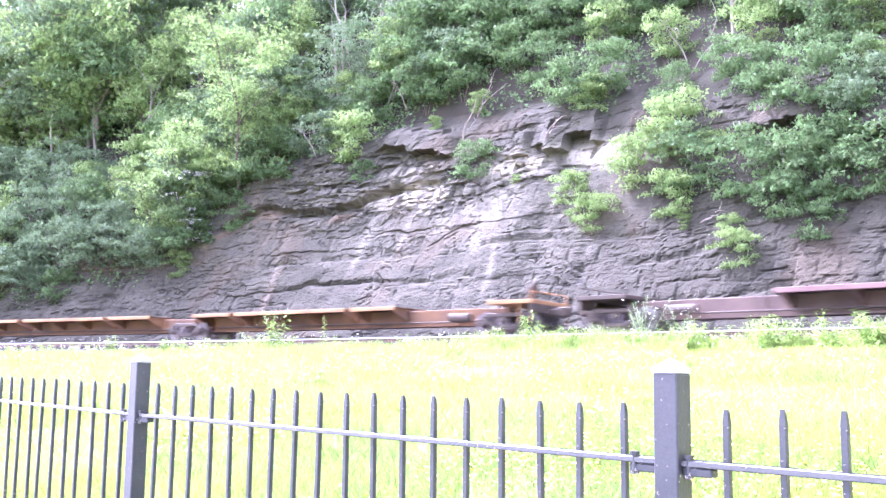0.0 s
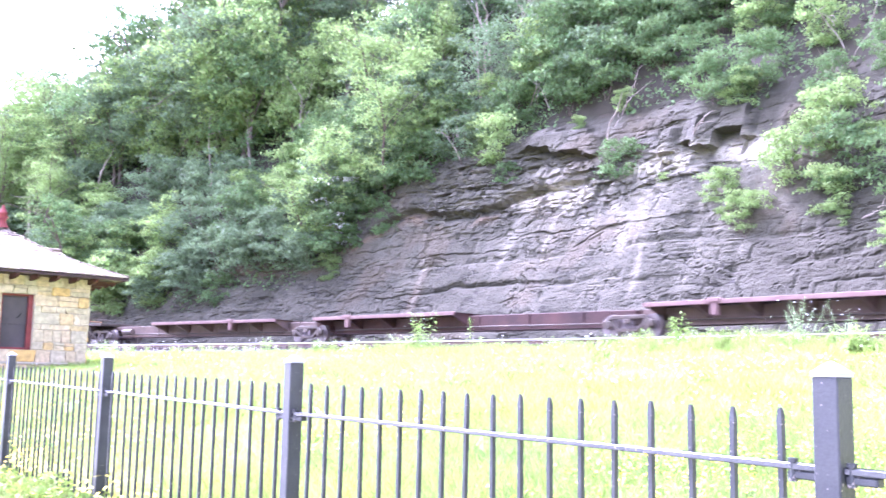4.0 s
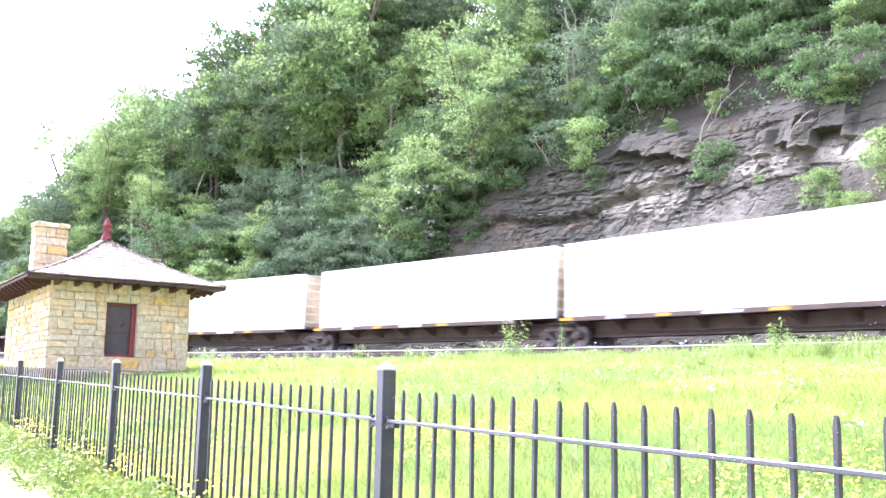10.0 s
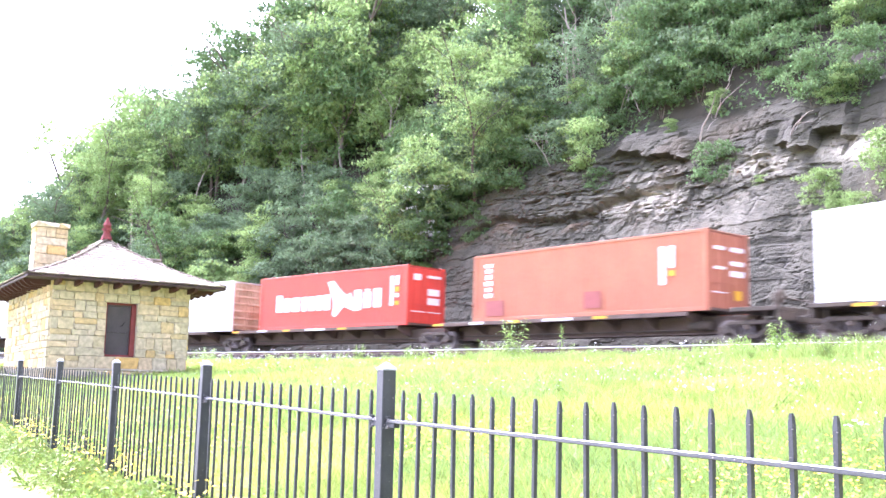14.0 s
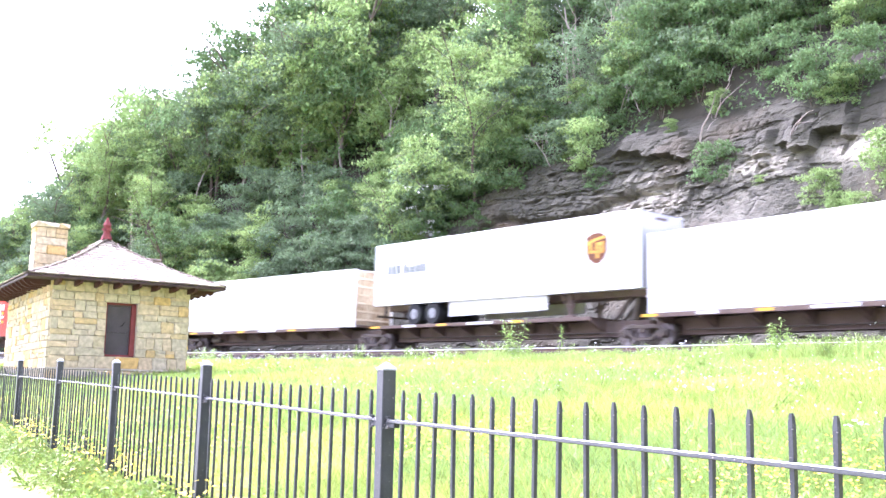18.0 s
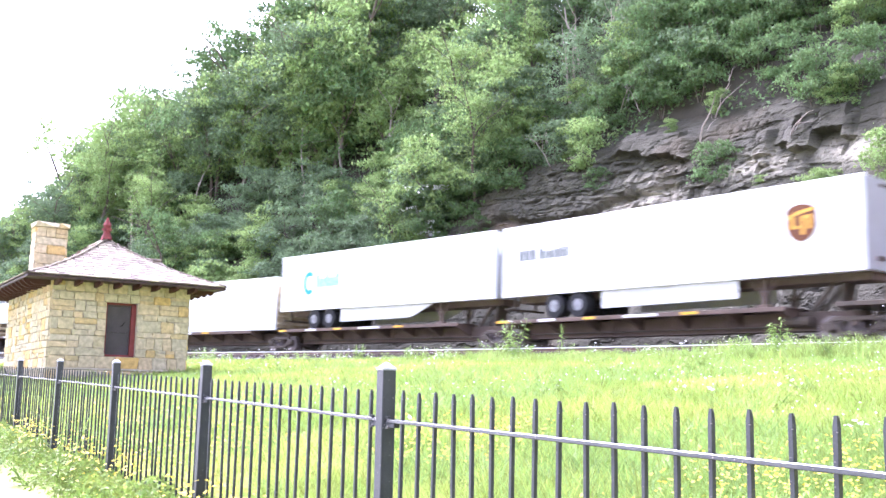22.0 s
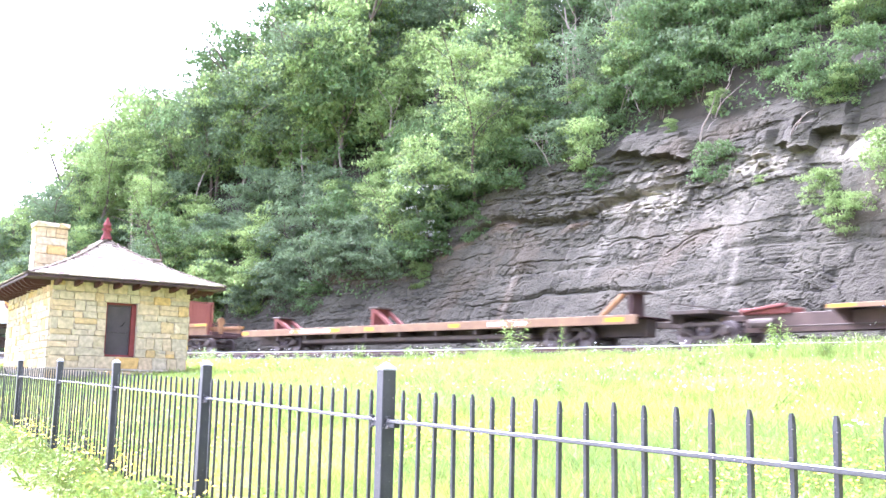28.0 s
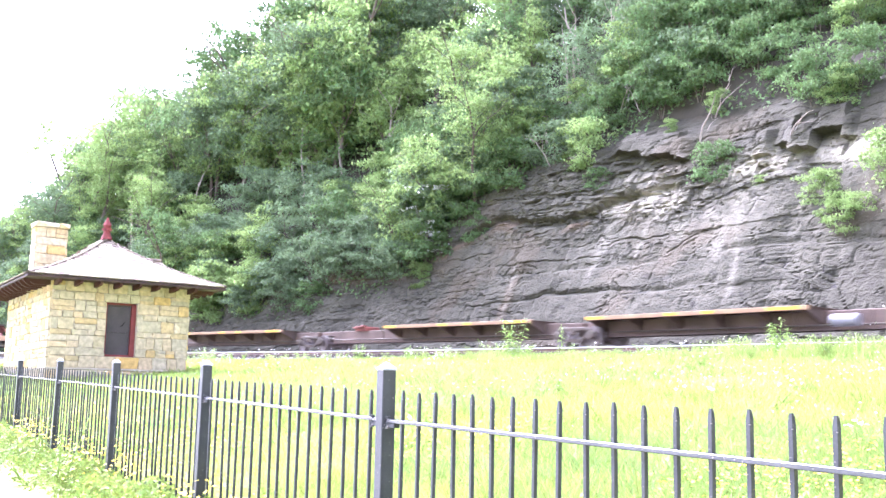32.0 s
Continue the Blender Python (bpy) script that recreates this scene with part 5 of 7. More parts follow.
def build_hut():
    rg = random.Random(8)
    hut = tagged(empty("stone_hut", pose(-10.48, 25.94, 1.80, 0, 0, 34)), "small sandstone hut with slate hip roof and red-brown trim", "hut")
    win = (1.45, 2.29, 0.33, 1.82)
    faces = [("front", pose(0, 0, 0), HW, [win]), ("left", pose(0, HD, 0, 0, 0, -90), HD, []), ("back", pose(HW, HD, 0, 0, 0, 180), HW, []), ("right", pose(HW, 0, 0, 0, 0, 90), HD, [(2.2, 3.6, 0.6, 1.8)])]
    for _, m, L, holes in faces:
        bm = B()
        if holes:
            x0, x1, z0, z1 = holes[0]
            for q in ((0.02, x0, -0.9, HH), (x1, L - 0.02, -0.9, HH), (x0, x1, -0.9, z0), (x0, x1, z1, HH)):
                box(bm, q[0], q[1], 0.01, 0.36, q[2], q[3])
        else:
            box(bm, 0.02, L - 0.02, 0.01, 0.36, -0.9, HH)
        wall = part("wall", bm, M_MORTAR, hut, m=m)
        lay_stones(wall, Matrix(), L, 0.0, HH, holes, rg)
        bm = box(B(), -0.09, L + 0.09, -0.10, 0.1, -0.05, 0.0, 0.015)
        part("water_table", bm, M_MORTAR, hut, m=m)
        base = part("plinth", box(B(), -0.06, L + 0.06, -0.045, 0.2, -1.0, -0.05, 0.0), M_MORTAR, hut, m=m)
        lay_stones(base, pose(-0.06, -0.05, 0), L + 0.12, -0.95, -0.055, [], rg)
    part("floor", box(B(), 0.3, HW - 0.3, 0.3, HD - 0.3, -0.1, 0.0), M_MORTAR, hut)
    # front window: red jambs and sill, two dark sashes, a broken corner
    x0, x1, z0, z1 = win
    w = part("window", box(B(), x0 + 0.02, x1 - 0.02, 0.20, 0.24, z0 + 0.03, z1 - 0.02), M_PANE, hut)
    for a, b, c, d in ((x0, x0 + 0.05, z0, z1), (x1 - 0.13, x1, z0, z1), (x0, x1, z1 - 0.05, z1), (x0, x1, z0, z0 + 0.06)):
        part("frame", box(B(), a, b, 0.08, 0.26, c, d, 0.006), M_TRIM, w, "red-brown painted frame")
    zm = z0 + (z1 - z0) * 0.47
    for c, d, y in ((z0 + 0.06, zm + 0.02, 0.185), (zm - 0.02, z1 - 0.05, 0.165)):
        sash = part("sash", box(B(), x0 + 0.05, x1 - 0.13, y, y + 0.03, d - 0.05, d, 0.004), M_PANE, w)
        for a, b in ((x0 + 0.05, x0 + 0.09), (x1 - 0.17, x1 - 0.13)):
            part("stile", box(B(), a, b, y, y + 0.03, c, d, 0.004), M_PANE, w)
        part("pane", box(B(), x0 + 0.09, x1 - 0.17, y + 0.012, y + 0.02, c, d - 0.05), M_PANE, w)
    bm = B()
    vs = [bm.verts.new(p) for p in ((1.87, 0.16, 1.17), (1.95, 0.16, 1.19), (2.03, 0.16, 1.31), (1.97, 0.16, 1.28), (1.96, 0.16, 1.24))]
    bm.faces.new(vs)
    g = bmesh.ops.extrude_face_region(bm, geom=bm.faces[:])
    bmesh.ops.translate(bm, vec=(0, 0.012, 0), verts=[e for e in g["geom"] if isinstance(e, bmesh.types.BMVert)])
    part("broken_patch", bm, M_HOLE, w, "black gap in the broken pane")
    part("side_window", box(B(), HW - 0.24, HW - 0.2, 2.2, 3.6, 0.6, 1.8), M_PANE, hut)
    # ceiling, fascia, rafter tails
    ez = HH - 0.02
    part("soffit", box(B(), -OV + 0.03, HW + OV - 0.03, -OV + 0.03, HD + OV - 0.03, ez, ez + 0.03), M_EAVE, hut)
    for q in ((-OV, HW + OV, -OV, -OV + 0.05), (-OV, HW + OV, HD + OV - 0.05, HD + OV), (-OV, -OV + 0.05, -OV + 0.05, HD + OV - 0.05), (HW + OV - 0.05, HW + OV, -OV + 0.05, HD + OV - 0.05)):
        part("fascia", box(B(), q[0], q[1], q[2], q[3], ez - 0.025, ez + 0.045, 0.008), M_EAVE, hut)

    def tail(m):
        bm = B()
        pts = [(0, 0), (OV - 0.06, 0), (OV - 0.06, -0.07), (OV - 0.14, -0.13), (OV - 0.24, -0.085), (OV - 0.34, -0.14), (0.05, -0.14), (0, -0.14)]
        f = bm.faces.new([bm.verts.new((-0.035, -y, z)) for y, z in pts])
        g = bmesh.ops.extrude_face_region(bm, geom=[f])
        bmesh.ops.translate(bm, vec=(0.07, 0, 0), verts=[e for e in g["geom"] if isinstance(e, bmesh.types.BMVert)])
        bmesh.ops.recalc_face_normals(bm, faces=bm.faces)
        part("rafter_tail", bm, M_TAIL, hut, m=m)
    for side, L in ((0, HW), (1, HD), (2, HW), (3, HD)):
        base = (pose(0, 0, ez), pose(HW, 0, ez, 0, 0, 90), pose(HW, HD, ez, 0, 0, 180), pose(0, HD, ez, 0, 0, 270))[side]
        n = int(L / 0.5)
        for i in range(n + 1):
            tail(base @ pose(0.05 + (L - 0.1) * i / n, 0, 0))
    # roof deck and slates: courses along the flared slope
    hw, hd = HW / 2 + OV, HD / 2 + OV
    ridge = hd - hw
    roof = part("roof", box(B(), 0.2, HW - 0.2, 0.2, HD - 0.2, HH - 0.1, HH + 0.02), M_EAVE, hut)
    prof = [i * 0.125 for i in range(int(hw / 0.125) + 1)] + [hw]
    v, f = [], []
    for d in prof:
        z = ez + 0.05 + roof_height(d)
        v += [(d - OV, d * KF - OV, z), (HW + OV - d, d * KF - OV, z), (HW + OV - d, HD + OV - d, z), (d - OV, HD + OV - d, z)]
    for i in range(len(prof) - 1):
        for j in range(4):
            f.append((i * 4 + j, i * 4 + (j + 1) % 4, i * 4 + 4 + (j + 1) % 4, i * 4 + 4 + j))
    deck = new("roof_deck", np_mesh("roof_deck", v, f, M_EAVE))
    deck.parent = roof
    unit = block_mesh("slate_pattern", M_SLATE, 0.0)
    sv, sf = [], []
    cube = np.array([(x, y, z) for x in (-0.5, 0.5) for y in (-0.5, 0.5) for z in (-0.5, 0.5)])
    cf = np.array([(0, 1, 3, 2), (4, 6, 7, 5), (0, 4, 5, 1), (2, 3, 7, 6), (0, 2, 6, 4), (1, 5, 7, 3)])
    count = 0
    for side in range(4):
        L = HW if side % 2 == 0 else HD
        base = (pose(0, 0, 0), pose(HW, 0, 0, 0, 0, 90), pose(HW, HD, 0, 0, 0, 180), pose(0, HD, 0, 0, 0, 270))[side]
        d = 0.0
        row = 0
        while d < hw - 0.05:
            d2 = min(d + 0.145, hw)
            za, zb = roof_height(d), roof_height(d2)
            tilt = math.degrees(math.atan2(zb - za, d2 - d))
            x = -OV + d * (KF if side == 1 else 1) + 0.03 + (0.12 if row % 2 else 0)
            end = L + OV - d * (KF if side == 3 else 1) - 0.03
            while x < end - 0.06:
                w = rg.uniform(0.19, 0.29)
                w = min(w, end - x)
                ln = math.hypot(d2 - d, zb - za) * 1.5
                m = base @ pose(x + w / 2, (d + d2) / 2 * (KF if side == 0 else 1) - OV, ez + 0.075 + (za + zb) / 2 + rg.uniform(0, 0.006)) @ pose(0, 0, 0, tilt - 7, 0, rg.uniform(-1.2, 1.2)) @ Matrix.Diagonal((w - 0.012, ln, 0.032, 1))
                if side == 0 and count < 300:
                    share("slate", unit, roof, m)
                    count += 1
                else:
                    q = np.array(m)
                    k = len(sv) * 8
                    sv.append(cube @ q[:3, :3].T + q[:3, 3])
                    sf.append(cf + k)
                x += w
            d = d2
            row += 1
    rest = new("slate_rest", np_mesh("slate_rest", np.concatenate(sv), np.concatenate(sf), M_SLATE_REST))
    rest.parent = roof
    tagged(rest, kind="stuff")
    # hip and ridge rolls
    for sx, sy in ((0, 0), (1, 0), (1, 1), (0, 1)):
        bm = B()
        rings = []
        for d in prof:
            c = Vector(((d - OV) if sx == 0 else (HW + OV - d), (d * KF - OV) if sy == 0 else (HD + OV - d), ez + 0.085 + roof_height(d)))
            u = Vector((1 if sx == sy else -1, -1, 0)).normalized()
            rings.append([bm.verts.new(c + u * 0.034 * math.cos(k * math.pi / 4) + Vector((0, 0, 0.034 * math.sin(k * math.pi / 4)))) for k in range(8)])
        for lo, hi in zip(rings, rings[1:]):
            for k in range(8):
                bm.faces.new((lo[k], lo[(k + 1) % 8], hi[(k + 1) % 8], hi[k]))
        bmesh.ops.recalc_face_normals(bm, faces=bm.faces)
        part("hip_roll", bm, M_SLATE, roof)
    zt = ez + 0.05 + 1.5
    part("ridge_roll", cyl(B(), (HW / 2, HW / 2 + 0.25, zt + 0.02), (HW / 2, HD - HW / 2, zt + 0.02), 0.06, 0.06, 8), M_SLATE, roof)
    # low roof of the bay towards the track
    bm = B()
    zr = zt - 0.42
    vs = [bm.verts.new(p) for p in ((1.9, 2.75, zr), (3.72, 2.75, zr), (4.35, 1.5, ez + 0.33), (2.6, 1.5, zr - 0.25), (4.35, 4.0, ez + 0.33), (2.6, 4.0, zr - 0.25))]
    for q in ((0, 1, 2, 3), (1, 0, 5, 4), (1, 4, 2), (0, 3, 5), (3, 2, 4, 5)):
        bm.faces.new([vs[i] for i in q])
    bmesh.ops.recalc_face_normals(bm, faces=bm.faces)
    part("bay_roof", bm, M_SLATE_REST, hut)
    part("bay_ridge", cyl(B(), (1.9, 2.75, zr + 0.01), (3.74, 2.75, zr + 0.01), 0.06, 0.06, 8), M_SLATE, hut)
    # finial
    bm = B()
    z = zt
    for r0, r1, h in ((0.17, 0.13, 0.14), (0.11, 0.10, 0.14), (0.15, 0.15, 0.06), (0.09, 0.125, 0.10), (0.125, 0.08, 0.10), (0.065, 0.02, 0.14)):
        cyl(bm, (HW / 2, HW / 2 + 0.25, z), (HW / 2, HW / 2 + 0.25, z + h), r0, r1, 12)
        z += h
    part("finial", bm, M_TRIM, hut, "red-brown turned finial")
    # chimney of large blocks
    cx0, cx1, cy0, cy1, cz0, cz1 = -0.10, 0.70, 2.0, 2.6, 2.2, 4.18
    ch = part("chimney", box(B(), cx0 + 0.03, cx1 - 0.03, cy0 + 0.03, cy1 - 0.03, cz0, cz1 - 0.02), M_MORTAR, hut)
    for m, L in ((pose(cx0, cy0, 0), cx1 - cx0), (pose(cx0, cy1, 0, 0, 0, -90), cy1 - cy0), (pose(cx1, cy1, 0, 0, 0, 180), cx1 - cx0), (pose(cx1, cy0, 0, 0, 0, 90), cy1 - cy0)):
        lay_stones(ch, m, L, cz0, cz1 - 0.14, [], rg)
    for a, b in ((cx0 - 0.07, cx0 + 0.58), (cx0 + 0.59, cx1 + 0.07)):
        share("cap_stone", STONE_MES[0], ch, pose((a + b) / 2, (cy0 + cy1) / 2, cz1 - 0.06) @ Matrix.Diagonal((b - a, cy1 - cy0 + 0.14, 0.14, 1)))


build_hut()

# ---- train ----
SPEED = 10.232
MOVING = []


def track_pose(s):
    a = TH0 + s / 200.0
    x, y = curve(s, R_TRACK)
    return pose(float(x), float(y), float(zrail(s)) + TRACK_RISE, 0, 0, math.degrees(a) + 90) @ pose(0, 0, 0, 0, -math.degrees(math.atan(GRADE)), 0)


def rolling(ob, u):
    MOVING.append((ob, u))
    ob.matrix_basis = track_pose(-u)
    return ob


# truck: bolster, two cast side frames with springs, two wheelsets
def truck_parts():
    bm = box(B(), -0.2, 0.2, -0.95, 0.95, 0.45, 0.72, 0.03)
    box(bm, -0.12, 0.12, -1.12, -0.9, 0.5, 0.66, 0.02)
    box(bm, -0.12, 0.12, 0.9, 1.12, 0.5, 0.66, 0.02)
    bolster = part("truck", bm, M_TRUCK)
    bm = B()
    box(bm, -1.15, -0.68, -0.06, 0.06, 0.38, 0.62, 0.03)
    box(bm, 0.68, 1.15, -0.06, 0.06, 0.38, 0.62, 0.03)
    box(bm, -0.75, 0.75, -0.055, 0.055, 0.66, 0.80, 0.02)
    box(bm, -0.36, 0.36, -0.055, 0.055, 0.20, 0.33, 0.02)
    for sx in (-1, 1):
        box(bm, -0.28, 0.28, -0.05, 0.05, -0.06, 0.06, 0.01, pose(sx * 0.56, 0, 0.40, 0, sx * -38, 0))
        box(bm, -0.24, 0.24, -0.05, 0.05, -0.05, 0.05, 0.01, pose(sx * 0.82, 0, 0.66, 0, sx * 28, 0))
        cyl(bm, (sx * 0.89, -0.09, 0.43), (sx * 0.89, 0.11, 0.43), 0.12, 0.11, 12)
    frame_me = part("side_frame", bm, M_TRUCK)
    bm = B()
    rings = [(0.33 + 0.022 * i, 0.078 if i % 2 else 0.06) for i in range(13)]
    loops = [[bm.verts.new((r * math.cos(a * math.pi / 4), r * math.sin(a * math.pi / 4), z)) for a in range(8)] for z, r in rings]
    for lo, hi in zip(loops, loops[1:]):
        for a in range(8):
            bm.faces.new((lo[a], lo[(a + 1) % 8], hi[(a + 1) % 8], hi[a]))
    spring_me = part("spring", bm, M_WHEEL)
    bm = B()
    for sy in (-1, 1):
        cyl(bm, (0, sy * 0.70, 0), (0, sy * 0.83, 0), 0.42, 0.415, 24)
        cyl(bm, (0, sy * 0.66, 0), (0, sy * 0.70, 0), 0.45, 0.45, 24)
        cyl(bm, (0, sy * 0.80, 0), (0, sy * 0.88, 0), 0.14, 0.12, 12)
    for k in range(6):
        a = k * math.pi / 3
        box(bm, 0.16, 0.34, 0.825, 0.845, -0.03, 0.03, 0, pose(0, 0, 0, 0, math.degrees(a), 0))
    cyl(bm, (0, -0.9, 0), (0, 0.9, 0), 0.085, 0.085, 10)
    wheel_me = part("wheelset", bm, M_WHEEL)
    obs = [bolster, frame_me, spring_me, wheel_me]
    out = [o.data for o in obs]
    for o in obs:
        bpy.data.objects.remove(o)
    return out


TRUCK_ME, SIDE_ME, SPRING_ME, WHEEL_ME = truck_parts()
WHEELS = []


def add_truck(car, x, u):
    t = share("truck", TRUCK_ME, car, pose(x, 0, 0))
    for sy in (-1, 1):
        share("side_frame", SIDE_ME, t, pose(0, sy * 1.0, 0, 0, 0, 0 if sy > 0 else 180))
        for xs in (-0.18, 0.0, 0.18):
            share("spring", SPRING_ME, t, pose(xs, sy * 1.0, 0))
    for sx in (-1, 1):
        w = share("wheelset", WHEEL_ME, t, pose(sx * 0.89, 0, 0.42))
        WHEELS.append((w, sx * 0.89, u))


DECK = 1.17
M_RIM = mat("wheel_rim_grey", (0.30, 0.30, 0.31), 0.5, 0.2, spread=0.4)
M_HITCH = mat("hitch_red_brown", (0.27, 0.085, 0.065), 0.75, color2=(0.18, 0.07, 0.055), scale=2, fine=15)


def car_end(car, x, e, steel):
    """The outer end of a car: coupler, end sill, walkway, grab irons, hoses, brake wheel."""
    part("coupler", box(B(), min(x + e * 0.2, x + e * 1.75), max(x + e * 0.2, x + e * 1.75), -0.14, 0.14, 0.72, 0.96, 0.03), M_TRUCK, car)
    part("knuckle", box(B(), x + e * 1.85 - 0.2, x + e * 1.85 + 0.2, -0.2, 0.2, 0.66, 1.02, 0.05), M_TRUCK, car)
    part("end_platform", box(B(), min(x - e * 0.5, x + e * 1.3), max(x - e * 0.5, x + e * 1.3), -1.35, 1.35, DECK - 0.08, DECK + 0.06, 0.012), steel, car)
    part("end_sill", box(B(), x + e * 1.25 - 0.06, x + e * 1.25 + 0.06, -1.3, 1.3, 0.78, DECK - 0.08, 0.02), M_TRUCK, car)
    for sy in (-1.25, 1.25):
        part("grab_iron", cyl(cyl(B(), (x + e * 1.25, sy, 0.45), (x + e * 1.25, sy, DECK + 0.34), 0.022, 0.022, 6), (x + e * 0.75, sy, 0.45), (x + e * 0.75, sy, DECK), 0.022, 0.022, 6), steel, car)
        bm = B()
        for z in (0.45, 0.72):
            box(bm, min(x + e * 0.72, x + e * 1.28), max(x + e * 0.72, x + e * 1.28), sy - 0.04, sy + 0.04, z - 0.015, z + 0.015)
        part("step", bm, M_TRUCK, car)
    part("handrail", cyl(B(), (x + e * 1.25, -1.25, DECK + 0.34), (x + e * 1.25, 1.25, DECK + 0.34), 0.02, 0.02, 6), steel, car)
    bm = B()
    p = Vector((x + e * 1.3, 0.45, 0.8))
    for k in range(5):
        q = Vector((x + e * (1.3 + 0.12 * (k + 1)), 0.45 - 0.04 * k, 0.8 - 0.42 * math.sin((k + 1) * 0.55)))
        cyl(bm, p, q, 0.03, 0.03, 6)
        p = q
    part("air_hose", bm, M_RUBBER, car)
    if e < 0:
        part("brake_stand", box(B(), x + e * 0.9 - 0.08, x + e * 0.9 + 0.08, 0.55, 0.8, DECK, DECK + 0.55, 0.02), M_TRUCK, car)
        part("brake_wheel", cyl(B(), (x + e * 1.02, 0.68, DECK + 0.45), (x + e * 1.07, 0.68, DECK + 0.45), 0.24, 0.24, 16), M_TRUCK, car)
    part("brake_cylinder", cyl(B(), (x - e * 2.6, 0.62, 0.72), (x - e * 1.7, 0.62, 0.72), 0.16, 0.16, 12), M_TRUCK, car)


def spine_unit(u0, u1, decks, steel, label, stickers=(), trucks=(True, False), group="", sill=None, edge=None, ends=(False, False), brackets=(), tanks=(), folded=()):
    """One platform of an articulated spine car between the trucks at u0 and u1; decks: spans (from, to) with side sills."""
    uc = (u0 + u1) / 2
    car = tagged(empty("spine_car"), label, "railway car", group)
    h = (u1 - u0) / 2
    bm = B()
    box(bm, -h + 1.2, h - 1.2, -0.33, 0.33, 0.42, DECK - 0.12, 0.02)
    box(bm, -h + 0.1, h - 0.1, -0.30, 0.30, 0.82, DECK - 0.13, 0.02)
    box(bm, -h + 1.2, h - 1.2, -0.42, 0.42, 0.42, 0.46, 0.0)
    # a sill colour darker than the edge stands in for shade under the deck
    part("centre_sill", bm, sill or steel, car)
    if ends[0]:
        car_end(car, h, 1, M_TRUCK)
    if ends[1]:
        car_end(car, -h, -1, M_STEEL_YELLOW if steel == M_STEEL_YELLOW else M_TRUCK)
    for us in brackets:
        for sy in (-1, 1):
            bm = box(B(), uc - us - 0.24, uc - us + 0.24, sy * 1.33 - 0.07, sy * 1.33 + 0.07, DECK - 0.10, DECK + 0.05, 0.02)
            box(bm, uc - us - 0.14, uc - us + 0.14, sy * 1.28 - 0.09, sy * 1.28 + 0.09, DECK - 0.52, DECK - 0.1, 0.03)
            part("side_bracket", bm, edge or steel, car)
    for us in tanks:
        part("air_reservoir", cyl(cyl(B(), (uc - us - 0.42, 0.72, 0.70), (uc - us + 0.42, 0.72, 0.70), 0.2, 0.2, 16), (uc - us + 0.42, 0.72, 0.70), (uc - us + 0.52, 0.72, 0.70), 0.2, 0.1, 16), M_RIM, car, "pale grey air reservoir")
    for us, w in folded:
        fh = part("folded_hitch", box(B(), uc - us - w / 2, uc - us + w / 2, -0.45, 0.45, DECK - 0.14, DECK + 0.08, 0.03), M_HITCH, car, "folded red-brown trailer hitch")
        part("hitch_arm", box(B(), -w * 0.45, w * 0.45, -0.1, 0.1, -0.05, 0.05, 0.02, pose(uc - us, 0.5, DECK + 0.06, 0, 6, 0)), M_HITCH, fh)
    for k in range(int((u1 - u0 - 4) / 2.6)):
        part("sill_rib", box(B(), -h + 2.4 + 2.6 * k - 0.05, -h + 2.4 + 2.6 * k + 0.05, -0.37, 0.37, 0.46, DECK - 0.14), sill or steel, car)
    part("brake_pipe", cyl(B(), (-h + 1.5, 0.5, 0.56), (h - 1.5, 0.5, 0.60), 0.03, 0.03, 6), M_TRUCK, car)
    for a, b in decks:
        xa, xb = uc - b, uc - a
        for sy in (-1, 1):
            bm = box(B(), xa, xb, sy * 1.3 - 0.05, sy * 1.3 + 0.05, DECK - 0.15, DECK + 0.0, 0.012)
            part("side_sill", bm, edge or steel, car)
        n = max(2, int((xb - xa) / 1.9) + 1)
        for k in range(n):
            x = xa + 0.15 + (xb - xa - 0.3) * k / (n - 1)
            bm = B()
            vs = [bm.verts.new(p) for p in ((x - 0.06, -1.25, DECK - 0.02), (x - 0.06, 1.25, DECK - 0.02), (x - 0.06, 1.25, DECK - 0.16), (x - 0.06, 0.3, 0.62), (x - 0.06, -0.3, 0.62), (x - 0.06, -1.25, DECK - 0.16))]
            fc = bm.faces.new(vs)
            g = bmesh.ops.extrude_face_region(bm, geom=[fc])
            bmesh.ops.translate(bm, vec=(0.12, 0, 0), verts=[e for e in g["geom"] if isinstance(e, bmesh.types.BMVert)])
            bmesh.ops.recalc_face_normals(bm, faces=bm.faces)
            part("cross_bearer", bm, sill or steel, car)
        bm = box(B(), xa, xb, -1.25, 1.25, DECK - 0.035, DECK - 0.02)
        part("deck_plate", bm, sill or steel, car)
    for us, w, col in stickers:
        x = uc - us
        bm = box(B(), x - w / 2, x + w / 2, 1.351, 1.356, DECK - 0.115, DECK - 0.015)
        part("marker", bm, M_YELLOW if col == "y" else M_LETTER, car, "yellow reflective marker" if col == "y" else "white stencil panel")
    if trucks[0]:
        add_truck(car, h, u0)
    if trucks[1]:
        add_truck(car, -h, u1)
    return rolling(car, uc)


def corrugated_side(bm, L, y, z0, z1, depth, pitch, sy):
    n = int(L / pitch)
    xs = []
    for k in range(n):
        x = -L / 2 + L * k / n
        p = L / n
        xs += [(x, 0), (x + p * 0.32, 0), (x + p * 0.5, depth), (x + p * 0.82, depth)]
    xs.append((L / 2, 0))
    lo = [bm.verts.new((x, y - sy * d, z0)) for x, d in xs]
    hi = [bm.verts.new((x, y - sy * d, z1)) for x, d in xs]
    for i in range(len(xs) - 1):
        q = (lo[i], lo[i + 1], hi[i + 1], hi[i])
        bm.faces.new(q if sy < 0 else q[::-1])


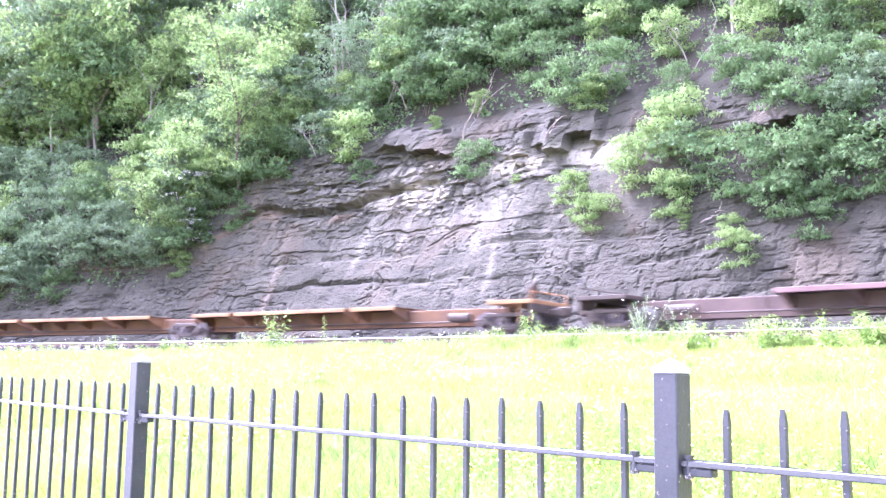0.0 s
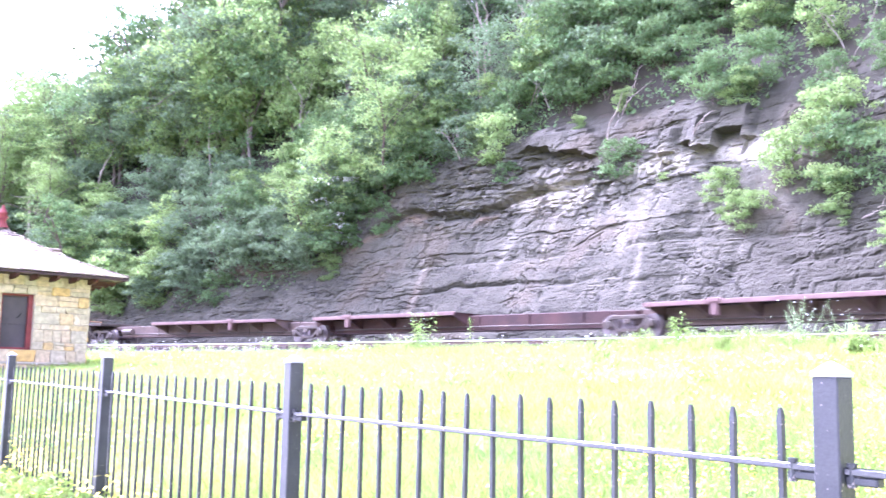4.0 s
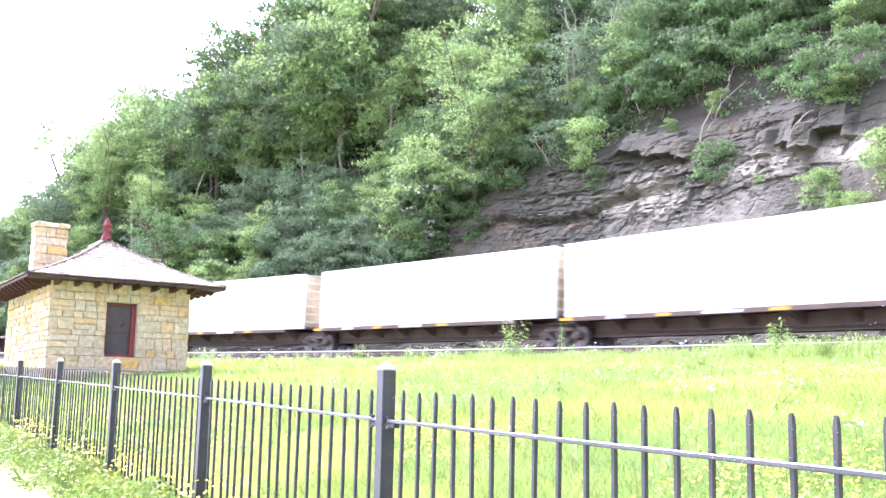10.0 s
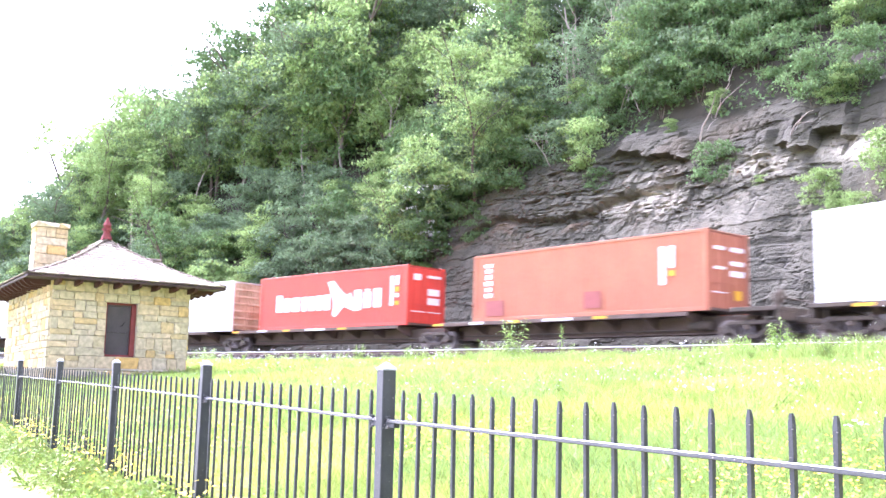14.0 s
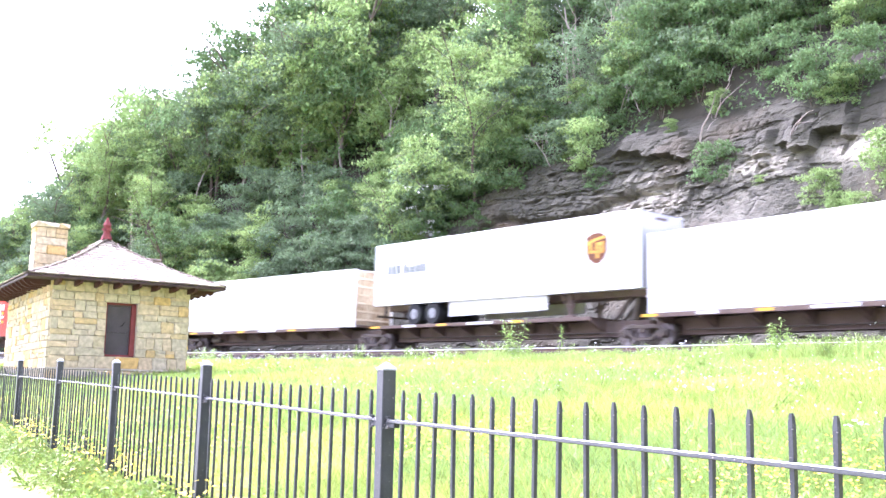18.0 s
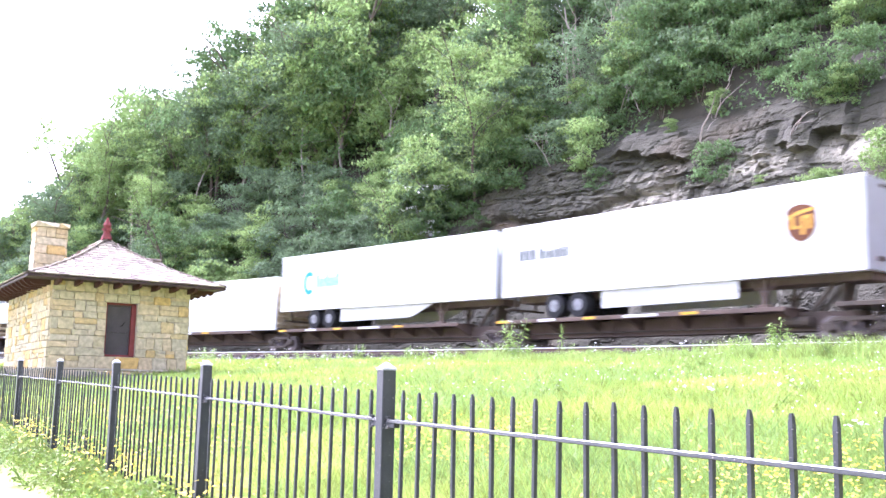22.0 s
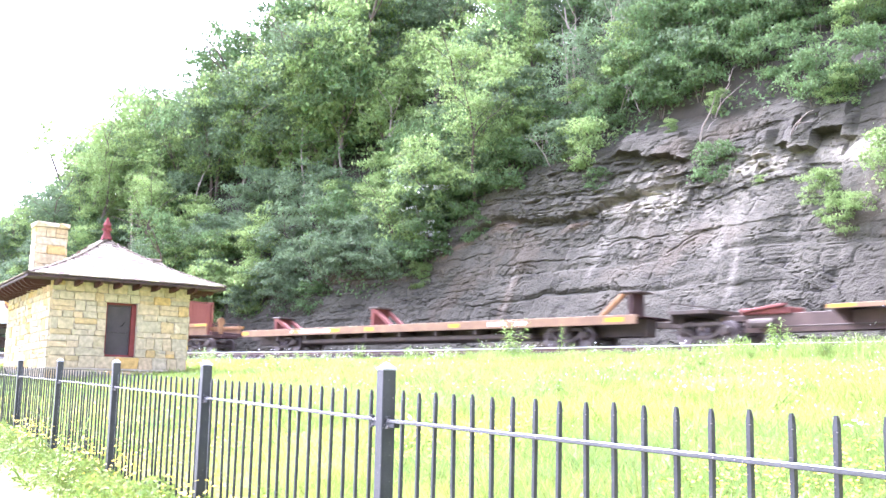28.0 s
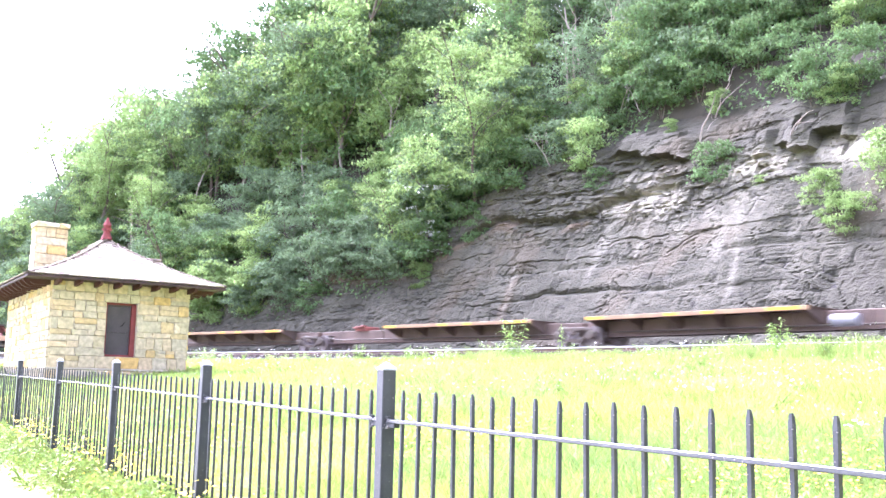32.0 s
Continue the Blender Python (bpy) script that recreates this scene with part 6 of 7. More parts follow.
M_RIB = mat("container_end_rib", (0.62, 0.56, 0.41), 0.7, color2=(0.40, 0.31, 0.19), scale=1.6, fine=12)


def container(u0, L, floor, paint, end_paint, label, depth=0.036, pitch=0.28, H=2.9, marks=(), cat="container"):
    """A steel box: corrugated sides, frame posts and rails, castings, door end towards the rear."""
    c = tagged(empty("shipping_container"), label, cat, "loads on the train")
    W = 2.44 if L < 13 else 2.59
    for sy in (-1, 1):
        bm = B()
        corrugated_side(bm, L - 0.2, sy * (W / 2 - 0.012), floor + 0.12, floor + H - 0.1, depth, pitch, sy)
        part("side_panel", bm, paint, c)
        for z0, z1 in ((floor, floor + 0.14), (floor + H - 0.11, floor + H)):
            bm = box(B(), -L / 2, L / 2, sy * W / 2 - 0.05, sy * W / 2 + 0.0, z0, z1, 0.01)
            part("rail", bm, paint, c)
        for sx in (-1, 1):
            bm = box(B(), sx * L / 2 - 0.1, sx * L / 2 + 0.1, sy * W / 2 - 0.12, sy * W / 2 + 0.004, floor, floor + H, 0.012)
            bmesh.ops.translate(bm, verts=bm.verts, vec=(-sx * 0.1, 0, 0))
            part("corner_post", bm, paint, c)
            for z in (floor, floor + H - 0.115):
                bm = box(B(), -0.09, 0.09, -0.085, 0.085, 0, 0.118, 0.012)
                part("corner_casting", bm, paint, c, m=pose(sx * (L / 2 - 0.088), sy * (W / 2 - 0.08), z - 0.002))
    part("roof", box(B(), -L / 2 + 0.02, L / 2 - 0.02, -W / 2 + 0.02, W / 2 - 0.02, floor + H - 0.06, floor + H - 0.02), paint, c)
    part("floor", box(B(), -L / 2 + 0.02, L / 2 - 0.02, -W / 2 + 0.03, W / 2 - 0.03, floor + 0.03, floor + 0.12), M_STEEL_GREY, c)
    part("front_wall", box(B(), L / 2 - 0.06, L / 2 - 0.02, -W / 2 + 0.1, W / 2 - 0.1, floor + 0.1, floor + H - 0.1), paint, c)
    for sy in (-1, 1):
        d = part("door", box(B(), -L / 2 + 0.01, -L / 2 + 0.06, min(sy * 0.01, sy * (W / 2 - 0.1)), max(sy * 0.01, sy * (W / 2 - 0.1)), floor + 0.13, floor + H - 0.1, 0.008), end_paint, c)
        for k, yy in enumerate((0.25, 0.82)):
            bm = cyl(B(), (-L / 2 - 0.02, sy * yy, floor + 0.12), (-L / 2 - 0.02, sy * yy, floor + H - 0.1), 0.02, 0.02, 8)
            box(bm, -L / 2 - 0.05, -L / 2 - 0.01, sy * yy - 0.2, sy * yy + 0.2, floor + 1.0, floor + 1.05)
            part("locking_bar", bm, end_paint, d)
        for z in (0.35, 1.0, 1.75, 2.45):
            bm = box(B(), -L / 2 - 0.012, -L / 2 + 0.012, sy * 1.02 - 0.1, sy * 1.02 + 0.1, floor + z, floor + z + 0.12)
            part("hinge", bm, end_paint, d)
    if end_paint == M_DIRTY_END:
        for k in range(6):
            part("door_rib", box(B(), -L / 2 - 0.05, -L / 2 + 0.012, -W / 2 + 0.14, W / 2 - 0.14, floor + 0.32 + 0.42 * k, floor + 0.43 + 0.42 * k, 0.01), M_RIB, c)
    for x, z, w, h, what, colr in marks:
        bm = box(B(), L / 2 - x - w / 2, L / 2 - x + w / 2, W / 2 + 0.002, W / 2 + 0.007, floor + z, floor + z + h)
        part(what, bm, colr, c)
    return rolling(c, u0 + L / 2)


def trailer(u0, L, label, marks, skirt):
    """A highway trailer on a hitch: box body, tandem, landing legs; front (kingpin end) to the rear of the train."""
    c = tagged(empty("highway_trailer"), label, "trailer", "loads on the train")
    z0, z1, W = DECK + 0.98, DECK + 3.98, 2.6
    part("body", box(B(), -L / 2 + 0.05, L / 2 - 0.05, -W / 2 + 0.01, W / 2 - 0.01, z0 + 0.05, z1 - 0.03, 0.03), M_WHITE, c)
    for sy in (-1, 1):
        for a, b in ((z0, z0 + 0.17), (z1 - 0.12, z1)):
            part("side_rail", box(B(), -L / 2, L / 2, sy * W / 2 - 0.03, sy * W / 2 + 0.006, a, b, 0.008), M_WHITE, c)
        for sx in (-1, 1):
            part("corner_post", box(B(), sx * L / 2 - 0.05, sx * L / 2 + 0.05, sy * W / 2 - 0.05, sy * W / 2 + 0.008, z0, z1, 0.02), M_TRAILER_END, c)
    part("end_wall", box(B(), -L / 2 - 0.01, -L / 2 + 0.05, -W / 2 + 0.05, W / 2 - 0.05, z0 + 0.05, z1 - 0.05, 0.01), M_TRAILER_END, c, "grey aluminium end wall")
    part("end_plate", box(B(), -L / 2 - 0.02, -L / 2 - 0.008, -0.35, 0.35, z1 - 0.3, z1 - 0.2), M_STEEL_GREY, c)
    part("air_box", box(B(), -L / 2 - 0.05, -L / 2 - 0.008, 0.1, 0.6, z0 + 0.35, z0 + 0.5, 0.01), M_TRUCK, c)
    part("floor_frame", box(B(), -L / 2 + 0.2, L / 2 - 0.3, -0.55, 0.55, z0 - 0.22, z0 + 0.06, 0.02), M_STEEL_GREY, c)
    for k in range(2):
        x = L / 2 - 3.05 - 1.28 * k
        for sy in (-1, 1):
            w = part("tyre", cyl(cyl(B(), (x, sy * 0.72, DECK + 0.50), (x, sy * 0.98, DECK + 0.50), 0.5, 0.5, 24), (x, sy * 1.02, DECK + 0.50), (x, sy * 1.27, DECK + 0.50), 0.5, 0.48, 24), M_RUBBER, c)
            part("rim", cyl(cyl(B(), (x, sy * 1.20, DECK + 0.50), (x, sy * 1.278, DECK + 0.50), 0.27, 0.24, 20), (x, sy * 1.27, DECK + 0.50), (x, sy * 1.30, DECK + 0.50), 0.1, 0.08, 12), M_RIM, w)
        part("axle", cyl(B(), (x, -1.0, DECK + 0.5), (x, 1.0, DECK + 0.5), 0.07, 0.07, 10), M_TRUCK, c)
    part("slider", box(B(), L / 2 - 5.0, L / 2 - 2.2, -0.5, 0.5, DECK + 0.62, z0 - 0.1, 0.02), M_TRUCK, c)
    part("bumper", box(B(), L / 2 - 0.12, L / 2, -1.1, 1.1, DECK + 0.45, DECK + 0.55, 0.02), M_TRUCK, c)
    for sy in (-1, 1):
        part("bumper_arm", box(B(), L / 2 - 0.12, L / 2 - 0.02, sy * 0.6 - 0.04, sy * 0.6 + 0.04, DECK + 0.5, z0 + 0.05), M_TRUCK, c)
        bm = box(B(), -L / 2 + 3.65, -L / 2 + 3.8, sy * 0.9 - 0.07, sy * 0.9 + 0.07, DECK + 0.12, z0 + 0.02, 0.01)
        box(bm, -L / 2 + 3.5, -L / 2 + 3.95, sy * 0.9 - 0.13, sy * 0.9 + 0.13, DECK + 0.02, DECK + 0.12, 0.01)
        for e in (-1, 1):
            box(bm, -0.42, 0.42, -0.03, 0.03, -0.03, 0.03, 0, pose(-L / 2 + 3.73 + e * 0.3, sy * 0.9, z0 - 0.3, 0, e * -55, 0))
        part("landing_leg", bm, M_STEEL_GREY, c)
        if skirt:
            a, b, slope = skirt
            bm = B()
            pts = [(L / 2 - a, z0 + 0.01), (L / 2 - b, z0 + 0.01), (L / 2 - b + slope, DECK + 0.36), (L / 2 - a, DECK + 0.30)]
            f = [bm.verts.new((x, sy * 1.17 - 0.012, z)) for x, z in pts]
            g = bmesh.ops.extrude_face_region(bm, geom=[bm.faces.new(f)])
            bmesh.ops.translate(bm, vec=(0, 0.024, 0), verts=[e for e in g["geom"] if isinstance(e, bmesh.types.BMVert)])
            bmesh.ops.recalc_face_normals(bm, faces=bm.faces)
            part("side_skirt", bm, M_SKIRT, c)
    for fn in marks:
        fn(c, L, W, z0)
    return rolling(c, u0 + L / 2)


def hitch(car, x):
    """Trailer hitch: a raised strut with a head plate."""
    bm = B()
    box(bm, -0.10, 0.10, -0.35, 0.35, 0, 1.0, 0.02, pose(x, 0, DECK - 0.1, 0, -12, 0))
    box(bm, -0.75, 0.75, -0.08, 0.08, -0.07, 0.07, 0.02, pose(x + 0.55, 0.28, DECK + 0.3, 0, 48, 0))
    box(bm, -0.75, 0.75, -0.08, 0.08, -0.07, 0.07, 0.02, pose(x + 0.55, -0.28, DECK + 0.3, 0, 48, 0))
    box(bm, x - 0.45, x + 0.3, -0.45, 0.45, DECK + 0.88, DECK + 0.97, 0.02)
    return part("hitch", bm, M_TRUCK, car, "raised trailer hitch")


STK = lambda u: ((u + 0.6, 0.7, "y"), (u + 3.2, 0.9, "w"), (u + 5.5, 0.6, "y"), (u + 8.0, 1.6, "w"), (u + 10.2, 0.7, "y"))

LB_Y = "empty yellow articulated spine car with rusty side sills"
LB_B = "empty dark brown articulated spine car"
LB_G = "grimy grey-brown spine car platform carrying a load"
spine_unit(-39.5, -22.5, [(-38.5, -24)], M_STEEL_YELLOW, LB_Y, (), (True, False), "spine cars", M_SILL_YELLOW)
spine_unit(-22.5, -5.4, [(-21.5, -16.9), (-16.5, -10.5), (-10.2, -7.4)], M_STEEL_YELLOW, LB_Y, (), (True, False), "spine cars", M_SILL_YELLOW)
spine_unit(-5.4, 11.6, [(-4.6, -2.2), (-1.9, 4.4), (4.7, 6.9)], M_STEEL_YELLOW, LB_Y, (), (True, True), "spine cars", M_SILL_YELLOW, None, (False, True))
spine_unit(16.0, 33.5, [(21.4, 31.6)], M_STEEL_BROWN, LB_B, (), (True, False), "spine cars", M_STEEL_GREY, M_EDGE_BROWN, (True, False), (28.15,))
spine_unit(33.5, 51.5, [(34.3, 43.4)], M_STEEL_BROWN, LB_B, (), (True, False), "spine cars", M_STEEL_BROWN, M_EDGE_BROWN, (False, False), (36.75,))
spine_unit(51.5, 68.4, [(52.4, 62.0)], M_STEEL_BROWN, LB_B, (), (True, True), "spine cars", M_STEEL_GREY, M_EDGE_BROWN, (False, True), (55.2,), (64.5,))
cs = [72.6, 88.3, 105.2, 121.8, 138.4, 154.8]
for i in range(5):
    spine_unit(cs[i], cs[i + 1], [(cs[i] + 0.7, cs[i + 1] - 2.2)], M_STEEL_GREY, LB_G, STK(cs[i]), (True, i == 4), "spine cars", ends=(i == 0, i == 4))
ds = [158.5, 174.8, 191.2, 208.0, 224.4, 240.5]
for i in range(5):
    car = spine_unit(ds[i], ds[i + 1], [(ds[i] + 0.7, ds[i + 1] - 2.2)], M_STEEL_GREY, LB_G, STK(ds[i]), (True, i == 4), "spine cars", ends=(i == 0, i == 4))
    if i in (1, 3, 4):
        hitch(car, -(ds[i + 1] - ds[i]) / 2 + 0.9)
gs = [296.2, 312.9, 331.0, 348.0, 365.0]
for i, dk in enumerate([(301.2, 311.0), (319.4, 329.0), (331.9, 341.5), (349, 359)]):
    spine_unit(gs[i], gs[i + 1], [dk], M_STEEL_BROWN, "empty brown articulated spine car with yellow-edged deck", ((dk[0] + 0.5, 0.9, "y"), (dk[0] + 4.2, 0.6, "y"), (dk[0] + 5.8, 0.5, "y"), (dk[1] - 0.9, 1.2, "y")), (True, i == 3), "spine cars", M_STEEL_GREY, M_EDGE_TAN, (i == 0, False), (), ((), (), (342.4,), ())[i], (((298.3, 1.9),), ((316.5, 0.9),), (), ())[i])



def plate(parent, name, pts, y, material, label="", t=0.006):
    """A thin flat shape on a side: pts are (x, z)."""
    bm = B()
    f = bm.faces.new([bm.verts.new((x, y, z)) for x, z in pts])
    g = bmesh.ops.extrude_face_region(bm, geom=[f])
    bmesh.ops.translate(bm, vec=(0, t, 0), verts=[e for e in g["geom"] if isinstance(e, bmesh.types.BMVert)])
    bmesh.ops.recalc_face_normals(bm, faces=bm.faces)
    return part(name, bm, material, parent, label)


def rect(a, b, c, d):
    return [(a, c), (b, c), (b, d), (a, d)]


def bars(parent, L, W, zf, spans, material, name="letter_bar"):
    for a, b, c, d in spans:
        b -= 0.05 * (b - a) if name == "letter_bar" else 0
        plate(parent, name, rect(L / 2 - b, L / 2 - a, zf + c, zf + d), W / 2 + 0.006, material)


def end_bars(parent, L, zf, spans, material):
    """Plain blocks on the door end: spans are (y0, y1, z0, z1)."""
    for a, b, c, d in spans:
        part("stencil_block", box(B(), -L / 2 - 0.048, -L / 2 - 0.042, a, b, zf + c, zf + d), material, parent)


LB_W = "plain white corrugated domestic container on a spine car"
F0 = DECK + 0.02
container(71.4, 16.15, F0, M_WHITE, M_DIRTY_END, LB_W, 0.02, 0.3, 2.95)
container(89.0, 16.15, F0, M_WHITE, M_DIRTY_END, LB_W, 0.02, 0.3, 2.95)
container(105.7, 16.15, F0, M_WHITE, M_DIRTY_END, LB_W, 0.02, 0.3, 2.95)
box_red = container(124.5, 12.19, F0, M_RED, M_RED, "bright red shipping container with white side lettering shapes", 0.025)
bars(box_red, 12.19, 2.44, F0, [(1.58, 2.16, 0.92, 1.86), (2.3, 2.85, 0.92, 1.68), (2.98, 3.75, 0.92, 1.68), (3.9, 4.4, 0.92, 1.68), (4.52, 5.05, 0.92, 1.68), (5.18, 5.7, 0.92, 1.70), (5.8, 6.35, 0.92, 1.72),
                               (8.3, 8.85, 0.92, 1.85), (9.0, 9.6, 0.92, 1.72), (9.1, 9.5, 1.78, 1.86), (9.75, 10.36, 0.92, 1.85)], M_LETTER)
plate(box_red, "star_mark", [(12.19 / 2 - x, F0 + z) for x, z in ((6.1, 2.35), (6.55, 2.42), (7.25, 1.85), (7.7, 1.60), (8.0, 1.75), (8.25, 1.2), (8.9, 0.85), (8.35, 0.78), (7.45, 1.05), (6.8, 0.55), (6.55, 0.60), (6.62, 1.3), (6.35, 1.9))], 1.226, M_LETTER)
bars(box_red, 12.19, 2.44, F0, [(11.0, 11.22, 0.95, 2.4), (11.35, 11.6, 1.95, 2.4), (11.35, 11.6, 1.35, 1.55)], M_LETTER, "stencil_block")
bars(box_red, 12.19, 2.44, F0, [(11.35, 11.6, 1.62, 1.85), (11.35, 11.6, 0.98, 1.18)], M_YELLOW, "stencil_block")
end_bars(box_red, 12.19, F0, [(-1.0, -0.05, 2.35, 2.48), (-0.9, -0.1, 1.5, 1.82), (-0.9, -0.1, 1.05, 1.38), (0.35, 0.85, 2.2, 2.5), (0.1, 1.0, 0.66, 0.70), (-1.0, -0.1, 0.66, 0.70)], M_LETTER)
M_FADED = mat("container_faded_red", (0.47, 0.185, 0.105), 0.65, color2=(0.40, 0.145, 0.085), scale=0.8, fine=8)
M_PATCH = mat("patch_dull_purple", (0.36, 0.115, 0.10), 0.65, spread=0.15)
box_old = container(141.2, 12.19, F0, M_FADED, M_FADED, "faded orange-red shipping container with white stencil blocks", 0.025)
bars(box_old, 12.19, 2.44, F0, [(0.72, 1.24, 2.32, 2.47), (0.8, 1.2, 2.08, 2.26), (0.8, 1.2, 1.80, 2.0), (0.74, 1.24, 1.52, 1.72), (0.8, 1.2, 1.26, 1.44), (0.76, 1.24, 1.0, 1.18), (10.15, 10.4, 1.0, 2.4), (10.55, 10.8, 1.6, 2.4)], M_LETTER, "stencil_block")
bars(box_old, 12.19, 2.44, F0, [(10.55, 10.8, 1.3, 1.5)], M_YELLOW, "stencil_block")
bars(box_old, 12.19, 2.44, F0, [(0.85, 1.95, 0.2, 0.85), (6.5, 7.35, 0.3, 0.95)], M_PATCH, "faded_patch")
end_bars(box_old, 12.19, F0, [(-0.95, -0.1, 2.2, 2.35), (-0.95, -0.1, 1.7, 1.85), (-0.95, -0.1, 1.3, 1.5), (0.2, 0.9, 2.2, 2.32), (0.2, 0.9, 1.5, 1.6), (0.1, 1.0, 0.66, 0.70)], M_LETTER)
end_bars(box_old, 12.19, F0, [(-0.8, -0.35, 0.45, 0.8)], M_YELLOW)
container(157.5, 16.15, F0, M_WHITE, M_DIRTY_END, LB_W, 0.02, 0.3, 2.95)
M_SHIELD = mat("shield_brown", (0.16, 0.055, 0.02), 0.5, spread=0.2)
M_GOLD = mat("shield_gold", (0.75, 0.40, 0.06), 0.5, spread=0.2)
M_INK = mat("print_grey", (0.20, 0.21, 0.22), 0.6, spread=0.2)
M_BLUE = mat("print_blue", (0.03, 0.33, 0.62), 0.5, spread=0.2)
M_PALEBLUE = mat("print_pale_blue", (0.22, 0.44, 0.60), 0.5, spread=0.1)


def shield_mark(text):
    def draw(c, L, W, z0):
        x, z = L / 2 - 14.05, z0 + 1.70
        out = [(0.62, 0.55), (0.35, 0.72), (0, 0.78), (-0.35, 0.72), (-0.62, 0.55), (-0.62, -0.2), (-0.5, -0.55), (-0.25, -0.78), (0, -0.88), (0.25, -0.78), (0.5, -0.55), (0.62, -0.2)]
        sh = plate(c, "shield_mark", [(x + a * 0.84, z + b * 0.74) for a, b in out], W / 2 + 0.004, M_SHIELD)
        low = [(0.54, 0.30), (0.2, 0.46), (-0.2, 0.55), (-0.54, 0.60), (-0.54, 0.46), (-0.2, 0.40), (0.2, 0.30), (0.54, 0.12)]
        plate(c, "shield_field", [(x + a * 0.84, z + b * 0.74) for a, b in low], W / 2 + 0.009, M_GOLD)
        for a, zlo, zhi in ((0.30, -0.22, 0.16), (0.12, -0.22, -0.12), (-0.06, -0.42, 0.20), (-0.16, 0.10, 0.20), (-0.30, -0.24, 0.22)):
            plate(c, "shield_bar", rect(x + a - 0.065, x + a + 0.065, z + zlo, z + zhi), W / 2 + 0.014, M_GOLD)
        for a, b, h in text:
            plate(c, "letter_bar", rect(L / 2 - b, L / 2 - a, z0 + 1.50, z0 + 1.50 + h), W / 2 + 0.006, M_INK)
    return draw


def ring_mark(c, L, W, z0):
    x, z = L / 2 - 2.55, z0 + 1.45
    turn = [math.radians(50 + 260 * i / 20) for i in range(21)]
    pts_o = [(x - 0.5 * math.cos(a), z + 0.62 * math.sin(a)) for a in turn]
    pts_i = [(x - 0.27 * math.cos(a), z + 0.38 * math.sin(a)) for a in turn]
    bm = B()
    vo, vi = [bm.verts.new((a, W / 2 + 0.006, b)) for a, b in pts_o], [bm.verts.new((a, W / 2 + 0.006, b)) for a, b in pts_i]
    for i in range(20):
        bm.faces.new((vo[i], vo[i + 1], vi[i + 1], vi[i]))
    bmesh.ops.recalc_face_normals(bm, faces=bm.faces)
    part("ring_mark", bm, M_BLUE, c, "blue open ring")
    for k in range(7):
        a = 3.2 + 0.28 * k
        plate(c, "letter_bar", rect(L / 2 - a - 0.2, L / 2 - a, z0 + 1.2, z0 + (1.66 if k % 3 else 1.84)), W / 2 + 0.006, M_PALEBLUE)
    part("ring_mark", cyl(cyl(B(), (-L / 2 - 0.012, 0.55, z0 + 2.15), (-L / 2 - 0.022, 0.55, z0 + 2.15), 0.36, 0.36, 24), (-L / 2 - 0.022, 0.55, z0 + 2.15), (-L / 2 - 0.03, 0.55, z0 + 2.15), 0.2, 0.2, 20), M_BLUE, c)


NAME_BARS = [(1.0, 1.3, 0.42), (1.36, 1.64, 0.42), (1.7, 1.98, 0.42), (2.2, 2.45, 0.42), (2.5, 2.68, 0.3), (2.74, 2.96, 0.3), (3.0, 3.1, 0.42), (3.16, 3.4, 0.34), (3.45, 3.62, 0.42), (3.68, 3.85, 0.38)]
trailer(175.2, 16.15, "white highway trailer with a brown and gold shield", [shield_mark(NAME_BARS)], (5.4, 11.4, 0.0))
container(191.7, 16.15, F0, M_WHITE, M_DIRTY_END, LB_W, 0.02, 0.3, 2.95)
trailer(208.3, 16.15, "white highway trailer with a blue ring mark and long skirt", [ring_mark], (5.2, 12.2, 1.6))
trailer(224.9, 16.15, "white highway trailer with a brown and gold shield", [shield_mark(NAME_BARS)], (5.5, 11.6, 0.0))


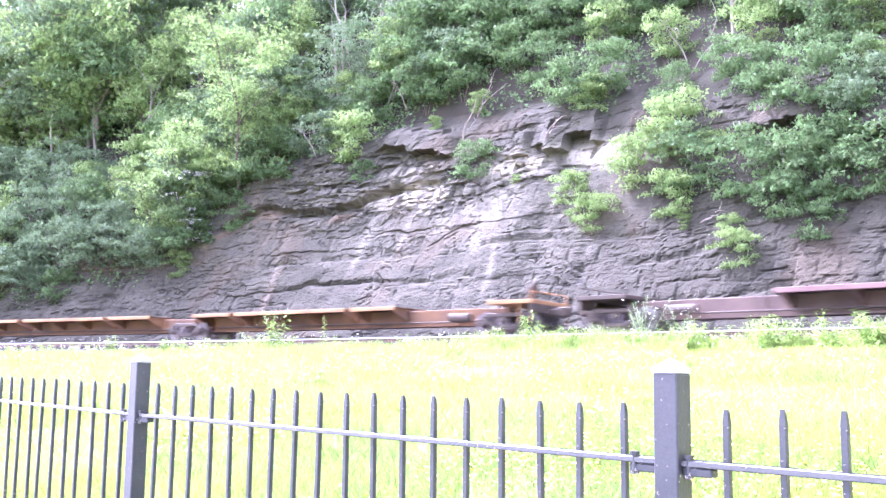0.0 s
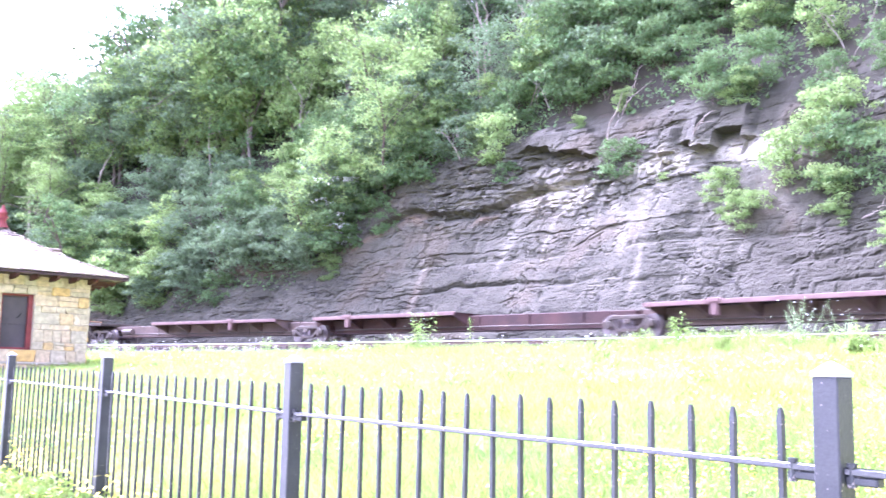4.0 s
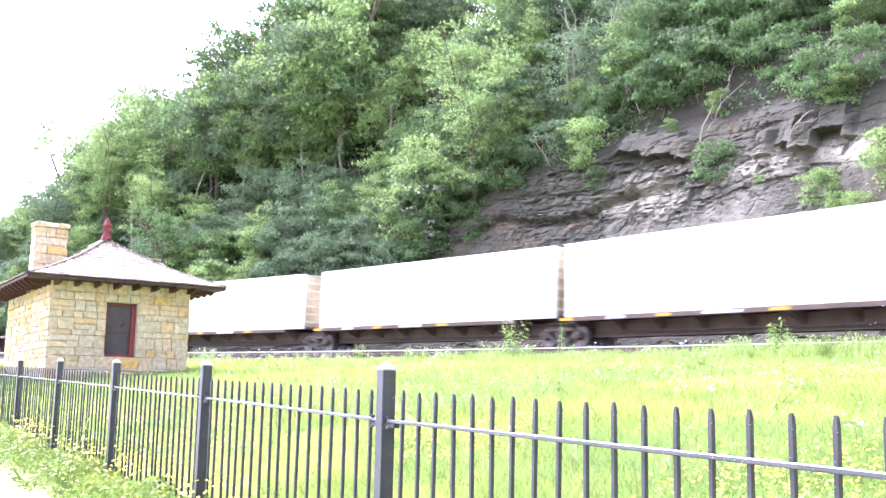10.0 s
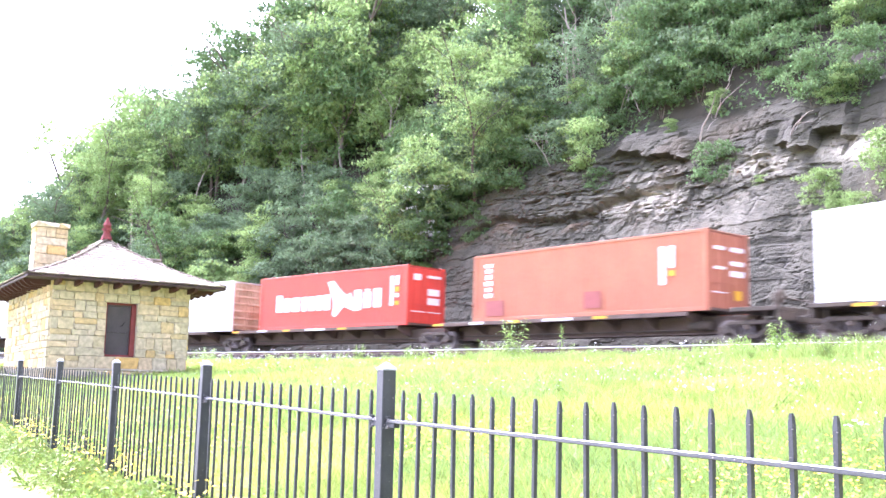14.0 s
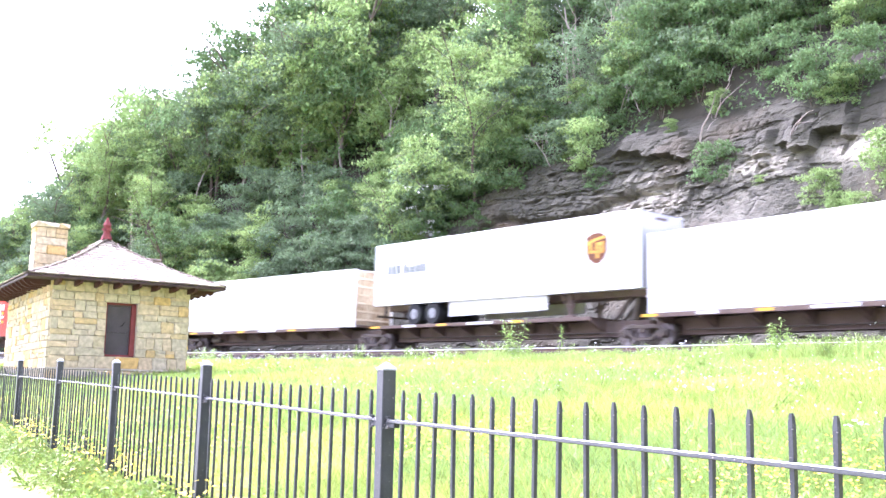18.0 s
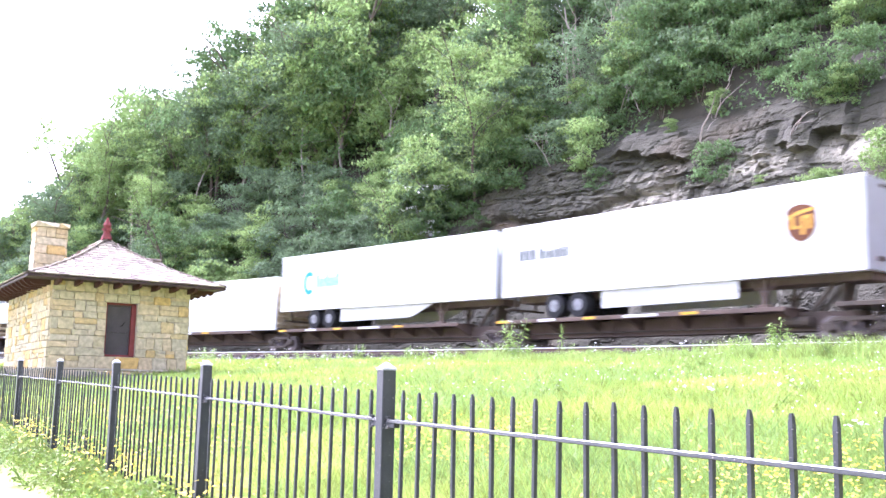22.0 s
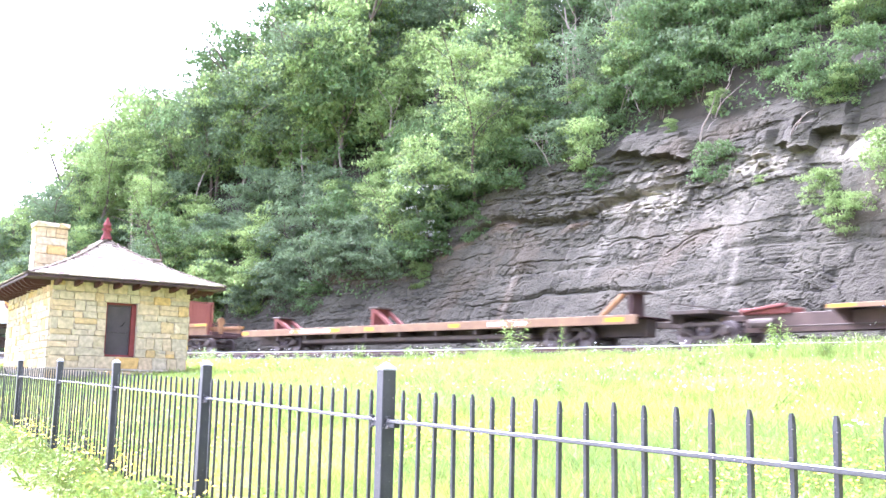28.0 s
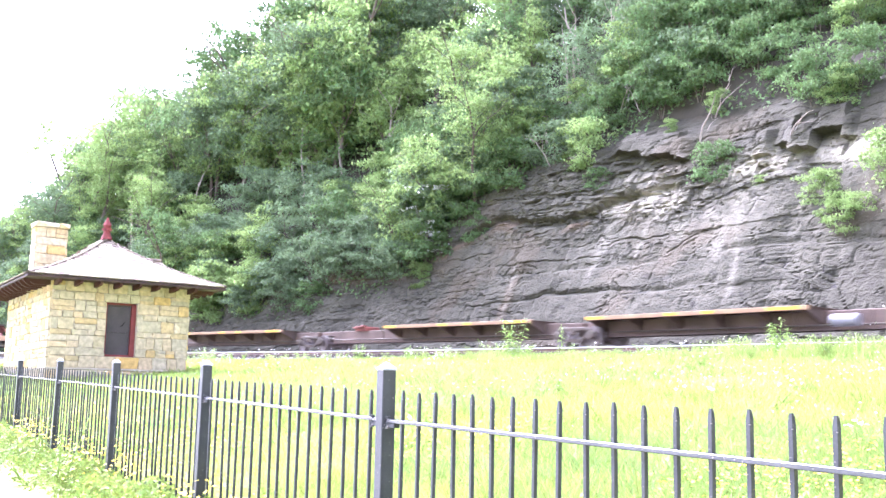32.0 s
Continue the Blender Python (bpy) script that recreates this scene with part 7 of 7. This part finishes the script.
# well car: ribbed side walls, top chords, sloped ends over the trucks
def well_car(u0, u1):
    uc, h = (u0 + u1) / 2, (u1 - u0) / 2
    car = tagged(empty("well_car"), "rusty yellow well car with ribbed sides holding one container", "railway car")
    for sy in (-1, 1):
        prof = [(-h, 1.50), (h, 1.50), (h, 1.02), (h - 2.0, 1.0), (h - 2.5, 0.82), (h - 2.75, 0.42), (h - 3.1, 0.30), (-h + 3.1, 0.30), (-h + 2.75, 0.42), (-h + 2.5, 0.82), (-h + 2.0, 1.0), (-h, 1.02)]
        plate(car, "side_wall", prof, sy * 1.30 - 0.01, M_STEEL_RUST, "rust-stained yellow side wall", 0.03)
        part("top_chord", box(B(), -h + 3.6, h - 3.6, sy * 1.30 - 0.09, sy * 1.30 + 0.09, 1.48, 1.57, 0.012), M_STEEL_YELLOW, car)
        for e in (-1, 1):
            a, b = sorted((e * (h - 3.65), e * h))
            part("end_chord", box(B(), a, b, sy * 1.30 - 0.11, sy * 1.30 + 0.11, 1.50, 1.70, 0.012), M_STEEL_YELLOW, car)
        part("bottom_chord", box(B(), -h + 3.1, h - 3.1, sy * 1.30 - 0.07, sy * 1.30 + 0.07, 0.24, 0.33, 0.012), M_STEEL_RUST, car)
        n = 9
        for k in range(n):
            x = -h + 3.2 + (2 * h - 6.4) * k / (n - 1)
            wdt = 0.13 if k in (0, 2, 6, 8) else 0.07
            part("rib", box(B(), x - wdt, x + wdt, sy * 1.30 - 0.02, sy * 1.30 + 0.075, 0.30, 1.50, 0.01), M_STEEL_YELLOW, car)
        for us, w, c, d, mt in ((0.35, 0.9, 1.56, 1.66, M_YELLOW), (h * 2 - 0.5, 1.1, 1.56, 1.66, M_YELLOW)):
            part("marker", box(B(), h - us - w / 2, h - us + w / 2, sy * 1.412, sy * 1.417, c, d) if sy > 0 else box(B(), h - us - w / 2, h - us + w / 2, -1.417, -1.412, c, d), mt, car)
    for x, w, c, d in ((-h + 4.0, 0.5, 0.62, 0.85), (-h + 4.05, 0.3, 0.95, 1.2), (h - 3.9, 0.4, 0.6, 0.8), (h - 3.9, 0.4, 1.0, 1.12)):
        part("stencil_block", box(B(), x - w / 2, x + w / 2, 1.322, 1.327, c, d), M_LETTER, car)
    for x, w in ((h - 5.2, 1.0), (0.6, 1.6), (-1.8, 0.7)):
        part("stencil_block", box(B(), x - w / 2, x + w / 2, 1.322, 1.326, 1.12, 1.20), M_INKFADE, car)
    part("floor", box(B(), -h + 3.1, h - 3.1, -1.28, 1.28, 0.26, 0.34), M_STEEL_RUST, car)
    for e in (-1, 1):
        a, b = sorted((e * (h - 2.8), e * (h + 0.6)))
        part("end_platform", box(B(), a, b, -0.6, 0.6, 0.86, 1.08, 0.03), M_STEEL_BROWN, car)
        part("bulkhead", box(B(), e * (h - 3.0) - 0.05, e * (h - 3.0) + 0.05, -1.28, 1.28, 0.30, 1.45), M_STEEL_RUST, car)
        part("end_sill", box(B(), e * (h + 0.2) - 0.1, e * (h + 0.2) + 0.1, -1.2, 1.2, 1.02, 1.22, 0.02), M_STEEL_BROWN, car)
        for sy in (-0.9, 0.9):
            part("grab_post", cyl(B(), (e * (h + 0.2), sy, 1.2), (e * (h + 0.2), sy, 1.75), 0.03, 0.03, 8), M_STEEL_YELLOW, car)
        part("cross_rail", cyl(B(), (e * (h + 0.2), -0.9, 1.75), (e * (h + 0.2), 0.9, 1.75), 0.03, 0.03, 8), M_STEEL_BROWN, car)
    part("brake_wheel", cyl(B(), (-h - 0.25, 0.5, 1.85), (-h - 0.31, 0.5, 1.85), 0.25, 0.25, 20), M_STEEL_YELLOW, car)
    part("brake_stand", box(B(), -h - 0.32, -h - 0.15, 0.35, 0.65, 1.1, 1.9, 0.02), M_STEEL_YELLOW, car)
    add_truck(car, h - 1.2, u0 + 1.2)
    add_truck(car, -h + 1.2, u1 - 1.2)
    return rolling(car, uc)


M_STEEL_RUST = mat("car_rusty_yellow", (0.33, 0.20, 0.10), 0.75, color2=(0.19, 0.11, 0.07), scale=0.9, fine=10, bump=0.2)
M_FADEMARK = mat("stencil_pale_pink", (0.62, 0.42, 0.38), 0.7, spread=0.2)
M_INKFADE = mat("stencil_faded", (0.30, 0.22, 0.18), 0.7, spread=0.2)
well_car(243.9, 262.6)
box_well = container(247.5, 12.19, 0.36, M_RUSTRED, M_RUSTRED, "faded red container standing low in the well car", 0.025)
bars(box_well, 12.19, 2.44, 0.36, [(10.95, 11.15, 1.5, 2.45), (11.3, 11.5, 1.9, 2.5), (11.3, 11.5, 1.45, 1.6)], M_FADEMARK, "stencil_block")
bars(box_well, 12.19, 2.44, 0.36, [(11.3, 11.5, 1.68, 1.82)], M_YELLOW, "stencil_block")


# long flat car: deep side sills, centre sill, folding trailer hitches
def flat_car(u0, u1):
    uc, h = (u0 + u1) / 2, (u1 - u0) / 2
    car = tagged(empty("flat_car"), "long faded yellow flat car with red-brown trailer hitches", "railway car")
    part("deck", box(B(), -h, h, -1.36, 1.36, DECK - 0.04, DECK + 0.0, 0.01), M_STEEL_BROWN, car)
    for sy in (-1, 1):
        part("side_sill", box(B(), -h, h, sy * 1.36 - 0.05, sy * 1.36 + 0.05, DECK - 0.33, DECK + 0.03, 0.012), M_EDGE_TAN, car)
    part("centre_sill", box(B(), -h + 0.3, h - 0.3, -0.35, 0.35, 0.42, DECK - 0.05, 0.02), M_TRUCK, car)
    part("under_frame", box(B(), -h + 5.5, h - 5.5, -1.1, 1.1, 0.40, 0.62, 0.05), M_TRUCK, car)
    for k in range(9):
        x = -h + 3.5 + (2 * h - 7) * k / 8
        part("cross_bearer", box(B(), x - 0.08, x + 0.08, -1.3, 1.3, 0.62, DECK - 0.04), M_TRUCK, car)
    for d, w, mt in ((0.35, 0.7, M_YELLOW), (5.3, 0.7, M_YELLOW), (8.8, 0.8, M_YELLOW), (11.6, 0.7, M_YELLOW), (17.6, 0.7, M_YELLOW), (26.4, 0.9, M_YELLOW), (5.8, 1.9, M_LETTER), (7.6, 1.6, M_LETTER), (20.2, 1.0, M_LETTER), (21.6, 0.6, M_LETTER)):
        x = h - d
        part("marker", box(B(), x - w / 2, x + w / 2, 1.411, 1.416, DECK - 0.23, DECK - 0.06), mt, car)
    for us, hz in ((267.9, 0.72), (276.6, 0.95)):
        x = uc - us
        hk = part("hitch", box(B(), x - 0.12, x + 0.12, -0.5, 0.5, DECK, DECK + hz, 0.02), M_HITCH, car, "red-brown raised trailer hitch")
        for sy in (-0.4, 0.4):
            L = math.hypot(1.5, hz)
            part("brace", box(B(), -L / 2, L / 2, -0.09, 0.09, -0.09, 0.09, 0.02, pose(x - 0.75, sy, DECK + hz / 2, 0, -math.degrees(math.atan2(hz, 1.5)), 0)), M_HITCH, hk)
        part("head_plate", box(B(), x - 0.45, x + 0.4, -0.5, 0.5, DECK + hz, DECK + hz + 0.09, 0.02), M_TRUCK, hk)
    x = uc - 292.3
    hk = part("hitch", box(B(), x - 0.12, x + 0.12, -0.4, 0.4, DECK, DECK + 0.95, 0.02), M_STEEL_BROWN, car, "dark folding trailer hitch")
    part("brace", box(B(), -0.85, 0.85, -0.1, 0.1, -0.08, 0.08, 0.02, pose(x + 0.95, 0.35, DECK + 0.45, 0, 38, 0)), M_STEEL_YELLOW, hk)
    part("head_plate", box(B(), x - 0.5, x + 0.4, -0.5, 0.5, DECK + 0.95, DECK + 1.03, 0.02), M_TRUCK, hk)
    for e in (-1, 1):
        part("coupler", box(B(), min(e * h, e * (h + 0.9)), max(e * h, e * (h + 0.9)), -0.15, 0.15, 0.72, 0.98, 0.03), M_TRUCK, car)
    add_truck(car, uc - 269.6, 269.6)
    add_truck(car, uc - 289.6, 289.6)
    return rolling(car, uc)


flat_car(265.9, 293.3)

def motions():
    """The whole train rolls along the curve at one speed."""
    ts = [i * 0.8 for i in range(41)]
    for ob, u in MOVING:
        walk(ob, [(t, track_pose(SPEED * t - u)) for t in ts])
    # wheels turn while they are within sight of the meadow
    step = 1.0 / FPS
    for w, x, u in WHEELS:
        t0, t1 = max(0.0, (u - 62.0) / SPEED), min(32.0, (u + 62.0) / SPEED)
        if t0 >= t1:
            t0, t1 = 0.0, 0.1
        n0, n1 = round(t0 / step), round(t1 / step)
        turn = math.degrees(SPEED * step / 0.42)
        rows = [(i * step, pose(x, 0, 0.42, 0, (i * turn) % 360, 0)) for i in range(n0, n1 + 1)]
        first, last = rows[0][1], rows[-1][1]
        rows = ([(0.0, first)] if n0 > 0 else []) + rows + ([(32.0, last)] if n1 < 960 else [])
        walk(w, rows)


motions()
